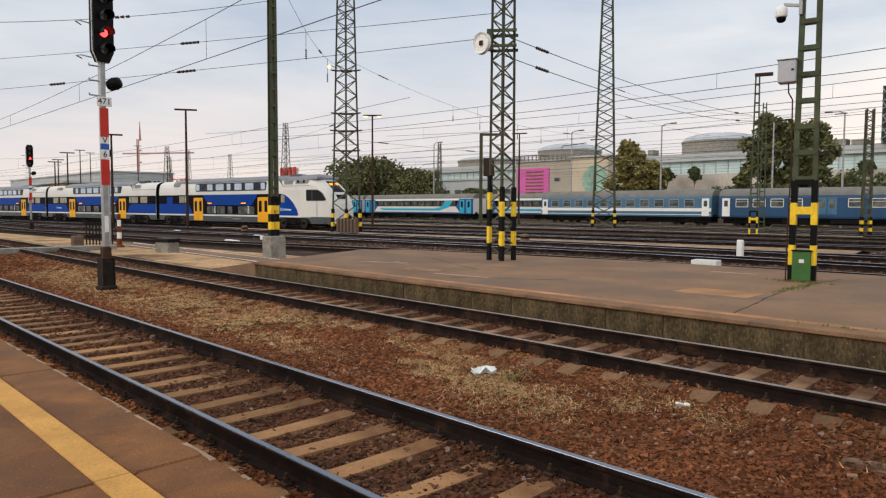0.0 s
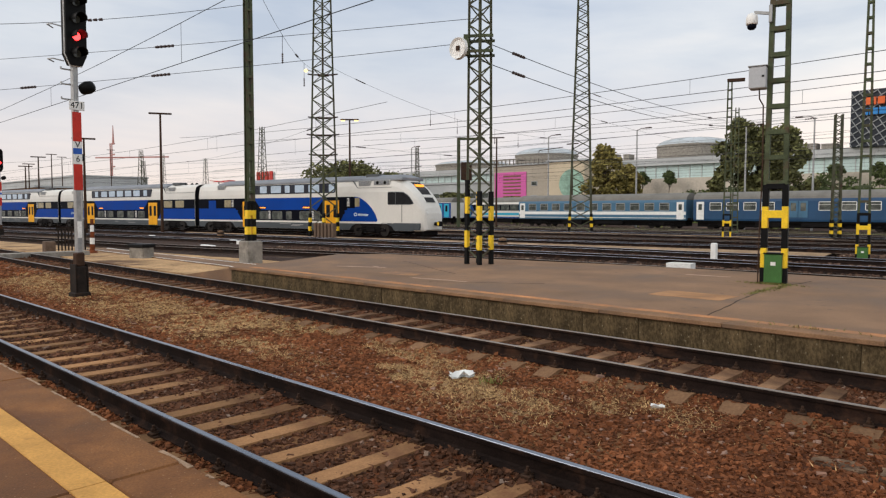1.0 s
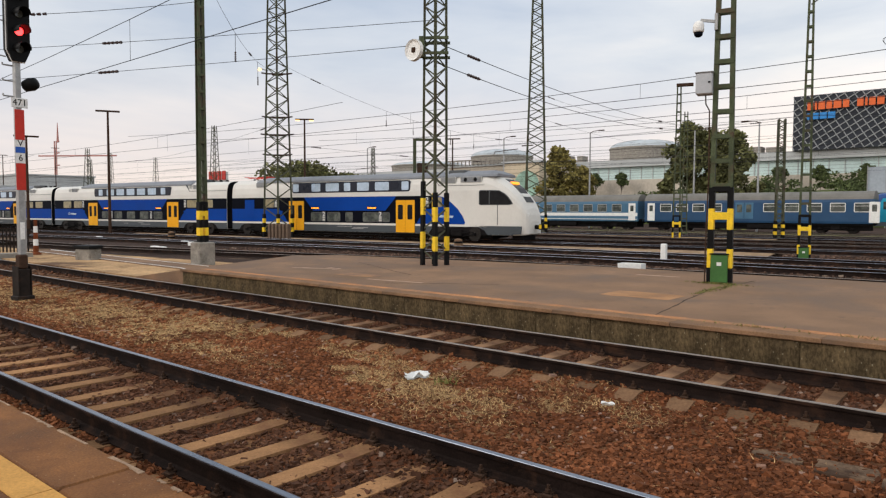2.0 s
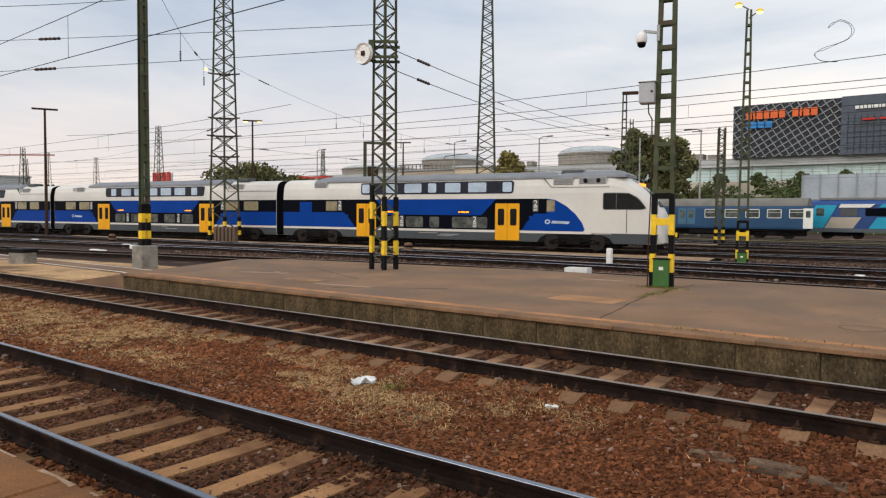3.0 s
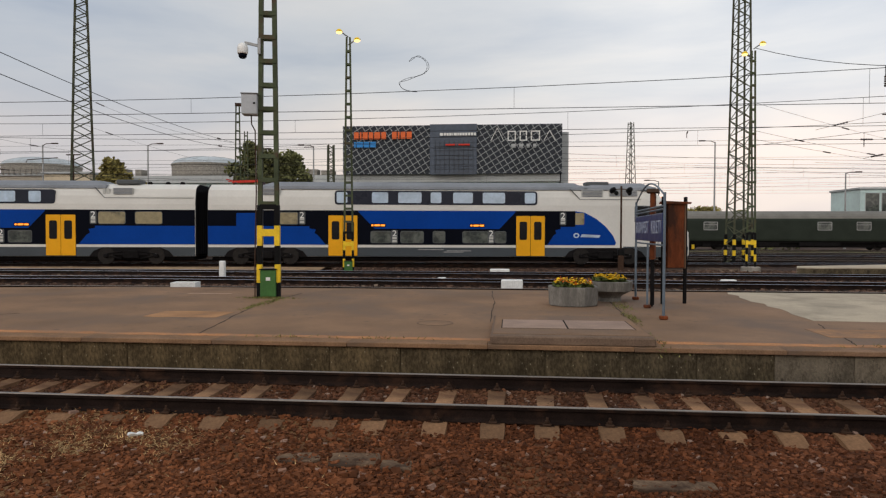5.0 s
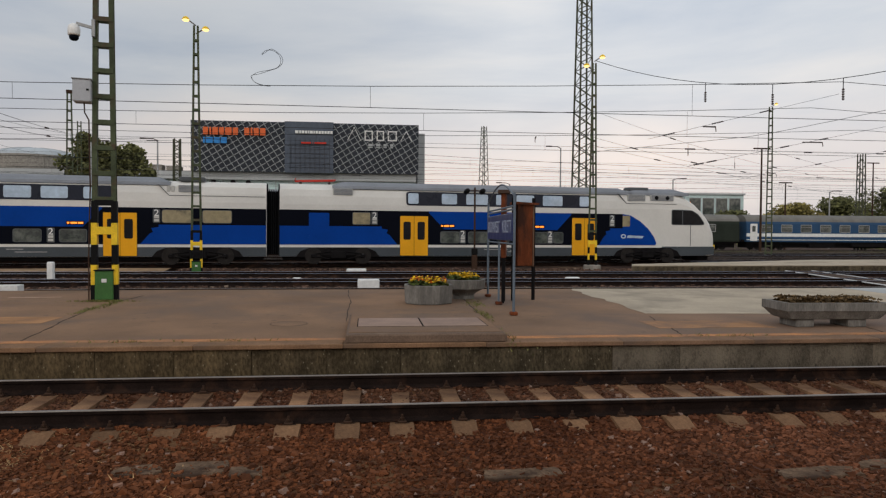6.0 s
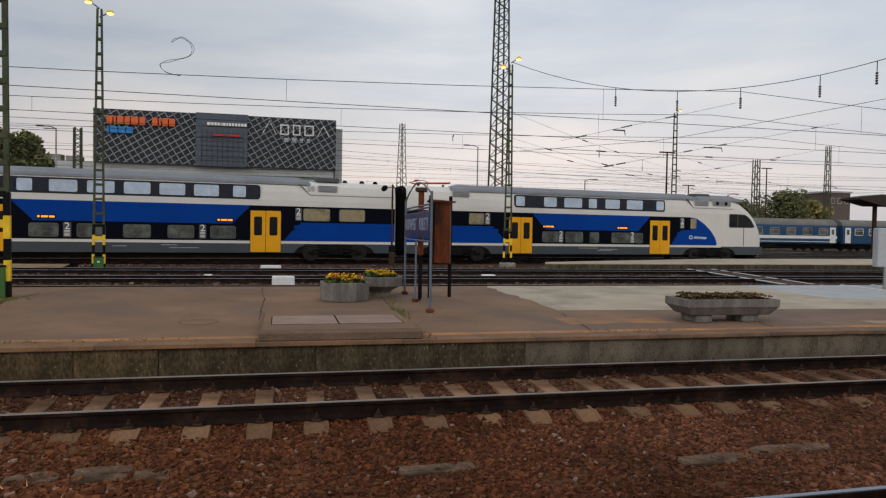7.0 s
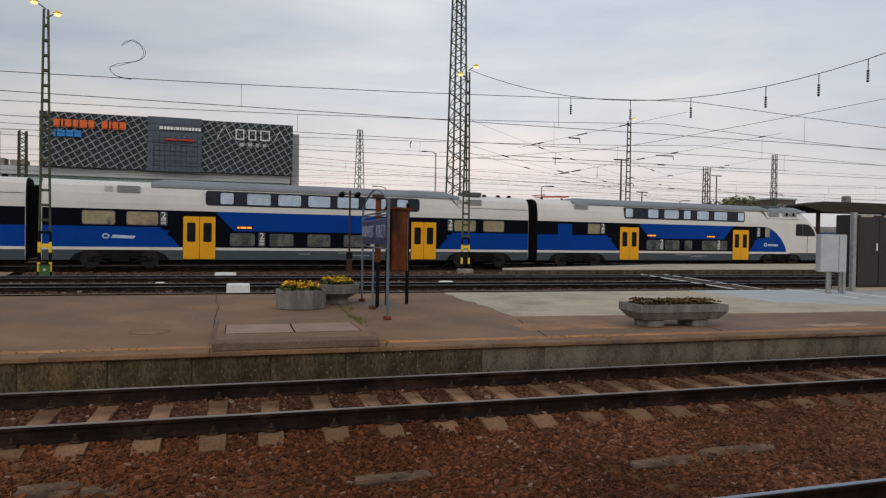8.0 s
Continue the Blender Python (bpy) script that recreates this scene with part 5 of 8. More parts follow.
M_LEAF = mat("planter leaves", (0.085, 0.11, 0.03), 0.7, var=0.3, scale=6, fine=40, random_piece=0.5, bump=0)
M_BLOOM_Y = mat("yellow blossom", (0.70, 0.42, 0.02), 0.7, var=0.2, scale=9, fine=40, random_piece=0.3, bump=0)
M_BLOOM_O = mat("orange blossom", (0.65, 0.13, 0.02), 0.7, var=0.2, scale=9, fine=40, random_piece=0.3, bump=0)
M_LEAF_DARK = mat("dark bedding leaves", (0.125, 0.08, 0.036), 0.75, var=0.35, scale=6, fine=40, random_piece=0.5, bump=0)
M_SOIL = mat("soil", (0.04, 0.028, 0.018), 0.95, var=0.3, scale=8, fine=50, bump=0.4)
M_EXPOSED = mat("exposed aggregate concrete", (0.185, 0.172, 0.152), 0.93, var=0.35, scale=4, fine=55, grain=0.4, bump=0.6, depth=0.01, other=(0.13, 0.12, 0.105), cover=(0.5, 0.66), streak=6.0)


def tub(name, label, m, r_bottom, r_top, h, sides=8):
    t = thing(name, label, "planter", "planters", m=m)
    ring = lambda r, z: [(r * math.cos(2 * math.pi * (k + 0.5) / sides), r * math.sin(2 * math.pi * (k + 0.5) / sides), z) for k in range(sides)]
    s = Shape().loft([ring(r_bottom * 0.96, 0), ring(r_bottom, 0.02), ring(r_top, h - 0.02), ring(r_top * 0.985, h), ring(r_top * 0.86, h), ring(r_top * 0.84, h - 0.09)])
    part("tub", s, M_EXPOSED, t, "grey concrete tub")
    part("soil", Shape().loft([ring(r_top * 0.82, h - 0.10), ring(r_top * 0.84, h - 0.06)]), M_SOIL, t)
    return t


tub("planter", "octagonal ribbed concrete planter on the platform", pose(1.76, 15.25, TOP), 0.54, 0.56, 0.41)
flowers("bedding_flowers", "yellow and orange blossoms among green leaves in the planter", pose(1.76, 15.25, TOP), 0.40, 0.40, 0.38, ((M_BLOOM_Y, 0.24), (M_BLOOM_O, 0.10)), 700, 0.17)
bowl = thing("planter", "flared concrete bowl planter on a narrow foot", "planter", "planters", m=pose(2.68, 16.25, TOP))
part("bowl", Shape().lathe([(0.27, 0.0), (0.25, 0.08), (0.30, 0.14), (0.51, 0.25), (0.53, 0.45), (0.51, 0.46), (0.46, 0.46), (0.45, 0.38)], 12), M_EXPOSED, bowl, "grey concrete bowl")
part("soil", Shape().lathe([(0.44, 0.37), (0.45, 0.41)], 12), M_SOIL, bowl)
flowers("bedding_flowers", "yellow blossoms in the flared planter", pose(2.68, 16.25, TOP), 0.34, 0.34, 0.42, ((M_BLOOM_Y, 0.36),), 600, 0.18)


def trough():
    t = thing("trough_planter", "long grey concrete trough planter on two blocks", "planter", "planters", m=pose(8.24, 11.2, TOP, 0, 0, -2))
    hx, hy = 0.90, 0.40
    ring = lambda x, y, z: [(-x, -y, z), (x, -y, z), (x, y, z), (-x, y, z)]
    s = Shape().loft([ring(hx - 0.16, hy - 0.16, 0.13), ring(hx - 0.13, hy - 0.10, 0.145), ring(hx - 0.02, hy - 0.02, 0.27), ring(hx, hy, 0.285), ring(hx, hy, 0.42), ring(hx - 0.07, hy - 0.07, 0.42), ring(hx - 0.09, hy - 0.09, 0.36)])
    part("trough", s, M_EXPOSED, t, "weathered concrete trough")
    part("soil", Shape().box(-hx + 0.08, hx - 0.08, -hy + 0.08, hy - 0.08, 0.33, 0.37), M_SOIL, t)
    for x in (-0.50, 0.42):
        part("block", Shape().box(x - 0.16, x + 0.16, -0.26, 0.26, -0.001, 0.135, 0.015), M_EXPOSED, t, "concrete support block")


trough()
flowers("bedding_plants", "sparse dark green bedding plants in the trough", pose(8.27, 11.2, TOP, 0, 0, -2), 0.82, 0.28, 0.38, ((M_LEAF_DARK, 1.2),), 520, 0.07, M_LEAF_DARK)


# ---- station sign and rusty case ----
M_PIPE = mat("blue-grey pipe paint", (0.12, 0.15, 0.18), 0.5, 0.2, var=0.2, scale=5, fine=40, bump=0.05)
M_SIGNTEXT = mat("faded sign lettering", (0.33, 0.36, 0.44), 0.6, var=0.3, scale=6, fine=40, bump=0)
M_BOARD = mat("dark blue sign enamel", (0.015, 0.025, 0.10), 0.35, var=0.15, scale=2, fine=30, bump=0.02)
M_RUST = mat("rusted sheet", (0.17, 0.048, 0.018), 0.8, 0.2, var=0.35, scale=2.2, fine=25, grain=0.3, bump=0.3, other=(0.05, 0.022, 0.014), cover=(0.48, 0.62), streak=4.0)


def station_sign():
    a, b = Vector((3.17, 12.9, TOP)), Vector((3.33, 16.6, TOP))
    sg = thing("station_sign", "dark blue station name board between pipe posts", "sign", m=pose(a.x, a.y, TOP))
    d = b - a
    ang = math.degrees(math.atan2(d.y, d.x))
    n = d.length
    for u, h, r in ((0.0, 2.30, 0.026), (1.0, 2.28, 0.026), (0.52, 1.34, 0.022)):
        p = d * u
        part("post", Shape().rod((p.x, p.y, 0), (p.x, p.y, h), r, 8), M_PIPE, sg, "blue-grey pipe post")
        part("post_foot", Shape().box(p.x - 0.07, p.x + 0.07, p.y - 0.07, p.y + 0.07, 0, 0.07, 0.015), M_RUST, sg, "rusty foot")
    t = Matrix.Translation((0, 0, 0)) @ pose(0, 0, 0, 0, 0, ang)
    board = part("name_board", Shape().box(0.06, n - 0.1, -0.03, 0.03, 1.40, 1.93, 0.01), M_BOARD, sg, "dark blue name board")
    board.matrix_basis = t
    for word, at in (("BUDAPEST", -0.72), ("KELETI", 1.08)):
        lettering(word, 0.36, M_SIGNTEXT, board, pose(n / 2 - at, 0.032, 1.665, 90, 0, 180), "lettering", "pale outlined letters", 0.003, 1.05)
        lettering(word, 0.36, M_SIGNTEXT, board, pose(n / 2 + at, -0.032, 1.665, 90, 0, 0), "lettering", "pale outlined letters", 0.003, 1.05)
    for z in (2.0, 1.34, 2.06):
        part("rail_bar", Shape().rod((0, 0, z), (d.x, d.y, z), 0.018, 6), M_PIPE, sg)
    arcp = [(d.x * u, d.y * u, 2.25 + 0.32 * math.sin(math.pi * min(1.0, (1 - u) * 1.0))) for u in [1 - i / 14 for i in range(15)]]
    part("gooseneck", Shape().wire(arcp, 0.018, 6), M_PIPE, sg, "bent pipe lamp arm")


def rusty_case():
    c = thing("display_case", "rusty sheet metal display case on two dark posts", "display case", m=pose(4.0, 15.75, TOP, 0, 0, 18))
    for x in (-0.27, 0.27):
        part("post", Shape().box(x - 0.032, x + 0.032, -0.032, 0.032, 0, 2.36, 0.006), M_UNDER, c, "dark steel post")
    part("case", Shape().box(-0.21, 0.19, -0.10, 0.10, 0.80, 2.22, 0.01), M_RUST, c, "rusted sheet body")
    part("rim", Shape().box(0.192, 0.22, -0.12, 0.12, 0.78, 2.25, 0.01), M_KERB, c)
    part("hood", Shape().plate([(-0.30, 2.2), (0.30, 2.2), (0.33, 2.24), (-0.27, 2.26)], -0.16, 0.14), M_RUST, c, "small rusted roof")
    c2 = thing("display_case", "rusty narrow case behind the station sign", "display case", m=pose(3.45, 15.3, TOP, 0, 0, 75))
    part("case", Shape().box(-0.24, 0.24, -0.05, 0.05, 1.0, 2.42, 0.01), M_RUST, c2)
    part("hood", Shape().plate([(-0.3, 2.42), (0.3, 2.42), (0.2, 2.5), (-0.2, 2.5)], -0.12, 0.12), M_IRON, c2, "dark little roof")
    for x in (-0.2, 0.2):
        part("post", Shape().box(x - 0.03, x + 0.03, -0.03, 0.03, 0, 1.02, 0.006), M_UNDER, c2, "dark steel post")


station_sign()
rusty_case()


# ---- small trackside things ----
M_BOOT = mat("rusty boot", (0.13, 0.088, 0.062), 0.85, var=0.3, scale=4, fine=30, bump=0.2)


def white_box(name, label, m, w, d, h, material=None, hollow=False):
    b = thing(name, label, "marker", m=m)
    s = Shape()
    if hollow:
        s.box(-w / 2, w / 2, -d / 2, -d / 2 + 0.05, 0, h).box(-w / 2, w / 2, d / 2 - 0.05, d / 2, 0, h)
        s.box(-w / 2, -w / 2 + 0.05, -d / 2 + 0.05, d / 2 - 0.05, 0, h).box(w / 2 - 0.05, w / 2, -d / 2 + 0.05, d / 2 - 0.05, 0, h)
        s.box(-w / 2 + 0.05, w / 2 - 0.05, -d / 2 + 0.05, d / 2 - 0.05, 0, h * 0.4)
    else:
        s.box(-w / 2, w / 2, -d / 2, d / 2, 0, h, 0.03)
    part("body", s, material or M_WHITE, b)
    return b


white_box("white_kerb", "low white concrete frame behind the platform", pose(-9.2, 19.75, -0.25, 0, 0, 8), 0.72, 0.5, 0.55, hollow=True)
white_box("marker_block", "whitewashed concrete block beside the rails", pose(0.47, 23.9, -0.3), 0.74, 0.4, 0.47)
white_box("marker_block", "whitewashed low block between the tracks", pose(-0.10, 33.9, -0.3), 0.95, 0.5, 0.30)
white_box("marker_post", "short white marker post between the tracks", pose(-11.8, 28.4, -0.3), 0.24, 0.2, 0.85)
white_box("marker_stone", "small white marker stone in the ballast", pose(-2.48, 29.3, -0.27), 0.36, 0.25, 0.14)
for x, y in ((-35.3, 17.8), (-34.4, 17.7), (-40.2, 22.2), (-38.6, 21.8), (8.66, 27.2), (-52.0, 22.0)):
    white_box("marker_stone", "small white marker stone in the ballast", pose(x, y, -0.28), 0.55, 0.3, 0.3)
white_box("cable_box", "grey concrete cable box with a dark lid", pose(-29.7, 12.1, -0.3, 0, 0, 20), 0.82, 0.6, 0.58, M_CONC)
white_box("box_lid", "dark lid lying on the concrete cable box", pose(-29.7, 12.1, 0.28, 0, 0, 20), 0.92, 0.7, 0.15, M_BLACKP)
white_box("cable_box", "small rusty brown box beside the crossing", pose(-36.2, 10.4, -0.3), 0.52, 0.45, 0.68, M_BOOT)
rack = thing("bar_rack", "dark rack of upright iron bars beside the signal", "rack", m=pose(-37.8, 11.9, -0.3, 0, 0, 70))
for i in range(9):
    part("bar", Shape().box(-0.62 + 0.15 * i, -0.55 + 0.15 * i, -0.04, 0.04, 0.0, 1.28, 0.008), M_FOOT, rack)
for z in (0.5, 1.15):
    part("cross_bar", Shape().box(-0.68, 0.70, 0.041, 0.075, z, z + 0.12, 0.006), M_FOOT, rack)


def striped_post(m, h, r):
    p = thing("striped_post", "short red and white striped post with a dark foot", "post", m=m)
    for i in range(5):
        part("band", Shape().rod((0, 0, 0.25 + h * i / 5), (0, 0, 0.25 + h * (i + 1) / 5 - 0.004), r * (1 - 0.08 * i), 8), (M_RUST, M_WHITE)[i % 2], p)
    part("foot", Shape().lathe([(r * 2.6, 0), (r * 1.8, 0.2), (r * 1.1, 0.26)], 8), M_RUST, p)


striped_post(pose(-34.9, 11.9, -0.3), 1.5, 0.12)


def switch_weight(m):
    w = thing("point_lever", "low striped point lever weight in the ballast", "lever", m=m)
    s = Shape().lathe([(0.24, 0.0), (0.26, 0.3), (0.22, 0.62), (0.08, 0.68)], 10)
    part("weight", s, M_KERB, w)
    for i in range(2):
        part("stripe", Shape().lathe([(0.268, 0.16 + 0.26 * i), (0.27, 0.26 + 0.26 * i)], 10), M_BLACKP, w)


for x, y in ((-49.0, 26.0), (-27.2, 31.0), (-24.6, 30.2)):
    switch_weight(pose(x, y, -0.3))
M_SLAB = mat("worn buried slab", (0.17, 0.108, 0.066), 0.95, var=0.35, scale=4, fine=40, grain=0.35, bump=0.5, other=(0.055, 0.032, 0.02), cover=(0.42, 0.6))
# worn slabs and litter lying in the ballast
for x, y, w, d, a in ((-0.98, 6.24, 0.50, 0.36, 10), (-1.5, 6.22, 0.40, 0.24, 8), (-0.58, 6.12, 0.30, 0.26, 2), (1.75, 5.86, 0.72, 0.24, 3), (4.3, 5.66, 0.85, 0.26, 5), (5.2, 5.8, 0.95, 0.24, 5)):
    sl = thing("stone_slab", "worn concrete slab sunk in the ballast", "slab", m=pose(x, y, -0.262, 1.0, 0.6, a))
    _e = random.Random(int(x * 100))
    ring = [(w / 2 * math.copysign(abs(math.cos(k * math.pi / 9)) ** 0.45, math.cos(k * math.pi / 9)) * _e.uniform(0.86, 1.05), d / 2 * math.copysign(abs(math.sin(k * math.pi / 9)) ** 0.45, math.sin(k * math.pi / 9)) * _e.uniform(0.8, 1.1)) for k in range(18)]
    part("slab", Shape().loft([[(p, q, -0.06) for p, q in ring], [(p, q, 0.008 + _e.uniform(-0.006, 0.006)) for p, q in ring], [(p * 0.98, q * 0.95, 0.022 + _e.uniform(-0.007, 0.005)) for p, q in ring]]), M_SLAB, sl)


def litter(m, size, label, seed):
    r = random.Random(seed)
    s = Shape()
    n = 5
    pts = [[(size * (i / (n - 1) - 0.5), size * 0.55 * (j / (n - 1) - 0.5), 0.012 + size * 0.28 * r.random()) for j in range(n)] for i in range(n)]
    s.loft([*pts], caps=False, closed=False)
    s.loft([[(x, y, z * 0.3) for x, y, z in row] for row in pts], caps=False, closed=False)
    l = thing("litter", label, "litter", m=m)
    part("sheet", s, M_WHITE, l)


litter(pose(-5.72, 6.24, -0.245, 0, 0, 60), 0.30, "crumpled white paper lying in dry grass", 3)
litter(pose(-3.31, 6.65, -0.245, 0, 0, 20), 0.14, "crumpled white paper lying on the ballast", 5)
weed = Shape()
_r = random.Random(9)
for _ in range(28):
    x, y = -5.25 + _r.gauss(0, 0.09), 6.25 + _r.gauss(0, 0.06)
    a, h = _r.uniform(0, 6.28), _r.uniform(0.03, 0.09)
    weed.add([(x - 0.012, y, -0.24), (x + 0.012, y, -0.24), (x + 0.05 * math.cos(a), y + 0.05 * math.sin(a), -0.24 + h)], [(0, 1, 2)])
stuff("weed", weed, M_WEED, "small green weed in the dry grass", "weed")


# ---- second platform, cabinet and shelter ----
s = Shape().slab([(13.4, 32.9), (80, 35.9), (80, 44.3), (45, 43.0), (28, 40.5), (14.0, 34.4)], -0.4, 0.22)
structure("middle_platform", s, M_PAVED, "low grey concrete platform beside the passing train", "platform")
wl = tagged(new("middle_platform_wall"), "dark concrete front of the low platform", "wall", kind="structure")
for i in range(28):
    ob = part("wall_block", Shape().box(0.01, 2.37, -0.06, 0.02, -0.4, 0.18, 0.012), M_WALL, wl)
    ob.matrix_basis = pose(13.4 + 2.38 * i, 32.9 + 2.38 * i * 0.045, 0, 0, 0, math.degrees(math.atan(0.045)))
cb = thing("white_cabinet", "white steel cabinet on four legs on the platform", "cabinet", m=pose(18.27, 17.35, TOP, 0, 0, -22))
part("case", Shape().box(-0.38, 0.40, -0.18, 0.18, 0.68, 1.85, 0.02), M_CASE, cb)
part("door_seam", Shape().box(0.16, 0.17, -0.186, -0.178, 0.72, 1.81), M_TRAINGREY, cb)
for x, y in ((-0.14, -0.13), (0.35, -0.13), (0.04, 0.13), (0.35, 0.13)):
    part("leg", Shape().box(x - 0.04, x + 0.04, y - 0.04, y + 0.04, 0, 0.71, 0.006), M_STEEL, cb)
sh = thing("equipment_shelter", "dark brown steel shelter with tall double doors", "shelter", m=pose(19.95, 18.02, TOP))
M_SHELTER = mat("brown shelter steel", (0.030, 0.025, 0.022), 0.45, 0.0, var=0.2, scale=1.2, fine=30, bump=0.03)
part("body", Shape().box(0.0, 5.0, 0.0, 0.78, 0.12, 2.54, 0.02), M_SHELTER, sh)
part("plinth", Shape().box(-0.05, 5.1, -0.06, 0.82, 0.0, 0.125, 0.01), M_PAVED, sh)
part("frame_post", Shape().box(-0.14, -0.002, -0.08, 0.08, 0.0, 2.60, 0.01), M_STEEL, sh)
for i in range(4):
    dr = part("door", Shape().box(0.1 + 0.9 * i, 0.97 + 0.9 * i, -0.035, 0.0, 0.2, 2.44, 0.008), M_SHELTER, sh, "brown steel door")
    part("handle", Shape().box(0.86 + 0.9 * i, 0.90 + 0.9 * i, -0.075, -0.035, 1.35, 1.6, 0.006), M_WHITE, dr)
for i in range(4):
    part("lamp_strip", Shape().box(0.2 + 1.0 * i, 0.7 + 1.0 * i, -0.05, -0.001, 2.46, 2.52), M_PAVED, sh)
# slim yard signal with two small lamps
ys = thing("yard_signal", "thin dark post with two small black signal lamps", "signal", m=pose(6.12, 36.6, -0.3))
part("post", Shape().rod((0, 0, 0), (0, 0, 4.5), 0.05, 6).box(-0.14, 0.14, -0.14, 0.14, 0, 0.9, 0.03), M_IRON, ys)
for k in (-0.42, 0.42):
    lamp = part("lamp", Shape().lathe([(0.03, -0.22), (0.13, -0.18), (0.15, 0.0), (0.11, 0.14), (0.03, 0.18)], 10), M_BLACKP, ys, "small black signal lamp")
    lamp.matrix_basis = pose(k, 0, 4.3, 70, 0, 20)
    part("bracket", Shape().rod((0, 0, 4.35), (k, 0, 4.3), 0.025, 5), M_IRON, ys)
part("low_box", Shape().box(-0.16, 0.16, -0.12, 0.12, 0.9, 1.25, 0.03), M_BLACKP, ys)
# crossing path with white edges
s = Shape().slab([(14.2, 18.84), (13.95, 14.8), (16.4, 13.9), (30.5, 13.2), (30.5, 18.84)], TOP, TOP + 0.010)
structure("crossing_path", s, mat("light path", (0.40, 0.40, 0.385), 0.8, var=0.12, scale=1.5, fine=40, grain=0.12, bump=0.15), "light grey path to the level crossing", "path")
s = Shape()
for k in (0.0, 1.2):
    s.slab([(17.6 + k, 15.8), (17.7 + k, 15.8), (18.2 + k, 19.0), (18.1 + k, 19.0)], TOP, TOP + 0.014)
    s.slab([(18.3 + k, 19.2), (18.38 + k, 19.2), (21.6 + k * 1.2, 33.0), (21.5 + k * 1.2, 33.0)], -0.06, -0.028)
structure("crossing_edges", s, M_WHITE, "white painted edges of the level crossing", "line")
s = Shape().slab([(18.4, 19.2), (19.5, 19.2), (22.9, 33.0), (21.65, 33.0)], -0.3, -0.04)
structure("crossing_deck", s, M_YARDSLEEPER, "dark timber deck of the level crossing", "crossing")
s = Shape().slab([(-34.0, 4.5), (-33.2, 4.5), (-33.2, 11.2), (-34.0, 11.2)], -0.25, 0.012)
structure("foot_crossing", s, M_CONC, "grey foot crossing over the track", "crossing")
s = Shape()
s.slab([(-60, 10.0), (-18.4, 9.95), (-20.4, 15.4), (-26, 15.0), (-38, 13.6), (-60, 11.5)], -0.3, -0.17)
structure("sandy_ground", s, M_SAND, "sandy ground with dry grass beside the track", "ground")
s = Shape()
s.slab([(-38, 12.6), (-22.5, 12.2), (-18.6, 11.4), (-18.6, 12.9), (-22.4, 13.6), (-38, 13.5)], -0.3, -0.12)
structure("path", s, M_ASPHALT, "trodden path leading to the platform", "path")
s = Shape()
for a, b in ((0.10, 0.145), (1.15, 1.195)):
    s.slab([(-38, 12.5 + a), (-22.5, 12.1 + a), (-18.6, 11.3 + a), (-18.6, 11.3 + b), (-22.5, 12.1 + b), (-38, 12.5 + b)], -0.14, -0.115)
structure("path_edges", s, M_WHITE, "white painted edges of the path", "line")
s = Shape().loft([[(-20.9, 9.9, -0.4), (-20.9, 15.6, -0.4), (-20.9, 15.6, -0.17), (-20.9, 9.9, -0.17)], [(-17.85, 9.8, -0.4), (-17.85, 15.7, -0.4), (-17.85, 15.7, 0.22), (-17.85, 9.8, 0.22)]])
structure("platform_ramp", s, M_ASPHALT, "asphalt end of the platform", "ramp")

# masts at both ends of the line over the second track
for x in (-150.0, 60.0):
    br = thing("line_mast", "green steel mast with an arm that holds the overhead line", "mast", m=pose(x, 10.6, -0.3))
    part("post", Shape().box(-0.12, 0.12, -0.12, 0.12, 0, 8.2, 0.01), M_GREEN, br)
    part("arm", Shape().bar((0, 0, 7.12), (0, -2.6, 7.15), 0.07, 0.09).rod((0, -2.5, 7.1), (0, -2.5, 5.86), 0.04, 6), M_GREEN, br)
# unseen roof and posts behind the walk, added to shade the ground at +x
pr = Shape().slab([(3.0, -13.0), (90.0, -13.0), (90.0, 1.1), (3.0, 1.1)], 4.3, 4.6)
structure("platform_roof", pr, M_CONC, "unseen flat roof added to shade the ground", "roof")
for x in (6.0, 16.0, 26.0, 36.0):
    rp = thing("roof_post", "plain steel post under the added unseen roof", "post", m=pose(x, -4.0, NEAR_TOP))
    part("post", Shape().box(-0.12, 0.12, -0.12, 0.12, 0, 4.3 - NEAR_TOP, 0.01), M_GREEN, rp)


# ---- standing trains ----
M_COACHBLUE = mat("faded coach blue", (0.018, 0.062, 0.135), 0.5, var=0.15, scale=0.7, fine=12, grain=0.08, bump=0.02)
M_COACHLIGHT = mat("light coach blue", (0.055, 0.140, 0.225), 0.5, var=0.12, scale=0.7, fine=12, grain=0.08, bump=0.02)
M_COACHROOF = mat("dusty coach roof", (0.18, 0.170, 0.150), 0.8, var=0.2, scale=0.6, fine=12, grain=0.12, bump=0.05)
M_COACHGREEN = mat("dull green coach", (0.024, 0.030, 0.022), 0.6, var=0.2, scale=0.7, fine=12, grain=0.1, bump=0.03)
M_LOCOBLUE = mat("locomotive blue", (0.026, 0.115, 0.235), 0.5, var=0.15, scale=0.7, fine=12, grain=0.1, bump=0.03)
M_LOCOGREY = mat("locomotive grey", (0.10, 0.12, 0.135), 0.55, var=0.15, scale=0.7, fine=12, grain=0.1, bump=0.03)


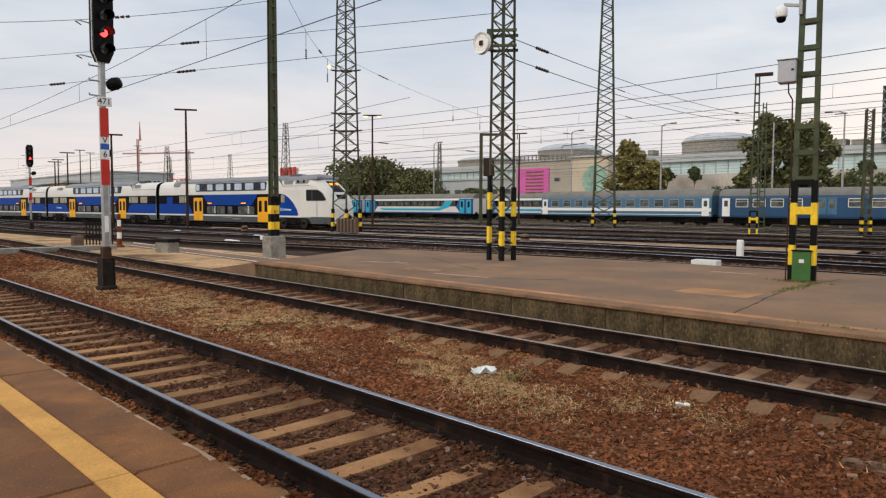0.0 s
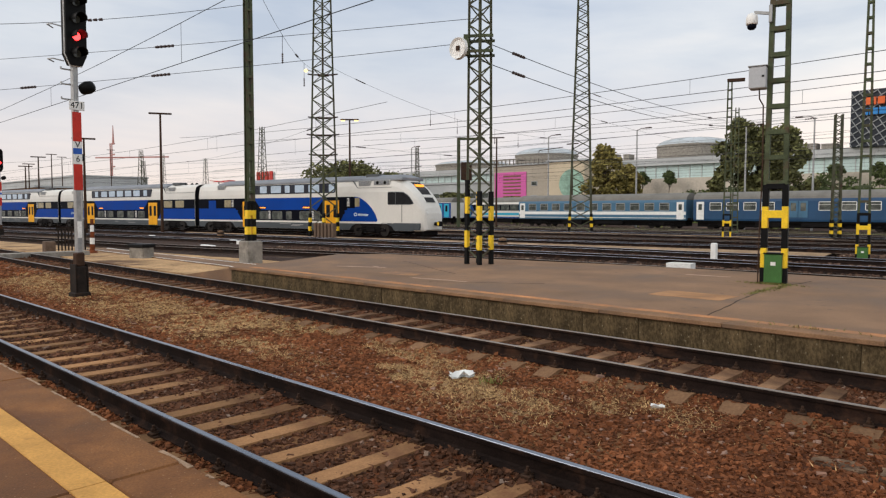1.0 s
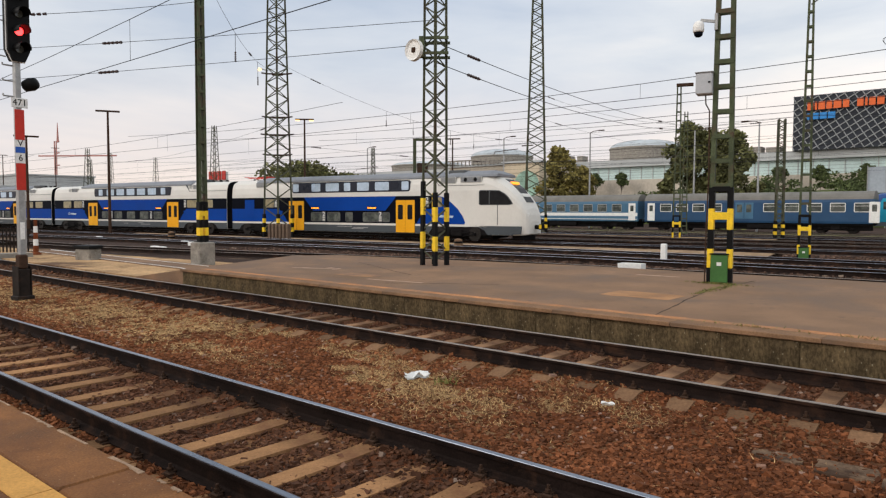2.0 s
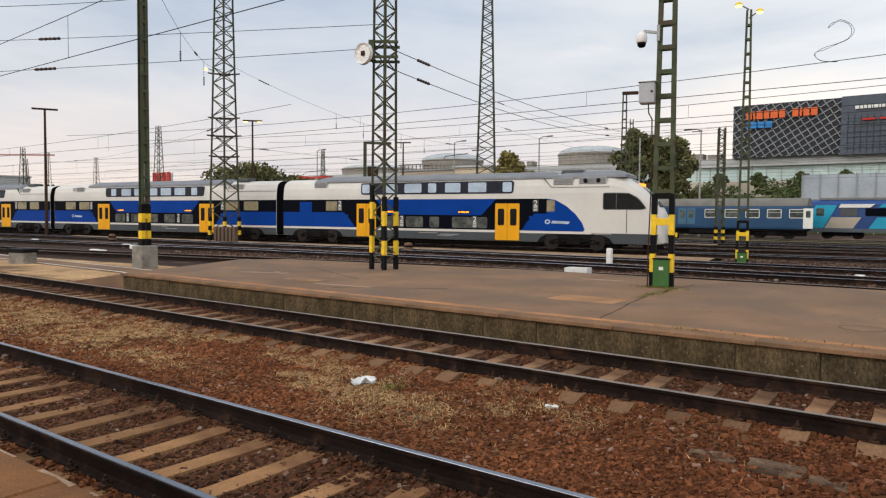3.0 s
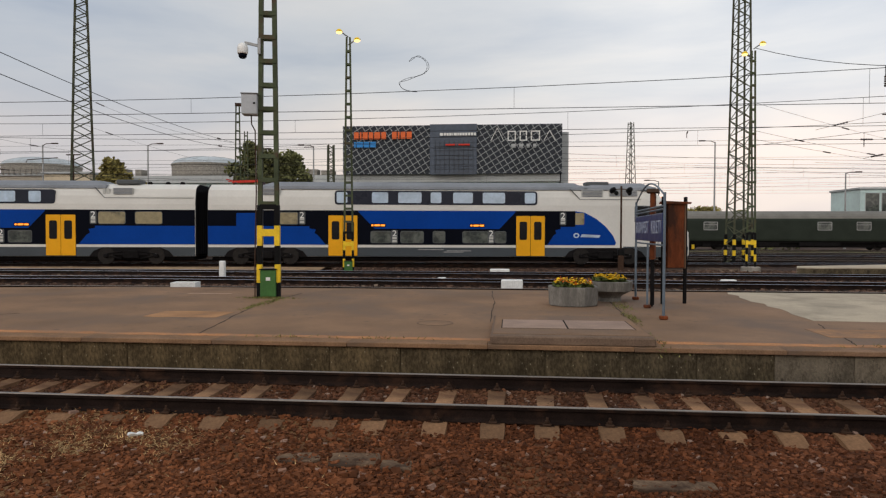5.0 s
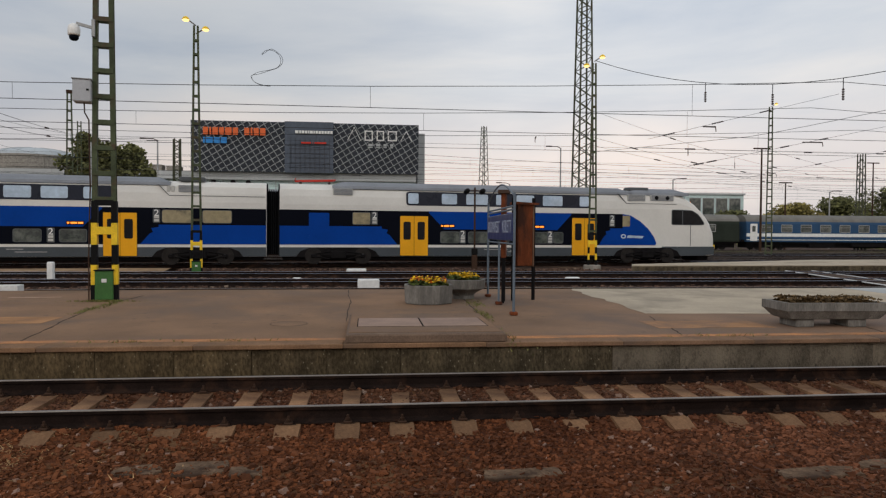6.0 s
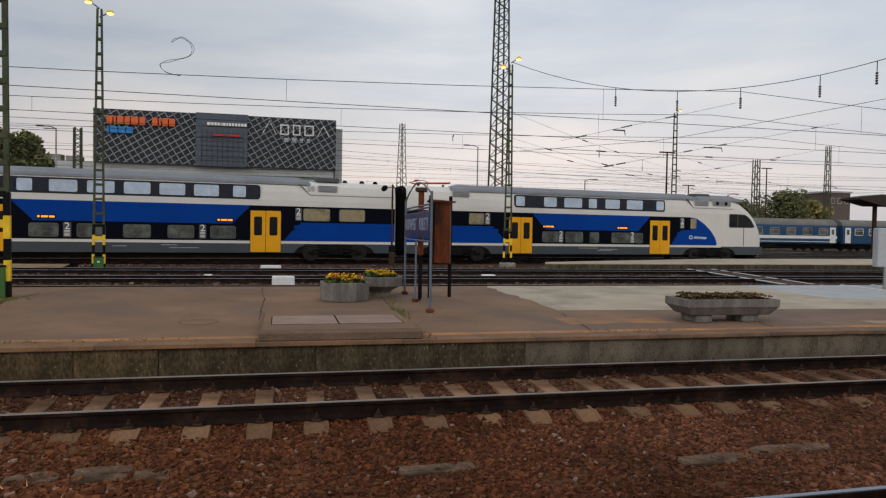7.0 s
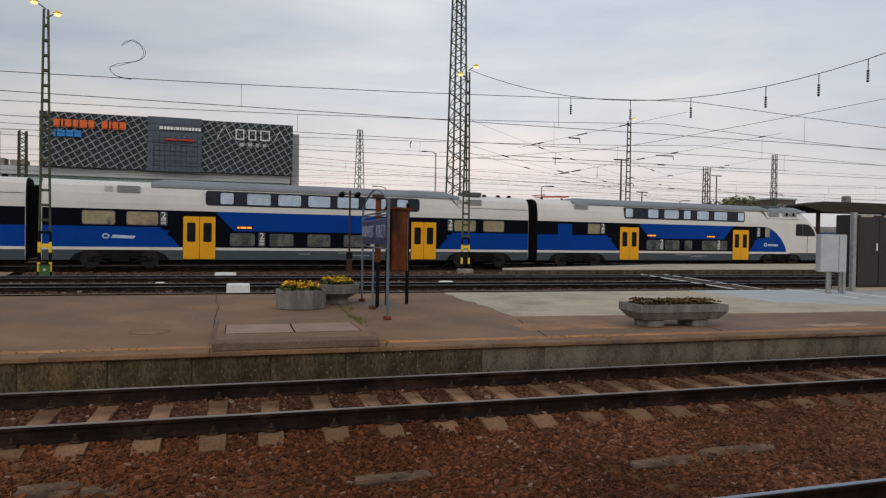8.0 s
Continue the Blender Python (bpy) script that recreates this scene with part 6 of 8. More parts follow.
def coach(label, x0, x1, y, body, roof, stripe=None, windows=(), doors=(), double=None, top=4.05, frame_mat=None, band=None, yellow_top=0.0):
    L = x1 - x0
    c = thing("railway_coach", label, "railway coach", "standing coaches", m=pose(x0, y, 0))
    w = 2.85
    half = [(0.05, 0.95), (0.0, 1.15), (0.0, 3.0), (0.05, 3.25)]
    ring = lambda x: [(x, a, z) for a, z in half] + [(x, w - a, z) for a, z in reversed(half)]
    part("body", Shape().loft([ring(0.12), ring(L - 0.12)]), body, c)
    arcp = [(0.05, 3.25), (0.14, 3.5), (0.35, 3.74), (0.7, 3.93), (1.1, top - 0.02), (w / 2, top)]
    rr = lambda x: [(x, a, z) for a, z in arcp] + [(x, w - a, z) for a, z in reversed(arcp[:-1])]
    part("roof", Shape().loft([rr(0.1), rr(L - 0.1)]), roof, c, "dusty grey roof", smooth=False)
    # the full-length lower box is added to darken the space beneath the coach
    part("underframe", Shape().box(0.3, L - 0.3, 0.2, w - 0.2, 0.75, 0.97).box(0.4, L - 0.4, 0.55, w - 0.55, 0.28, 0.76).box(L * 0.3, L * 0.42, 0.1, w - 0.1, 0.35, 0.8, 0.03).box(L * 0.5, L * 0.66, 0.1, w - 0.1, 0.4, 0.8, 0.03), M_UNDER, c, "dark underframe")
    for bx in (3.2, L - 3.2):
        if L > 12 or bx < 4:
            bogie(c, bx)
    if stripe:
        part("stripe", Shape().plate([(0.14, 1.55), (L - 0.14, 1.55), (L - 0.14, 1.92), (0.14, 1.92)], -0.008, 0.02), stripe, c, "pale stripe")
        part("low_stripe", Shape().plate([(0.14, 1.15), (L - 0.14, 1.15), (L - 0.14, 1.22), (0.14, 1.22)], -0.008, 0.02), stripe, c)
    if band:
        part("window_band", Shape().plate([(0.3, 2.05), (L - 0.3, 2.05), (L - 0.3, 2.95), (0.3, 2.95)], -0.006, 0.02), band, c, "dark window band")
    for x, ww in windows:
        win = part("window", Shape().plate(rounded(x - ww / 2 - 0.06, x + ww / 2 + 0.06, 2.04, 2.92, 0.1), -0.016, 0.03), frame_mat or M_STEEL, c, "window frame")
        part("pane", Shape().plate(rounded(x - ww / 2, x + ww / 2, 2.10, 2.60, 0.06), -0.022, 0.0), M_GLASS, win)
        part("top_pane", Shape().plate(rounded(x - ww / 2, x + ww / 2, 2.63, 2.86, 0.05), -0.022, 0.0), M_GLASS, win)
    for x in doors:
        d = part("door", Shape().plate(rounded(x - 0.42, x + 0.42, 1.05, 3.0, 0.05), -0.03, 0.03), M_WHITE, c, "white end door")
        part("door_pane", Shape().plate(rounded(x - 0.2, x + 0.2, 2.1, 2.75, 0.06), -0.036, 0.0), M_GLASS, d)
    if double:
        for k in (-0.46, 0.46):
            d = part("door", Shape().plate(rounded(double + k - 0.43, double + k + 0.43, 1.35, 3.0, 0.05), -0.03, 0.03), M_COACHLIGHT, c, "pale folding door")
            part("door_pane", Shape().plate(rounded(double + k - 0.25, double + k + 0.25, 2.0, 2.8, 0.06), -0.036, 0.0), M_GLASS, d)
    for bx in (0.0, L):
        part("buffer", Shape().rod((bx - 0.2, 0.5, 1.05), (bx + 0.2, 0.5, 1.05), 0.16, 8), M_UNDER, c)
    return c


FAR = 74.0
row = lambda a, b, n, w: [(a + (b - a) * i / (n - 1), w) for i in range(n)]
M_UNITBLUE = mat("unit dark blue", (0.018, 0.06, 0.20), 0.4, var=0.1, scale=1, fine=10, bump=0)
M_UNITTEAL = mat("unit turquoise door", (0.02, 0.34, 0.50), 0.4, var=0.08, scale=1, fine=10, bump=0)


def unit_car(label, x0, x1, y):
    """A modern multiple unit car: dark blue ends with turquoise doors, a dark window band over a slanted swoosh."""
    L = x1 - x0
    c = coach(label, x0, x1, y, M_TRAINWHITE, M_COACHROOF, None, row(4.6, L - 4.6, 11, 1.45), (), None, 4.0, M_TRAINBLACK, M_TRAINBLACK)
    plate = lambda name, pts, mt, d, text="": part(name, Shape().plate(pts, -d, 0.02), mt, c, text)
    for x, k in ((0.14, 1), (L - 0.14, -1)):
        plate("blue_end", [(x, 1.0), (x + k * 2.6, 1.0), (x + k * 3.6, 2.0), (x + k * 2.9, 3.2), (x, 3.2)], M_UNITBLUE, 0.020, "dark blue car end")
        for at in (0.9, 2.3):
            d = part("door", Shape().plate(rounded(x + k * at - 0.48, x + k * at + 0.48, 1.05, 3.05, 0.06), -0.036, 0.02), M_UNITTEAL, c, "turquoise door")
            part("door_pane", Shape().plate(rounded(x + k * at - 0.22, x + k * at + 0.22, 1.9, 2.8, 0.06), -0.042, 0.0), M_CABGLASS, d)
    plate("swoosh", [(L * 0.20, 1.40), (L * 0.72, 1.40), (L * 0.80, 1.9), (L * 0.83, 2.9), (L * 0.77, 2.9), (L * 0.74, 2.0), (L * 0.68, 1.72), (L * 0.16, 1.72)], M_UNITTEAL, 0.026, "turquoise swoosh under the windows")
    plate("skirt", [(0.2, 0.96), (L - 0.2, 0.96), (L - 0.2, 1.16), (0.2, 1.16)], M_UNITBLUE, 0.024)


unit_car("white and dark blue multiple unit car with turquoise doors", -123.2, -96.8, FAR)
unit_car("white and dark blue multiple unit car with turquoise doors", -96.4, -70.0, FAR)
unit_car("white multiple unit car standing behind the coaches", -73.0, -47.0, 78.3)
coach("light blue passenger coach with a white stripe", -57.6, -33.9, FAR, M_COACHLIGHT, M_COACHROOF, M_WHITE, row(2.4, 21.0, 11, 1.1), (0.75, 22.9))
coach("dark blue passenger coach with white doors", -33.3, -10.9, FAR, M_COACHBLUE, M_COACHROOF, None, row(2.6, 8.0, 4, 1.2) + row(13.4, 21.4, 5, 1.2), (0.9, 22.4), 10.9, frame_mat=M_WHITE)
coach("short blue and grey coach between the locomotive and the green coach", 12.3, 17.2, FAR + 0.2, M_COACHBLUE, M_COACHROOF, M_LOCOGREY, row(1.2, 3.8, 2, 1.0))
coach("dull dark green baggage coach", 17.6, 42.4, FAR, M_COACHGREEN, M_COACHROOF, None, [(3.5, 1.3), (14.8, 1.3), (18.6, 1.3), (21.4, 0.8)], ())
coach("blue passenger coach with a broad white stripe", 43.0, 69.2, FAR, M_COACHBLUE, M_COACHROOF, M_WHITE, row(2.6, 24.0, 10, 1.25), (1.0, 25.4), None, frame_mat=M_STEEL)
coach("dark blue passenger coach with white doors", 69.8, 95.0, FAR, M_COACHBLUE, M_COACHROOF, None, row(2.6, 22.0, 10, 1.2), (0.9, 24.2), frame_mat=M_WHITE)


M_CREAMPAINT = mat("cream paint", (0.46, 0.40, 0.31), 0.5, var=0.1, scale=1, fine=10, bump=0)


def old_loco():
    x0, L, y = -3.3, 15.6, 71.0
    c = thing("electric_locomotive", "old blue electric locomotive with grey skirt and yellow end", "locomotive", m=pose(x0, y, 0))
    w = 2.9
    prof = [(0.05, 0.95), (0.0, 1.2), (0.0, 3.35), (0.1, 3.55), (0.5, 3.85), (1.0, 3.95)]
    ring = lambda x, k: [(x, a + k, z) for a, z in prof] + [(x, w - a - k, z) for a, z in reversed(prof)]
    part("body", Shape().loft([ring(0.0, 0.35), ring(0.4, 0.05), ring(0.9, 0.0), ring(L - 0.9, 0.0), ring(L - 0.4, 0.05), ring(L, 0.35)]), M_LOCOBLUE, c, "faded blue body")
    part("roof_edge", Shape().plate([(0.6, 3.28), (L - 0.6, 3.28), (L - 0.6, 3.56), (0.6, 3.56)], -0.008, 0.2), M_LOCOGREY, c, "grey roof edge")
    part("corner_stripe", Shape().box(0.02, 0.34, 0.0, 0.3, 1.5, 2.4, 0.02), M_CREAMPAINT, c, "cream corner panel")
    part("skirt", Shape().plate([(0.6, 0.95), (L - 0.6, 0.95), (L - 0.6, 1.65), (0.6, 1.65)], -0.012, 0.02), M_LOCOGREY, c, "grey skirt")
    for x, ww in ((3.8, 2.1), (5.9, 1.6), (8.1, 1.8), (10.1, 1.7), (12.4, 1.9)):
        part("side_window", Shape().plate(rounded(x - ww / 2, x + ww / 2, 2.45, 3.1, 0.08), -0.012, 0.02), M_CABGLASS, c)
    for x in (1.1, L - 1.1):
        part("cab_window", Shape().plate(rounded(x - 0.4, x + 0.4, 2.45, 3.15, 0.08), -0.012, 0.02), M_CABGLASS, c)
        bogie(c, x + (2.3 if x < 5 else -2.3))
    part("end_panel", Shape().box(L - 0.05, L + 0.03, 0.4, w - 0.4, 1.2, 2.3, 0.02), M_YELLOWP, c, "yellow end panel")
    for i in range(5):
        part("roof_gear", Shape().box(1.5 + 2.3 * i, 2.9 + 2.3 * i, 0.7, w - 0.7, 3.9, 4.12 + 0.08 * (i % 2), 0.03), M_RUST if i % 2 else M_UNDER, c, "roof equipment")
    part("underframe", Shape().box(0.4, L - 0.4, 0.2, w - 0.2, 0.4, 0.97), M_UNDER, c)


def modern_loco():
    x0, L, y = -12.2, 18.0, 78.5
    c = thing("electric_locomotive", "modern dark blue electric locomotive with turquoise and cream slanted panels", "locomotive", m=pose(x0, y, 0))
    w = 2.95
    prof = [(0.03, 0.7), (0.0, 1.0), (0.02, 2.2), (0.15, 3.5), (0.35, 3.8), (0.8, 3.95)]
    ring = lambda x, k, h: [(x, a + k, 0.7 + (z - 0.7) * h) for a, z in prof] + [(x, w - a - k, 0.7 + (z - 0.7) * h) for a, z in reversed(prof)]
    part("body", Shape().loft([ring(0, 0.3, 0.6), ring(0.5, 0.1, 0.95), ring(1.2, 0, 1), ring(L - 1.2, 0, 1), ring(L, 0.3, 0.6)]), M_UNITBLUE, c, "dark blue body")
    slant = lambda name, pts, mt, d, text="": part(name, Shape().plate(pts, -d, 0.3), mt, c, text)
    slant("cab_panel", [(0.7, 1.1), (2.0, 1.1), (2.6, 2.2), (3.2, 3.4), (1.3, 3.4), (0.7, 2.3)], M_UNITTEAL, 0.010, "turquoise cab side")
    slant("pale_panel", [(2.1, 1.1), (4.6, 1.1), (5.3, 2.2), (2.7, 2.2)], M_CREAMPAINT, 0.012, "cream slanted panel")
    slant("pale_top", [(3.3, 3.15), (6.0, 3.15), (6.4, 3.5), (3.5, 3.5)], M_WHITE, 0.012, "white slanted panel")
    slant("turquoise_panel", [(5.9, 1.1), (9.4, 1.1), (9.8, 2.2), (6.6, 2.2)], M_UNITTEAL, 0.012, "turquoise slanted panel")
    slant("turquoise_top", [(6.7, 3.15), (11.0, 3.15), (11.2, 3.5), (7.0, 3.5)], M_UNITTEAL, 0.012)
    for x, ww, mt in ((1.7, 0.7, M_GLASS), (4.2, 1.5, M_FRAME), (6.7, 2.2, M_TRAINBLACK), (9.6, 2.2, M_TRAINBLACK), (13.0, 2.2, M_TRAINBLACK)):
        slant("side_window", rounded(x - ww / 2, x + ww / 2, 2.32, 3.08, 0.08), mt, 0.018)
    slant("skirt", [(0.8, 0.72), (L - 0.8, 0.72), (L - 0.8, 1.08), (0.8, 1.08)], M_LOCOGREY, 0.022, "grey skirt")
    part("roof", Shape().box(1.5, L - 1.5, 0.6, w - 0.6, 3.9, 4.15, 0.04), M_COACHROOF, c)
    for x in (3.6, L - 3.6):
        bogie(c, x)


old_loco()
modern_loco()

# ---- shopping centre and buildings behind the yard ----
# distance haze is mixed into the cladding's base colour
M_CLAD = mat("dark cladding lightened for haze", (0.042, 0.047, 0.057), 0.65, var=0.15, scale=0.15, fine=2.0, grain=0.1, bump=0.05)
M_CLADGLASS = mat("dark glass facade", (0.065, 0.080, 0.105), 0.2, var=0.2, scale=0.2, fine=2.0, grain=0.15, bump=0)
M_LATTICE = mat("pale lattice bars", (0.30, 0.31, 0.31), 0.5, 0.2, var=0.1, scale=0.3, fine=3, bump=0)
M_PALEGLASS = mat("pale green glass facade", (0.50, 0.62, 0.59), 0.35, var=0.15, scale=0.08, fine=0.8, grain=0.1, bump=0)
M_FACADE = mat("grey roof band", (0.42, 0.43, 0.42), 0.8, var=0.12, scale=0.1, fine=1.0, grain=0.08, bump=0.02)
M_DOME = mat("dull dome glass", (0.42, 0.45, 0.46), 0.4, var=0.15, scale=0.1, fine=1.0, grain=0.1, bump=0)
M_BEIGE = mat("beige render", (0.40, 0.35, 0.28), 0.9, var=0.1, scale=0.15, fine=2, grain=0.08, bump=0.05)
M_CREAM = mat("cream render", (0.55, 0.46, 0.33), 0.9, var=0.1, scale=0.15, fine=2, grain=0.08, bump=0.05)
M_PINK = mat("pink poster", (0.62, 0.13, 0.36), 0.6, var=0.08, scale=0.2, fine=1.5, grain=0.05, bump=0)
M_STONEWALL = mat("pale stone wall", (0.50, 0.44, 0.36), 0.9, var=0.15, scale=0.3, fine=2, grain=0.15, bump=0.1)
M_ORANGE = mat("orange letters", (0.70, 0.13, 0.03), 0.5, var=0.05, scale=1, fine=5, bump=0)
M_CYAN = mat("blue letters", (0.03, 0.22, 0.55), 0.5, var=0.05, scale=1, fine=5, bump=0)
M_MURAL = mat("green mural", (0.28, 0.42, 0.33), 0.8, var=0.3, scale=0.5, fine=2, bump=0)


def bars(parent, name, material, x, y, z, widths, h, gap, label):
    for w in widths:
        part(name, Shape().box(x, x + w, y - 0.25, y + 0.05, z, z + h), material, parent, label)
        x += w + gap


def mall():
    y = 160.0
    c = thing("shopping_centre", "dark clad shopping centre with pale diagonal lattice and lettering", "building", m=pose(0, 0, 0))
    x0, x1, xa, xb, z0, z1 = -39.0, 12.1, -18.3, -7.4, 15.3, 26.6
    part("upper_block", Shape().box(x0, x1, y, y + 40, z0, z1), M_CLAD, c, "dark cladding lightened for haze")
    part("return_wall", Shape().box(x1, x1 + 1.7, y + 3, y + 40, 9.0, z1 - 1.5), M_FACADE, c, "pale grey side wall")
    part("glass_bay", Shape().box(xa, xb, y - 0.7, y, z0 - 0.2, z1 + 0.1), M_CLADGLASS, c, "dark glass bay")
    for i in range(9):
        part("bay_mullion", Shape().box(xa + 1.2 + i * 1.1, xa + 1.3 + i * 1.1, y - 0.8, y - 0.7, z0, z1 - 3.6), M_CLAD, c)
    for i in range(6):
        part("bay_transom", Shape().box(xa + 1.0, xb - 1.0, y - 0.78, y - 0.7, z0 + 1.0 + i * 1.05, z0 + 1.12 + i * 1.05), M_CLAD, c)
    for a, b in ((x0, xa), (xb, x1)):
        step, k = 2.05, 0
        for slope in (0.62, -1.6):
            s = []
            x = a - 30
            while x < b + 30:
                # clip a line through (x, z0) of the given slope to the panel
                pts = []
                for zz in (z0, z1):
                    pts.append((x + (zz - z0) / slope, zz))
                (xa1, za1), (xb1, zb1) = sorted(pts)
                t0, t1 = max(0.0, (a - xa1) / (xb1 - xa1)), min(1.0, (b - xa1) / (xb1 - xa1))
                if t1 > t0:
                    p = (xa1 + (xb1 - xa1) * t0, y - 0.25, za1 + (zb1 - za1) * t0)
                    q = (xa1 + (xb1 - xa1) * t1, y - 0.25, za1 + (zb1 - za1) * t1)
                    part("lattice_bar", Shape().bar(p, q, 0.16, 0.15, up=(0, 1, 0)), M_LATTICE, c)
                x += 2.4 if slope > 0 else 1.6
    # plain shapes in place of the lettering
    bars(c, "letter_shape", M_ORANGE, -36.2, y - 0.5, 23.4, (1.1, 0.4, 1.2, 1.0, 1.4, 1.1), 1.65, 0.28, "orange letter shape")
    bars(c, "letter_shape", M_ORANGE, -27.2, y - 0.5, 23.4, (1.1, 0.4, 1.1, 1.2), 1.65, 0.28, "orange letter shape")
    bars(c, "letter_shape", M_CYAN, -36.2, y - 0.5, 21.5, (0.4, 1.5, 1.3, 1.3), 1.3, 0.22, "blue letter shape")
    bars(c, "letter_shape", M_WHITE, -15.9, y - 0.9, 24.0, (0.7, 0.5, 0.5, 0.5, 0.2, 0.7, 0.3, 0.5, 0.5, 0.5, 0.5, 0.5, 0.5), 0.62, 0.16, "white letter shape")
    bars(c, "letter_shape", M_RED, -14.6, y - 0.9, 21.7, (2.2, 0.1, 2.6), 0.38, 0.35, "red sign bar")
    # plain shapes in place of the name
    x = -4.2
    for i, (w, h) in enumerate(((3.0, 3.0), (1.9, 2.3), (1.7, 2.3), (2.1, 2.3), (2.6, 2.3))):
        zc = 22.7
        l = Shape()
        if i in (0, 4):
            l.bar((x, y - 0.6, zc), (x + w / 2, y - 0.6, zc + h), 0.12, 0.30, up=(0, 1, 0)).bar((x + w / 2, y - 0.6, zc + h), (x + w, y - 0.6, zc), 0.12, 0.30, up=(0, 1, 0))
        else:
            l.box(x, x + 0.28, y - 0.66, y - 0.54, zc, zc + h).box(x + w - 0.28, x + w, y - 0.66, y - 0.54, zc, zc + h)
            l.box(x + 0.28, x + w - 0.28, y - 0.66, y - 0.54, zc + h - 0.26, zc + h).box(x + 0.28, x + w - 0.28, y - 0.66, y - 0.54, zc, zc + 0.26)
        part("letter_shape", l, M_WHITE, c, "white outlined shape")
        x += w + 0.85
    bars(c, "letter_shape", M_FACADE, 0.5, y - 0.5, 21.1, (1.0, 0.9, 0.7, 0.7), 0.9, 0.8, "grey letter shape")
    # long lower storeys
    part("roof_band", Shape().box(-178, x1 - 0.4, y + 1, y + 45, 13.5, 15.3), M_FACADE, c, "grey roof band")
    part("glass_storey", Shape().box(-178, x1 - 0.6, y + 2, y + 44, 10.3, 13.5), M_PALEGLASS, c, "pale green glass storey")
    for i in range(64):
        xx = -177 + i * 2.95
        part("mullion", Shape().box(xx, xx + 0.14, y + 1.8, y + 2.0, 10.3, 13.5), M_FACADE, c)
    part("stone_base", Shape().box(-178, x1 - 0.6, y + 1.5, y + 44, -0.3, 10.3), M_STONEWALL, c, "pale stone base")
    for xx, r, z, top in ((-129, 9.8, 15.3, 22.0), (-80.8, 9.6, 15.3, 21.8), (-160, 13, 15.3, 19.4)):
        drum = (top - z) * 0.66
        part("drum", Shape().lathe([(r, 0), (r, drum - 0.5), (r * 1.02, drum - 0.45), (r * 1.02, drum)], 32, (xx, y + 20, z)), M_CONC, c, "grey drum under the dome")
        prof = [(r * 1.01, drum)] + [(r * math.cos(a * math.pi / 18), drum + (top - z - drum) * math.sin(a * math.pi / 18)) for a in range(1, 9)] + [(0.3, top - z)]
        dome = part("glass_dome", Shape().lathe(prof, 32, (xx, y + 20, z)), M_DOME, c, "shallow pale glass dome")
        for k in range(16):
            a0 = 2 * math.pi * k / 16
            rib = [Vector((xx + q * math.cos(a0), y + 20 + q * math.sin(a0), z + h + 0.06)) for q, h in prof]
            part("rib", Shape().wire(rib, 0.05, 4), M_FACADE, dome)
    for xx, z, w, h in ((-98, 15.3, 1.6, 2.2), (-94, 15.3, 1.6, 2.0), (-106, 15.3, 6, 1.2), (-62, 15.3, 7, 1.4), (-52, 15.3, 5, 1.8), (-46, 15.3, 3, 1.5)):
        part("roof_unit", Shape().box(xx, xx + w, y + 6, y + 9, z, z + h), M_CONC, c, "roof ventilation unit")


mall()


def plain_house(label, x0, x1, y, depth, z, material, wins=(), name="building"):
    c = thing(name, label, "building", m=pose(0, 0, 0))
    part("wall_block", Shape().box(x0, x1, y, y + depth, -0.3, z), material, c)
    part("roof", Shape().box(x0 - 0.3, x1 + 0.3, y - 0.3, y + depth + 0.3, z, z + 0.4), M_FACADE, c)
    for xx, zz, w, h in wins:
        win = part("window", Shape().box(xx, xx + w, y - 0.08, y + 0.1, zz, zz + h), M_FACADE, c)
        part("pane", Shape().box(xx + 0.12, xx + w - 0.12, y - 0.12, y + 0.0, zz + 0.12, zz + h - 0.12), M_GLASS, win)
    return c


M_DARKBRICK = mat("dark brown brick", (0.13, 0.10, 0.085), 0.9, var=0.15, scale=0.3, fine=3, grain=0.2, bump=0.1)
h = plain_house("beige flat-roofed building with a pink poster wall", -100.5, -85.2, 120, 18, 12.0, M_BEIGE, [(-90.0 + 0.1, 7.5, 1.6, 1.0), (-90.0, 4.5, 1.6, 1.0), (-93.0, 3.5, 0.9, 4.0)])
part("poster", Shape().box(-100.0, -91.2, 119.8, 119.99, 3.5, 10.6), M_PINK, h, "large pink poster")
for i in range(7):
    part("poster_bar", Shape().box(-97.5, -92.6, 119.74, 119.8, 9.6 - 0.75 * i, 9.9 - 0.75 * i), M_KERB, h)
for i in range(14):
    part("roof_post", Shape().box(-100 + i * 1.1, -99.8 + i * 1.1, 119.4, 119.6, 12.2, 13.2), M_CONC, h)
part("roof_rail", Shape().box(-100.5, -85.2, 119.4, 119.6, 13.2, 13.5), M_CONC, h)
h = plain_house("cream building with a round green mural", -85.0, -76.0, 119, 18, 12.2, M_CREAM)
part("mural", Shape().plate([(-79.0 + 3.0 * math.cos(k * math.pi / 12), 7.6 + 3.0 * math.sin(k * math.pi / 12)) for k in range(24)], 118.9, 118.99), M_MURAL, h, "round green mural")
plain_house("grey low industrial hall with a flat roof", -136, -101, 122, 20, 8.6, M_FACADE, [(-130 + 4 * i, 5.0, 2.4, 1.4) for i in range(7)])
plain_house("long brick freight building far along the yard", -205, -168, 46, 14, 7.0, M_KERB, [(-203 + 3 * i, 3.0, 1.4, 2.0) for i in range(11)])
plain_house("low grey hall far along the yard", -330, -215, 70, 20, 12.0, M_FACADE, [])
h = plain_house("glass office block behind the yard", 77, 92, 160, 14, 11.4, M_PALEGLASS, [(78 + 3.4 * i, 6.0, 3.0, 4.6) for i in range(4)])
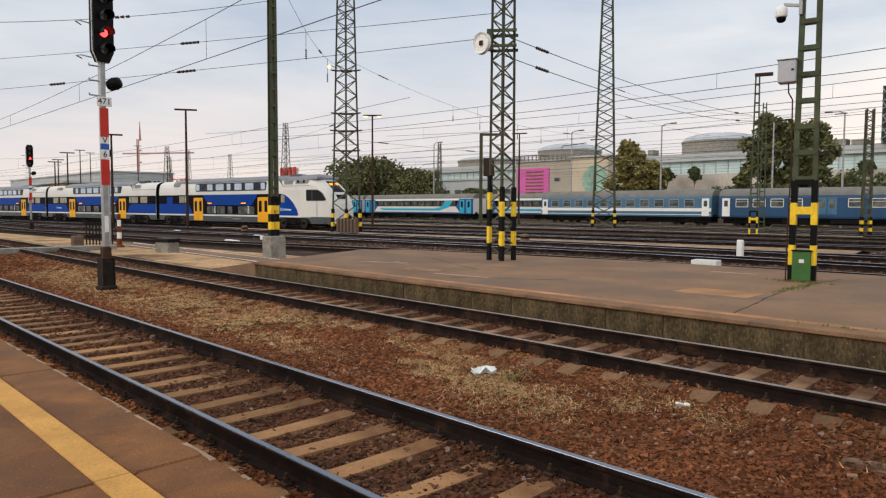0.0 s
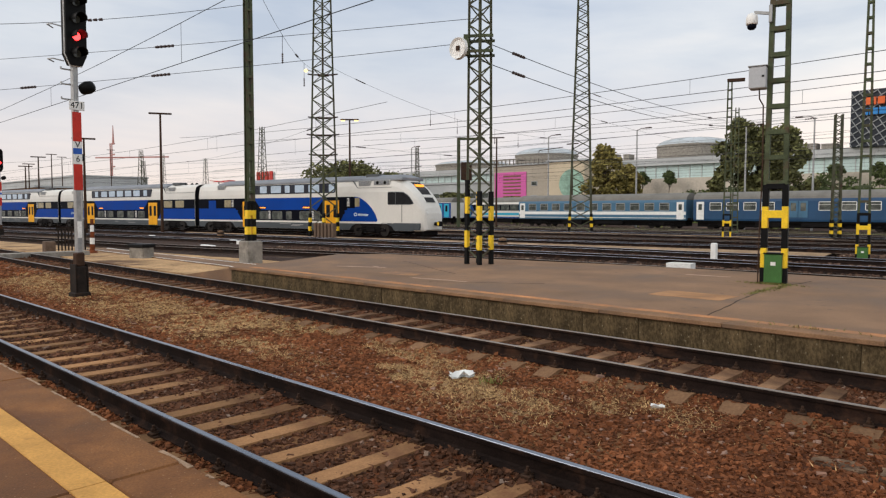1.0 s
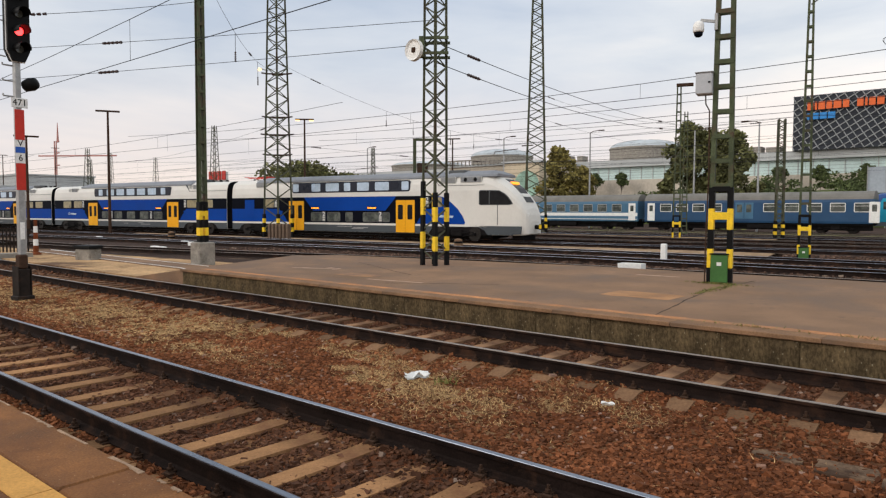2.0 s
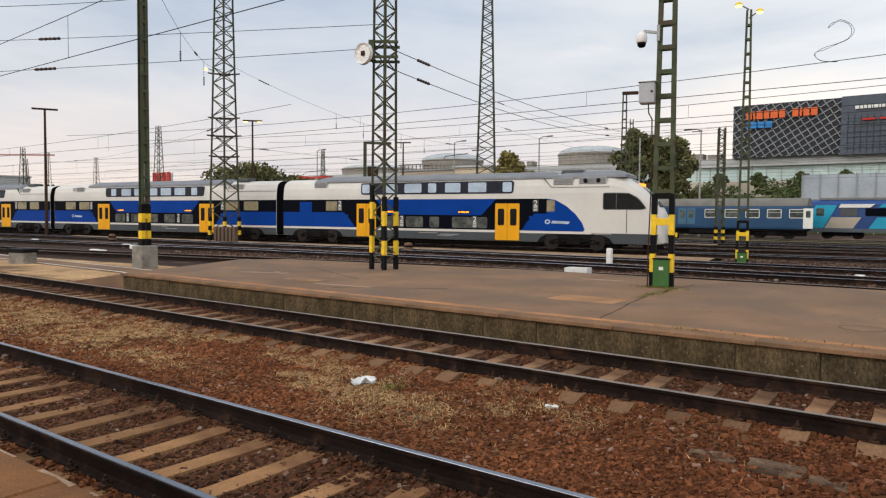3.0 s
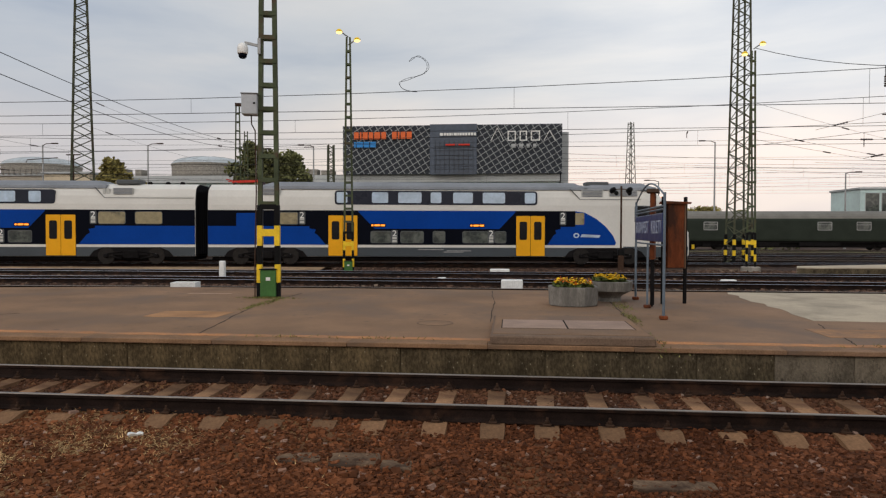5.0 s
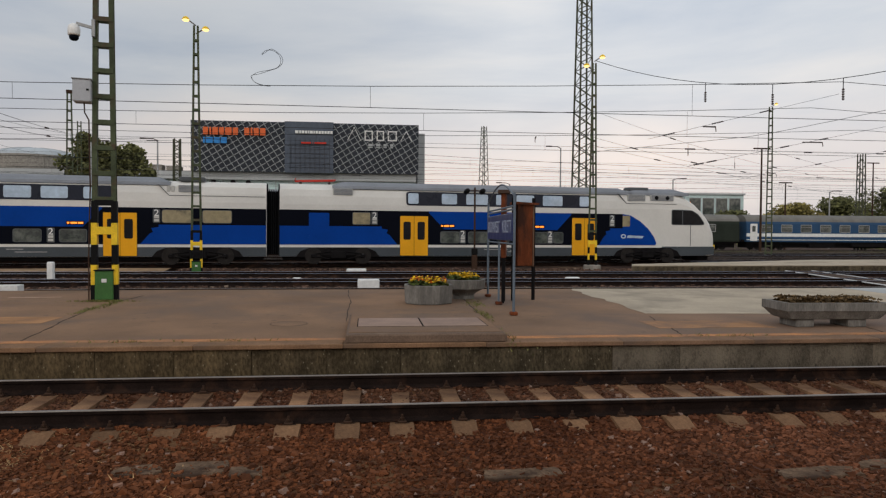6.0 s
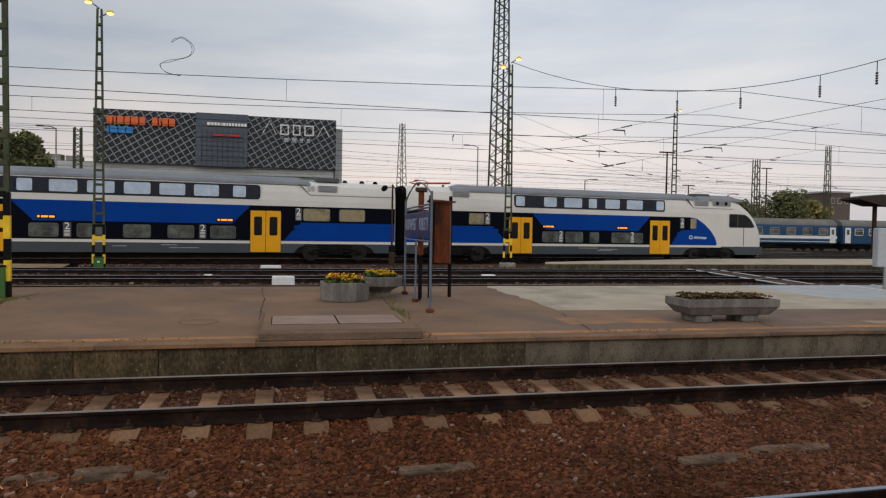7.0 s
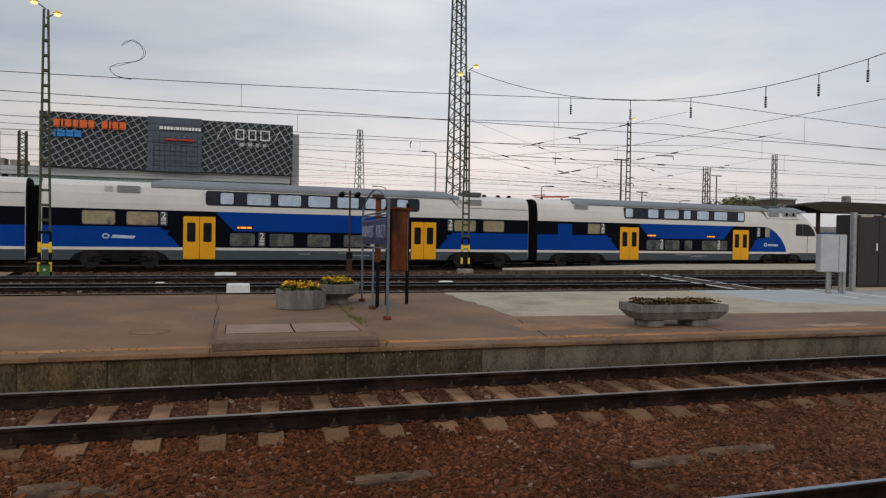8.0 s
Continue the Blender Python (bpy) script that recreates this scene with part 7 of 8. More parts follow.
plain_house("dark brown brick building beside trees", 136.5, 143.4, 150, 10, 13.2, M_DARKBRICK, [(137.4 + 2.1 * i, 10.4, 1.2, 1.5) for i in range(3)])
# white construction screen
M_MESH = mat("bluish screen mesh", (0.36, 0.40, 0.43), 0.8, var=0.12, scale=0.4, fine=3, grain=0.1, bump=0)
HX = -20.0
c = thing("hoarding", "pale mesh construction screen on posts behind the yard", "hoarding", m=pose(0, 0, 0))
for i in range(6):
    part("panel", Shape().box(HX + 2.6 * i, HX + 2.56 + 2.6 * i, 128, 128.12, 5.3, 9.4), M_MESH, c, "pale mesh panel")
    part("post", Shape().rod((HX + 2.6 * i, 127.8, -0.3), (HX + 2.6 * i, 127.8, 9.6), 0.07, 6), M_STEEL, c)
# wide canopy beyond the shelter
M_DARKROOF = mat("dark brown roof sheet", (0.045, 0.035, 0.028), 0.75, var=0.2, scale=0.4, fine=6, grain=0.15, bump=0.05)
c = thing("platform_canopy", "long brown platform canopy on steel posts", "canopy", m=pose(56.8, 58, 0, 0, 0, 0))
part("roof", Shape().plate([(0.0, 5.62), (2.8, 5.05), (50, 5.4), (50, 6.2), (11, 6.2), (2.8, 6.2), (0.0, 5.82)], 0, 2.6), M_DARKROOF, c, "dark brown roof edge")
part("roof_box", Shape().box(6.0, 6.7, 0.5, 1.2, 6.2, 6.9, 0.05), M_CONC, c, "grey roof box")
for i in range(5):
    part("post", Shape().box(3 + 9 * i, 3.3 + 9 * i, 1.2, 1.5, -0.3, 5.2), M_IRON, c, "dark steel post")

# ---- trees ----
M_BARK = mat("bark", (0.07, 0.05, 0.035), 0.9, var=0.3, scale=3, fine=20, bump=0.5)
M_CROWN = mat("tree leaves", (0.115, 0.116, 0.045), 0.75, var=0.35, scale=0.25, fine=3, grain=0.2, random_piece=0.55, bump=0)
M_CROWN_WARM = mat("yellowing leaves", (0.20, 0.165, 0.05), 0.75, var=0.35, scale=0.25, fine=3, grain=0.2, random_piece=0.55, bump=0)
M_HEDGE = mat("hedge leaves", (0.070, 0.088, 0.032), 0.75, var=0.4, scale=0.2, fine=3, grain=0.2, random_piece=0.5, bump=0)


def leaf_cloud(s, blobs, per, size, r):
    for cx, cy, cz, rx, ry, rz in blobs:
        for _ in range(per):
            d = Vector((r.gauss(0, 1), r.gauss(0, 1), r.gauss(0, 1))).normalized()
            k = r.uniform(0.15, 1.15) ** 0.6
            c = Vector((cx + d.x * rx * k, cy + d.y * ry * k, cz + d.z * rz * k))
            u = Vector((r.gauss(0, 1), r.gauss(0, 1), r.gauss(0, 1))).normalized()
            v = u.orthogonal().normalized()
            q = size * r.uniform(0.6, 1.4)
            s.add([c - u * q, c - v * q * 0.7, c + u * q, c + v * q * 0.7], [(0, 1, 2, 3)])


def tree(label, x, y, w, h, leaves, seed, per=190, bare=0.22, size=0.26):
    r = random.Random(seed)
    t = thing("tree", label, "tree", "trees behind the yard", m=pose(x, y, -0.3))
    tr = Shape()
    path = [(0, 0, 0), (r.uniform(-.1, .1), 0, h * 0.2), (r.uniform(-.3, .3), 0, h * 0.5), (r.uniform(-.4, .4), 0, h * 0.8)]
    radii = [w * 0.035, w * 0.028, w * 0.018, w * 0.006]
    for a, b, ra, rb in zip(path, path[1:], radii, radii[1:]):
        tr.rod(a, b, ra, 7, rb)
    blobs = []
    n = 34
    for i in range(n):
        a = 2.4 * i + r.uniform(-.4, .4)
        f = (i + 0.5) / n
        z = h * (bare + (1 - bare) * f)
        reach = w / 2 * math.sqrt(max(0.05, 1 - (2 * (f - 0.42)) ** 2 * 0.85)) * r.uniform(0.15, 0.95)
        p = (reach * math.cos(a), reach * math.sin(a), z * 0.97 - h * 0.02)
        zr = min(h * 0.75, max(h * 0.12, z - h * 0.18))
        tr.rod((0, 0, zr), p, w * 0.010, 5, w * 0.003)
        q = w * r.uniform(0.10, 0.18)
        blobs.append((p[0], p[1], min(p[2], h - q * 0.8), q * 1.15, q * 1.15, q * 0.85))
    part("trunk", tr, M_BARK, t, "grey-brown trunk with limbs")
    s = Shape()
    leaf_cloud(s, blobs, per, size, r)
    tagged(part("crown", s, leaves, t, "uneven leafy crown"), kind="stuff")


tree("broad green tree with a dense crown", -122, 96, 22, 13.2, M_CROWN, 1, 300, size=0.34)
tree("broad green tree with a dense crown", -109, 98, 14, 10.5, M_CROWN, 2, 220)
tree("slender tree with yellowing leaves", -59.8, 100, 7.0, 13.2, M_CROWN_WARM, 3)
tree("low tree with yellowing leaves", -55.8, 101, 4.4, 10.0, M_CROWN_WARM, 4)
tree("tall green tree behind the coaches", -36.2, 95, 8.0, 14.8, M_CROWN, 5, 210, 0.1)
tree("tall green tree behind the coaches", -30.8, 96, 7.2, 13.6, M_CROWN, 6, 210, 0.1)
tree("low green tree behind the coaches", -33.4, 95.5, 7.0, 13.8, M_CROWN, 16, 190, 0.05)
for i, (x, y, w, hh) in enumerate(((92, 140, 13, 9), (104, 141, 14, 10.5), (116, 140, 16, 13), (124, 142, 12, 11), (84, 150, 10, 7.5), (40, 190, 12, 9), (52, 190, 16, 9), (62, 192, 9, 8), (31, 190, 5, 9), (24, 180, 8, 7.5), (-147, 100, 12, 8), (-98, 104, 9, 6), (-86, 108, 7, 5))):
    tree("distant green tree beyond the yard", x, y, w, hh, M_CROWN if i % 3 else M_CROWN_WARM, 30 + i, 190, size=0.36)
# small clipped trees before the glass storey
for i, x in enumerate((-97, -91, -84, -77, -41, -33, -25, -17, -8, 0)):
    tree("small clipped tree before the glass storey", x, 158, 3.4, 12.6, M_HEDGE, 60 + i, 40, 0.78, 0.22)
# planted terraces
s = Shape()
_r = random.Random(12)
bl = []
for i in range(150):
    x = _r.uniform(-66, 10)
    f = _r.random()
    y, z = 138 + 16 * f, 3.4 + 6.0 * f
    if x < -42 and z > 6 + (x + 66) * 0.1:
        continue
    bl.append((x, y, z, _r.uniform(1.6, 3.4), 1.2, _r.uniform(0.5, 1.1)))
leaf_cloud(s, bl, 110, 0.28, _r)
stuff("terrace_shrubs", s, M_HEDGE, "green shrubs on the planted terraces", "shrubs")
s = Shape()
s.loft([[(-68, 134, -0.3), (-68, 157, -0.3), (-68, 157, 5.0), (-68, 134, 3.0)], [(12, 134, -0.3), (12, 157, -0.3), (12, 157, 9.0), (12, 134, 3.4)]])
structure("terrace_bank", s, M_HEDGE, "sloping green bank below the shopping centre", "bank")
s = Shape()
bl = [(_r.uniform(-180, 140), _r.uniform(84, 92), _r.uniform(0.2, 1.4), _r.uniform(1.2, 3.0), 1.0, _r.uniform(0.6, 1.6)) for _ in range(80)]
leaf_cloud(s, bl, 90, 0.22, _r)
stuff("wayside_bushes", s, M_CROWN, "low bushes along the far side of the yard", "bushes")

# ---- masts, lamp posts and distant clutter ----
lattice_mast("lattice_mast", "tall grey-green lattice mast beside the passing train", pose(-43.0, 31.3, -0.3, 0, 0, 8.7), 1.5, 0.8, 20.0, 0.15, 0.62, 2.0)


def cross_arm(mast, z, reach, turn=0.0):
    """A dark bracket clamped round a mast, with an insulator at each end."""
    reach *= 0.68
    arm = part("bracket", Shape().bar((-reach, -0.05, z), (reach, -0.05, z), 0.09, 0.10).bar((-reach * 0.6, 0.25, z - 0.02), (reach * 0.6, 0.25, z - 0.02), 0.07, 0.08), M_IRON, mast, "dark wire bracket")
    for k in (-1, 1):
        part("insulator", Shape().rod((k * reach, -0.05, z), (k * (reach + 0.45), -0.05, z + 0.06), 0.07, 7, 0.05), M_INSUL, arm)
    arm.matrix_basis = pose(0, 0, 0, 0, 0, turn)


_tm = [o for o in scene.objects if o.name.startswith("lattice_mast") and abs(o.matrix_basis.translation.x + 43.0) < 0.01][0]
for z, reach, turn in ((6.4, 0.95, 36), (7.9, 1.15, 36), (9.2, 1.0, 36), (12.4, 1.0, 36)):
    cross_arm(_tm, z, reach, turn)
part("lamp_arm", Shape().rod((-0.45, -0.45, 12.6), (-1.0, -0.7, 12.8), 0.04, 6), M_STEEL, _tm)
part("lamp_glow", Shape().lathe([(0.04, 0.1), (0.16, 0.0), (0.10, -0.12)], 10, (-1.05, -0.72, 12.75)), M_LAMP, _tm, "glowing lamp glass")
lattice_mast("lattice_mast", "tall tapering green lattice mast in the yard", pose(-38.2, 59.2, -0.3, 0, 0, 33), 2.2, 0.55, 30.0, 0.19, 0.62, 2.0)
lattice_mast("lattice_mast", "tall tapering green lattice mast behind the passing train", pose(14.7, 45.0, -0.3, 0, 0, 8), 1.2, 0.5, 24.4, 0.12, 0.62, 2.0)
BACK = (0, 0, 0)
FAR_LATTICE = [(-99, 60, 1.6, 0.5, 15.8), (-122, 50, 1.5, 0.4, 12.8), (-197, 100, 2.0, 0.6, 18.2), (19.0, 110, 1.6, 0.6, 19.2), (61.6, 80, 0.85, 0.62, 12.2), (86.4, 95, 0.95, 0.55, 16.8), (-150, 62, 1.4, 0.4, 13.0), (-215, 95, 1.8, 0.5, 20.0), (-92, 88, 1.0, 0.4, 14.0), (-14.7, 57.2, 0.55, 0.45, 9.4)]
for x, y, a, b, z in FAR_LATTICE:
    lattice_mast("far_mast", "distant brown-green lattice mast", pose(x, y, -0.3, 0, 0, 25), a, b, z, 0.12 if x < 50 else 0.14, 0.8 if x < 50 else 1.4, 1.6 if y < 70 or x == 61.6 else 0.0, M_MAST)


def lamp_post(x, y, z, kind="T", lit=False, turn=0.0):
    p = thing("lamp_post", "slim grey lamp post with a flat head" + (", lit" if lit else ""), "lamp post", "lamp posts", m=pose(x, y, -0.3, 0, 0, turn))
    r = 0.14
    part("pole", Shape().rod((0, 0, 0), (0, 0, z + 0.3), r, 7, r * 0.6), M_IRON if kind == "T" else M_STEEL, p)
    s = Shape()
    if kind == "T":
        s.box(-0.95, 0.95, -0.12, 0.12, z + 0.22, z + 0.36, 0.03)
    else:
        s.wire([(0, 0, z + 0.2), (0.5, 0, z + 0.42), (1.6, 0, z + 0.45)], 0.05, 5)
        s.box(1.2, 2.0, -0.14, 0.14, z + 0.38, z + 0.52, 0.03)
    part("head", s, M_IRON, p)
    if lit:
        for k in (-0.7, 0.7):
            part("lamp_glow", Shape().box(k - 0.2, k + 0.2, -0.1, 0.1, z + 0.14, z + 0.215), M_LAMP, p, "glowing lamp glass")


for x, y, z, kind, lit, turn in ((-60.2, 26.4, 10.4, "T", False, 60), (-57.2, 45, 11.4, "T", True, 45), (-57, 80, 12.4, "L", False, 0), (-85, 80, 12.6, "L", False, 0), (-54.8, 66, 11, "T", False, 30), (-55, 83, 11.5, "T", False, 0), (-44.5, 82, 12.5, "L", False, 0), (-31.4, 84, 12.0, "L", False, 0), (-24, 84, 12.4, "L", False, 180), (26, 90, 13.2, "L", False, 180), (21.2, 100, 9, "L", False, 180), (44, 95, 9.6, "L", False, 0), (42.4, 70, 11, "T", False, 0), (58, 90, 9, "T", False, 0), (71, 99, 8.4, "L", False, 0), (75, 95, 12.5, "T", False, 0), (-108, 30, 9.4, "T", False, 70), (-118, 31, 8.6, "T", False, 70), (-66, 22, 8.3, "T", False, 70), (-150, 44, 13.0, "T", False, 70), (-170, 52, 14.0, "T", False, 70), (-135, 36, 10.0, "T", False, 70), (-190, 70, 18.0, "T", False, 70)):
    lamp_post(x, y, z, kind, lit, turn)
ladder_mast("lamp_mast", "dark slim ladder mast with two flat lamps", pose(-20.3, 51.0, -0.3, 0, 0, 20), 0.62, 0.34, 11.7, 0.10, 0.65, 2.0)
part("lamp_bar", Shape().box(-0.2, 1.0, -0.12, 0.12, 11.62, 11.86, 0.03), M_IRON, bpy.data.objects["lamp_mast.002"] if "lamp_mast.002" in bpy.data.objects else None)
ladder_mast("track_mast", "dark slim ladder mast in the yard", pose(-23.6, 61.0, -0.3, 0, 0, 20), 0.55, 0.34, 11.2, 0.09, 0.65, 0.0)
ladder_mast("lamp_mast", "dark slim ladder mast with one lit lamp", pose(37.2, 60, -0.3, 0, 0, -25), 0.62, 0.36, 13.8, 0.10, 0.65, 0.0, lamp=((1, 0.1),))
# gantry posts
for x, y in ((-57.5, 62.0),):
    g = thing("gantry", "dark green gantry post with a short arm", "gantry", m=pose(x, y, -0.3, 0, 0, 45))
    part("post", Shape().box(-0.2, 0.2, -0.2, 0.2, 0, 11.2, 0.02), M_GREEN, g)
    part("arm", Shape().box(-0.2, 3.2, -0.14, 0.14, 10.9, 11.2, 0.02), M_GREEN, g)
    part("box", Shape().box(0.3, 1.6, -0.3, 0.3, 6.0, 8.2, 0.03), M_IRON, g)
# tower crane far away
cr = thing("tower_crane", "red and white tower crane far beyond the yard", "crane", m=pose(-242, 90, -0.3))
M_CRANE = mat("faded crane red", (0.42, 0.20, 0.17), 0.6, var=0.2, scale=0.4, fine=3, bump=0)
part("mast", Shape().box(-0.9, -0.6, -0.9, -0.6, 0, 25).box(0.6, 0.9, -0.9, -0.6, 0, 25).box(-0.9, 0.9, -0.2, 0.2, 17, 17.4).box(-0.9, 0.9, -0.2, 0.2, 21, 21.4).box(-0.9, 0.9, -0.2, 0.2, 24.6, 25), M_CRANE, cr)
part("jib", Shape().bar((-8, -3, 20.4), (22, 9, 19.8), 0.3, 0.45), M_CRANE, cr)
part("tower_top", Shape().rod((0, 0, 25), (0, 0, 31), 0.4, 4, 0.1), M_CRANE, cr)
sg = thing("roof_sign", "red rooftop sign far beyond the yard", "sign", m=pose(-205, 122, 0))
for i in range(4):
    part("letter_shape", Shape().box(i * 2.6, i * 2.6 + 1.8, 0, 0.3, 12.2, 15.0), M_RED, sg)
part("stand", Shape().box(-0.5, 10.5, 0.35, 0.6, -0.3, 14.6), M_FACADE, sg)
# small dwarf signal by the mast
ds = thing("dwarf_signal", "low black dwarf signal on a post", "signal", m=pose(-35.1, 11.55, -0.3, 0, 0, 160))
part("post", Shape().rod((0, 0, 0), (0, 0, 4.6), 0.05, 6), M_STEEL, ds)
part("head", Shape().box(-0.4, 0.4, -0.15, 0.15, 4.5, 4.8, 0.05), M_BLACKP, ds)
# battery of cable boots by the twin mast
for i in range(6):
    b = white_box("cable_boot", "rusty cable boot at the foot of the mast", pose(-41.6 + 0.42 * i, 29.6, -0.3), 0.26, 0.3, 1.3, M_BOOT)


# ---- overhead wires ----
def sag_line(a, b, sag, n=10):
    a, b = Vector(a), Vector(b)
    return [a.lerp(b, i / n) - Vector((0, 0, 4 * sag * (i / n) * (1 - i / n))) for i in range(n + 1)]


def insulator(parent, a, b, r=0.055):
    a, b = Vector(a), Vector(b)
    s = Shape()
    n = 5
    for i in range(n):
        s.rod(a.lerp(b, i / n), a.lerp(b, (i + 0.7) / n), r, 7, r * 0.7)
    return part("insulator", s, M_INSUL, parent, "dark ribbed insulator")


def catenary(points, span=62.0, phase=0.0, low=5.6, high=6.85, r=0.010):
    """Contact wire and carrying wire over a track, with hangers."""
    c = thing("overhead_line", "thin dark contact wire hung from a carrying wire", "overhead wire", "overhead wires")
    (xa, ya), (xb, yb) = points
    y = lambda x: ya + (yb - ya) * (x - xa) / (xb - xa)
    contact, carry, drops = Shape(), Shape(), []
    contact.wire([(xa, ya, low), (xb, yb, low)], r)
    xs = []
    x = xa + phase
    while x + span <= xb + 1:
        xs.append(x)
        line = sag_line((x, y(x), high), (x + span, y(x + span), high), high - low - 0.45, 12)
        carry.wire(line, r)
        for k in range(1, 12, 2):
            p = line[k]
            drops.append(Shape().rod((p.x, p.y, low), p, 0.006, 3))
        x += span
    part("contact_wire", contact, M_WIRE, c)
    part("carrying_wire", carry, M_WIRE, c)
    for drop in drops:
        part("hanger", drop, M_WIRE, c)
    return c


catenary([(-150, 8.1), (60, 8.1)], phase=14)
catenary([(-16, 21.5), (170, 21.5)], phase=-30)
catenary([(-160, 13.5), (-16, 21.5)], phase=12)
catenary([(-20, 26.0), (170, 26.0)], phase=-24)
catenary([(-160, 18.0), (-20, 26.0)], phase=30)
catenary([(-200, LINE_Y + 1.4 - 200 * LINE_SLOPE), (150, LINE_Y + 1.4 + 150 * LINE_SLOPE)], phase=5)
catenary([(-200, LINE_Y + 6.4 - 200 * LINE_SLOPE), (0, 47.2)], phase=20)
catenary([(-60, 31.2), (170, 31.0)], phase=22)
for i, yy in enumerate((47.5, 51.6, 56.8, 61.5, 66.0, 70.8)):
    catenary([(-190, yy - 4), (170, yy)], phase=9 * i, r=0.008)


def span_wire(a, b, sag, r=0.010, name_label="cross-span wire between masts", insulators=(), hangers=()):
    c = thing("span_wire", name_label, "overhead wire", "overhead wires")
    line = sag_line(a, b, sag, 16)
    part("wire", Shape().wire(line, r), M_WIRE, c)
    a, b = Vector(a), Vector(b)
    at = lambda u: a.lerp(b, u) - Vector((0, 0, 4 * sag * u * (1 - u)))
    for u in insulators:
        insulator(c, at(u), at(u + 0.9 / (b - a).length))
    for u, n in hangers:
        p = at(u)
        part("hanger", Shape().rod(p, p - Vector((0, 0, n)), 0.012, 4), M_WIRE, c)
        insulator(c, p - Vector((0, 0, n)), p - Vector((0, 0, n + 0.5)), 0.05)
    return c


B = (-13.72, 15.72)
T3, T4, TW = (-38.2, 59.2), (14.7, 45.0), (-43.0, 31.3)
span_wire((*B, 6.95), (-20.6, 51.0, 8.6), 0.35, insulators=(0.06, 0.85), r=0.013)
span_wire((*B, 6.35), (-20.6, 51.0, 8.2), 0.5, insulators=(0.06, 0.86), r=0.013)
span_wire((-14.0, 15.6, 6.90), (-44, 3.5, 6.95), 0.12, insulators=(0.36, 0.575), r=0.009)
span_wire((*B, 7.6), (-44, 3.5, 8.5), 0.12, insulators=(0.36,), r=0.009)
span_wire((*TW, 13.0), (*T3, 9.0), 1.4, insulators=(0.1, 0.8), hangers=((0.35, 0.8), (0.45, 0.8), (0.6, 0.8), (0.7, 0.8)))
span_wire((*TW, 7.0), (*T3, 6.8), 0.25, insulators=(0.1, 0.4, 0.7))
span_wire((*TW, 12.5), (-23.6, 13.75, 11.0), 1.2, insulators=(0.5,), hangers=((0.4, 0.9), (0.7, 0.9)))
span_wire((-23.6, 13.75, 9.6), (-30, 3.0, 8.0), 0.3, insulators=(0.4,))
span_wire((*TW, 8.4), (-90, 42, 8.4), 0.5, insulators=(0.05, 0.9))
span_wire((*T3, 14.0), (-14.7, 57.2, 9.0), 1.5, insulators=(0.06, 0.9))
span_wire((*T3, 11.5), (-31, 84, 9.5), 0.6, insulators=(0.1,))
span_wire((*T4, 10.2), (61, 80, 8.6), 0.9, insulators=(0.2, 0.3, 0.55, 0.7), hangers=((0.25, 0.5), (0.4, 0.5)))
span_wire((*T4, 7.8), (61, 80, 6.6), 0.3, insulators=(0.16, 0.34, 0.5, 0.62))
span_wire((37.2, 60, 9.5), (86, 95, 9.0), 0.5, insulators=(0.1, 0.5))
span_wire((*T4, 8.4), (37.2, 60, 7.2), 0.3, insulators=(0.2, 0.5, 0.8))
for k in range(3):
    yy = 50 + 12 * k
    span_wire((-190, yy - 6, 8.3 + 0.3 * (k % 3)), (170, yy + 2, 8.5), 0.4, r=0.009)

span_wire((21.54, 44.0, 6.29), (48.47, 52.0, 11.91), 0.00, insulators=(0.02, 0.06, 0.3, 0.44, 0.86), r=0.011)
span_wire((19.61, 46.0, 8.31), (33.71, 46.0, 11.81), 0.00, insulators=(0.08, 0.33, 0.58), r=0.011)
span_wire((16.74, 40.0, 6.96), (50.91, 54.0, 8.73), 0.10, insulators=(0.1, 0.42, 0.66), r=0.011)
span_wire((25.52, 60.0, 7.61), (62.27, 66.0, 7.3), 0.10, insulators=(0.2, 0.5), r=0.011)
span_wire((32.88, 58.0, 6.62), (65.85, 70.0, 12.77), 0.00, insulators=(0.3, 0.6), r=0.011)

# the long sagging span at the right, with hanging insulators
hs = thing("span_wire", "heavy sagging head-span wire with hanging insulators", "overhead wire", "overhead wires")
curve_z = lambda u: 11.3 - 13.29 * u + 15.06 * u * u
at = lambda u, dz=0.0: Vector((12.9 + 17.1 * u, 37.2 - 23.2 * u, curve_z(u) + dz))
part("carrying_wire", Shape().wire([at(i / 24) for i in range(25)], 0.015), M_WIRE, hs)
low_z = lambda u: 6.3 + 3.4 * max(0.0, u - 0.3) ** 1.1
part("lower_wire", Shape().wire([Vector((12.9 + 17.1 * u, 37.2 - 23.2 * u, low_z(u))) for u in [i / 24 for i in range(25)]], 0.010), M_WIRE, hs)
for u in (0.22, 0.33, 0.43, 0.54, 0.61, 0.67):
    p = at(u)
    part("hanger", Shape().rod(p, p - Vector((0, 0, 0.5)), 0.018, 5), M_WIRE, hs)
    insulator(hs, p - Vector((0, 0, 0.45)), p - Vector((0, 0, 0.95)), 0.06)

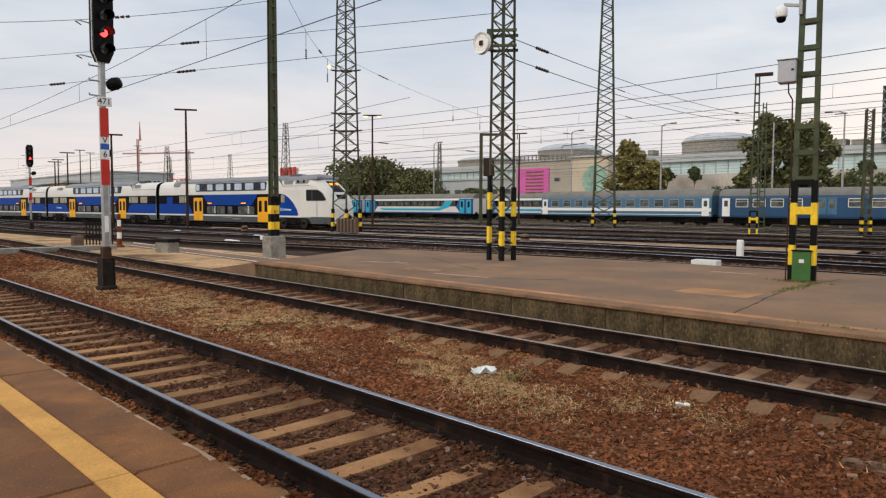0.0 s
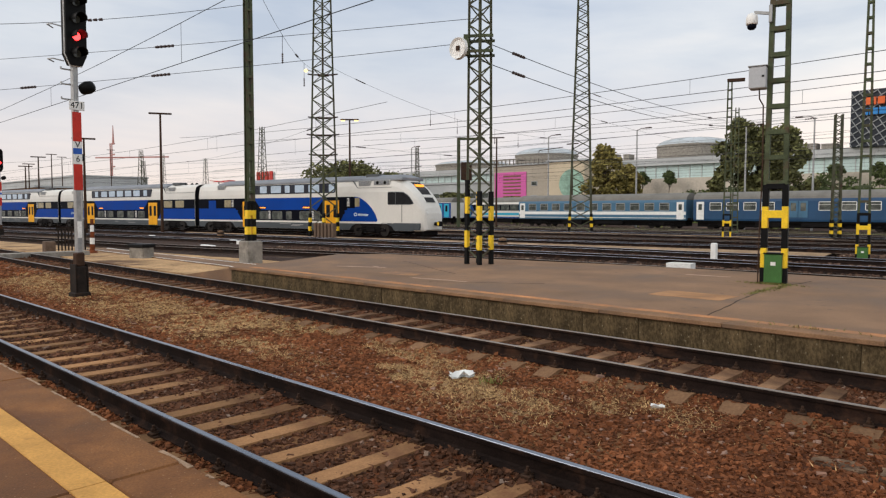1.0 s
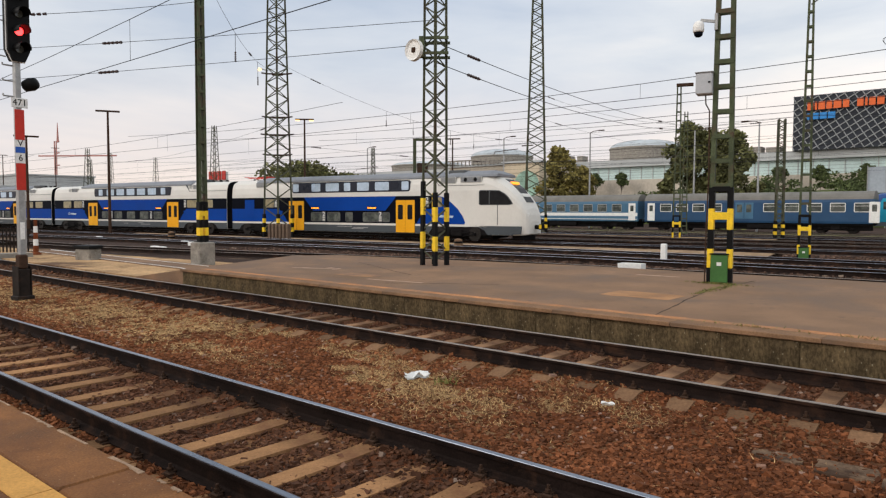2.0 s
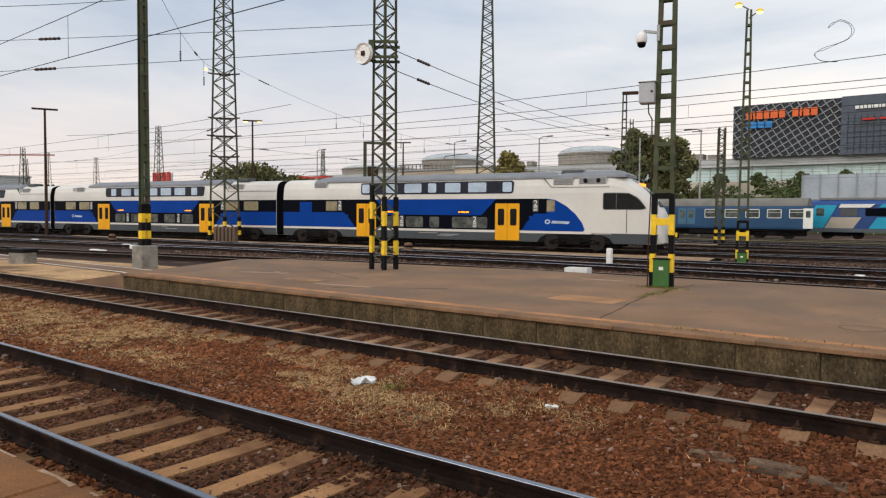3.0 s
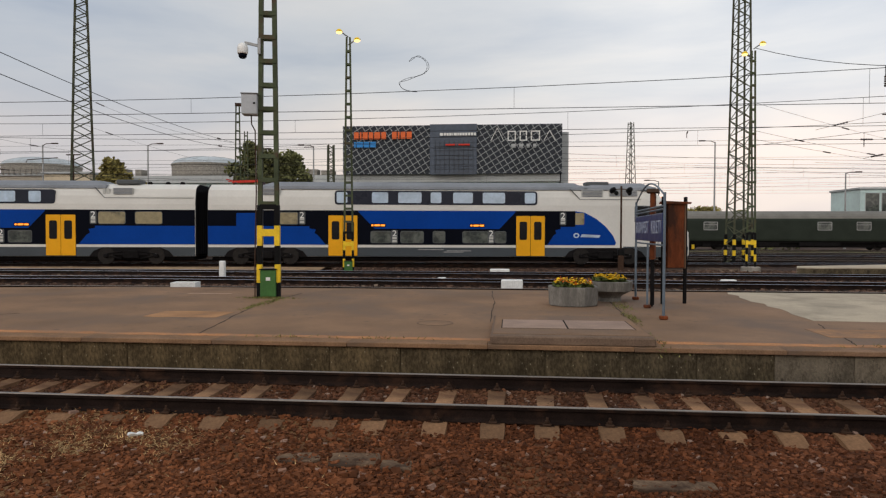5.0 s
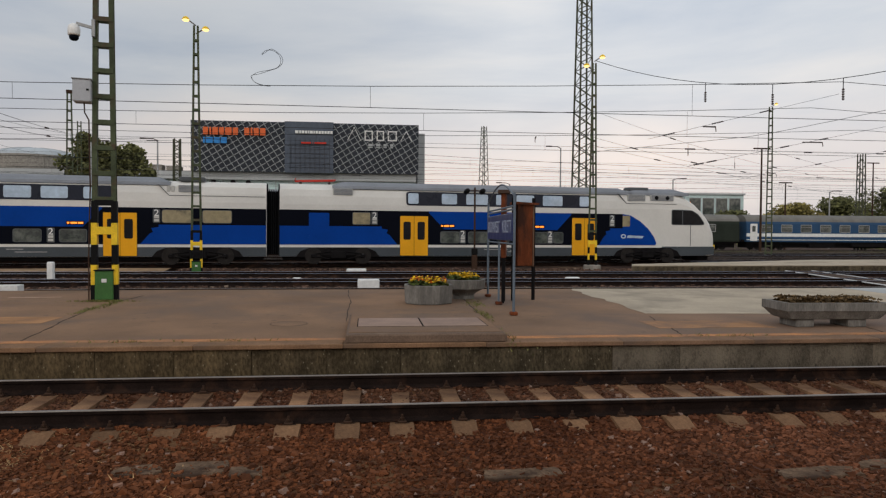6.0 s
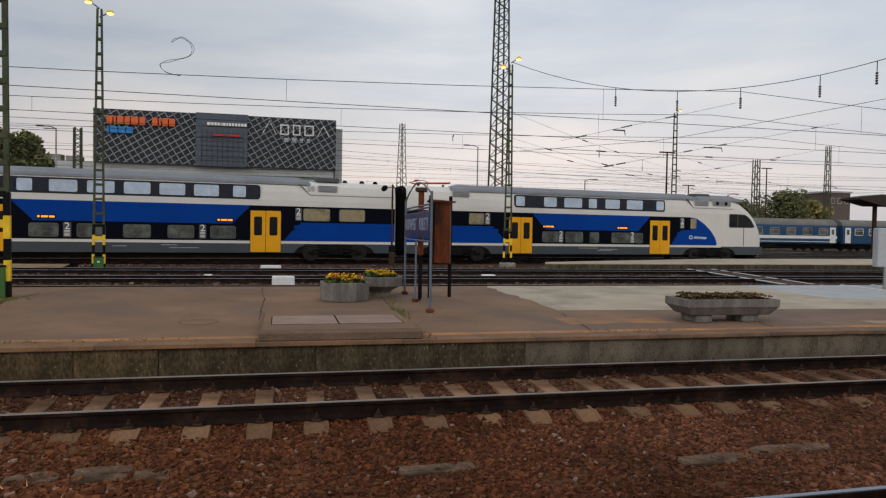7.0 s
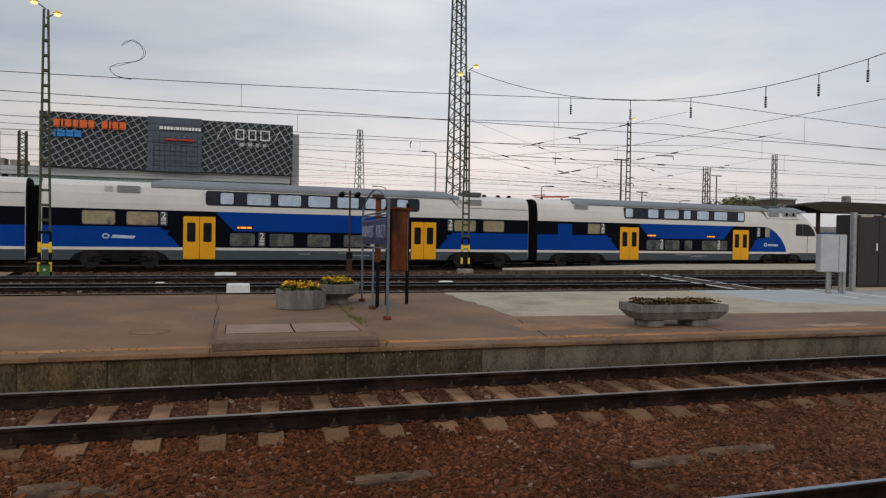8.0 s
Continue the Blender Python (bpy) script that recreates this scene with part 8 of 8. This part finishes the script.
# looped jumper cable on the near line
jp = thing("jumper_cable", "thin looped jumper cable between two overhead wires", "cable")
for spread in (0.0, 0.05):
    loop = [(-0.16, 0.41), (-0.05 + spread, 0.52), (0.14, 0.54 + spread), (0.34 + spread, 0.42), (0.41 + spread, 0.22), (0.32, 0.04), (0.05, -0.06), (-0.24, -0.12 - spread), (-0.42 - spread, -0.22), (-0.44, -0.34), (-0.30, -0.46), (-0.05, -0.52), (0.14, -0.53)]
    fine = []
    for k in range(len(loop) - 1):
        p0, p1, p2, p3 = (Vector((*loop[min(max(k + d, 0), len(loop) - 1)], 0)) for d in (-1, 0, 1, 2))
        for u in (0.0, 0.33, 0.67):
            fine.append(0.5 * (2 * p1 + (p2 - p0) * u + (2 * p0 - 5 * p1 + 4 * p2 - p3) * u * u + (3 * p1 - p0 - 3 * p2 + p3) * u ** 3))
    part("cable", Shape().wire([(-2.6 + q.x, 21.5 + spread, 6.7 + q.y) for q in fine], 0.007, 5), M_WIRE, jp)
for x, y, z, w in ((14.0, 26.0, 6.0, 2.2), (22, 31, 6.2, 2.6), (30, 47.5, 6.2, 2.4), (-30, 41.0, 6.3, 2.2), (48, 51.6, 6.2, 2.4), (-52, 47.5, 6.2, 2.4), (8, 31, 6.1, 2.0)):
    ra = thing("register_arm", "short dark register arm holding the contact wire", "bracket", "register arms", m=pose(x, y, z, 0, 0, 75))
    part("arm", Shape().rod((0, 0, 0), (w, 0, 0.35), 0.03, 5).rod((0, 0, 0), (-0.1, 0, -0.2), 0.02, 4), M_IRON, ra)


# ---- loose ballast, dry grass and platform weeds ----
def stones(name, x0, x1, y0, y1, count, size, seed, label, level=None, material=None):
    g = np.random.default_rng(seed)
    x, y = g.uniform(x0, x1, count), g.uniform(y0, y1, count)
    z = np.array([bed_height(a, b) for a, b in zip(x, y)]) if level is None else np.full(count, level)
    k = size * g.uniform(0.55, 1.35, (count, 1, 1)) * g.uniform(0.6, 1.25, (count, 1, 3))
    base = np.array([(i, j, h) for i in (-0.82, 0.82) for j in (-0.82, 0.82) for h in (-0.62, 0.62)])
    v = base[None] * k + g.normal(0, 0.20, (count, 8, 3)) * size
    tip, a = g.uniform(-0.7, 0.7, count), g.uniform(0, 6.283, count)
    c, s = np.cos(tip)[:, None], np.sin(tip)[:, None]
    v = np.stack([v[..., 0] * c - v[..., 2] * s, v[..., 1], v[..., 0] * s + v[..., 2] * c], -1)
    c, s = np.cos(a)[:, None], np.sin(a)[:, None]
    vx, vy = v[..., 0] * c - v[..., 1] * s, v[..., 0] * s + v[..., 1] * c
    v = np.stack([vx + x[:, None], vy + y[:, None], v[..., 2] + (z + size * 0.12)[:, None]], -1).reshape(-1, 3)
    f = np.array([(0, 1, 3, 2), (4, 6, 7, 5), (0, 4, 5, 1), (2, 3, 7, 6), (0, 2, 6, 4), (1, 5, 7, 3)])
    f = (f[None] + 8 * np.arange(count)[:, None, None]).reshape(-1, 4)
    me = bpy.data.meshes.new(name)
    me.from_pydata(v.tolist(), [], f.tolist())
    me.materials.append(material or M_STONE)
    me.materials.append(M_STONE_OILED)
    oiled = (abs(y - SLOPE1 * x - TRACK1 - GAUGE / 2) < 0.74) | (abs(y - TRACK2 - GAUGE / 2) < 0.74)
    me.polygons.foreach_set("material_index", np.repeat(oiled.astype(np.int32), 6))
    return tagged(new(name, me), label, "ballast", kind="stuff")


stones("ballast_stones", -9.5, 9.5, 1.9, 9.72, 112000, 0.0190, 1, "loose rust-brown ballast stones")
stones("ballast_stones", -9.5, 9.5, 3.0, 9.6, 8000, 0.030, 11, "larger loose ballast stones")
stones("ballast_stones", -24, -9.5, 1.7, 9.7, 34000, 0.028, 2, "loose rust-brown ballast stones")
stones("ballast_stones", 9.5, 22, 2.5, 9.7, 13000, 0.03, 3, "loose rust-brown ballast stones")
stones("ballast_stones", -45, -24, 1.4, 9.6, 14000, 0.045, 4, "loose rust-brown ballast stones")
M_YARDSTONE = mat("dark yard stone", (0.092, 0.056, 0.040), 0.92, var=0.4, scale=0.3, fine=10, grain=0.3, pale=(0.30, 0.23, 0.17), random_piece=0.6, bump=0.2)
stones("yard_stones", -34, 24, 19.3, 37.5, 24000, 0.055, 6, "dark loose ballast between the yard tracks", -0.20, M_YARDSTONE)


def straw():
    r = random.Random(21)
    s = Shape()
    made = 0
    while made < 115000:
        x = r.uniform(-26, -1.0)
        y = r.gauss(6.15, 0.5) if r.random() < 0.85 else r.gauss(9.4, 0.14)
        thick = 0.5 + 0.9 * noise.noise((x * 0.5, y * 0.9, 2.0)) + 0.7 * noise.noise((x * 2.3, y * 3.1, 7.0))
        thick += 0.28 * min(1.0, max(0.0, (-8.0 - x) / 4.0))
        keep = min(1.0, max(0.0, (thick - 0.30) / 0.5)) ** 1.6 * min(1.0, max(0.0, (-2.2 - x) / 2.5))
        if r.random() > keep + 0.006:
            continue
        z = bed_height(x, y) + 0.012
        a, n, h = r.uniform(0, 6.283), r.uniform(0.025, 0.10), r.uniform(0.0, 0.035)
        dx, dy = math.cos(a), math.sin(a)
        w = r.uniform(0.002, 0.005)
        if x < -9.0:
            n, w = n * 1.4, w * 1.8
        s.add([(x - dy * w, y + dx * w, z), (x + dy * w, y - dx * w, z), (x + dx * n, y + dy * n, z + h)], [(0, 1, 2)])
        made += 1
    me = bpy.data.meshes.new("dry_grass")
    me.from_pydata(s.v, [], s.f)
    me.materials.append(M_STRAW)
    tagged(new("dry_grass", me), "straw-coloured dry grass between the tracks", "grass", kind="stuff")


straw()
s = Shape()
_r = random.Random(5)
for cx, cy, n, sp in ((-5.3, 15.85, 320, 0.32), (-4.93, 15.0, 160, 0.08), (-4.95, 14.2, 90, 0.05), (2.45, 10.3, 90, 0.10), (2.6, 13.0, 120, 0.06), (-3.0, 10.12, 40, 0.3), (2.75, 15.0, 120, 0.1), (5.8, 10.12, 40, 0.4), (-1.4, 10.12, 30, 0.4)):
    for _ in range(n):
        x, y = cx + _r.gauss(0, sp), cy + _r.gauss(0, 0.5 if sp < 0.2 else 0.06)
        a, h = _r.uniform(0, 6.28), _r.uniform(0.015, 0.06)
        s.add([(x - 0.008, y, TOP), (x + 0.008, y, TOP), (x + 0.05 * math.cos(a), y + 0.05 * math.sin(a), TOP + h)], [(0, 1, 2)])
stuff("platform_weeds", s, M_WEED, "small green weeds in the platform joints", "weeds")

motions()
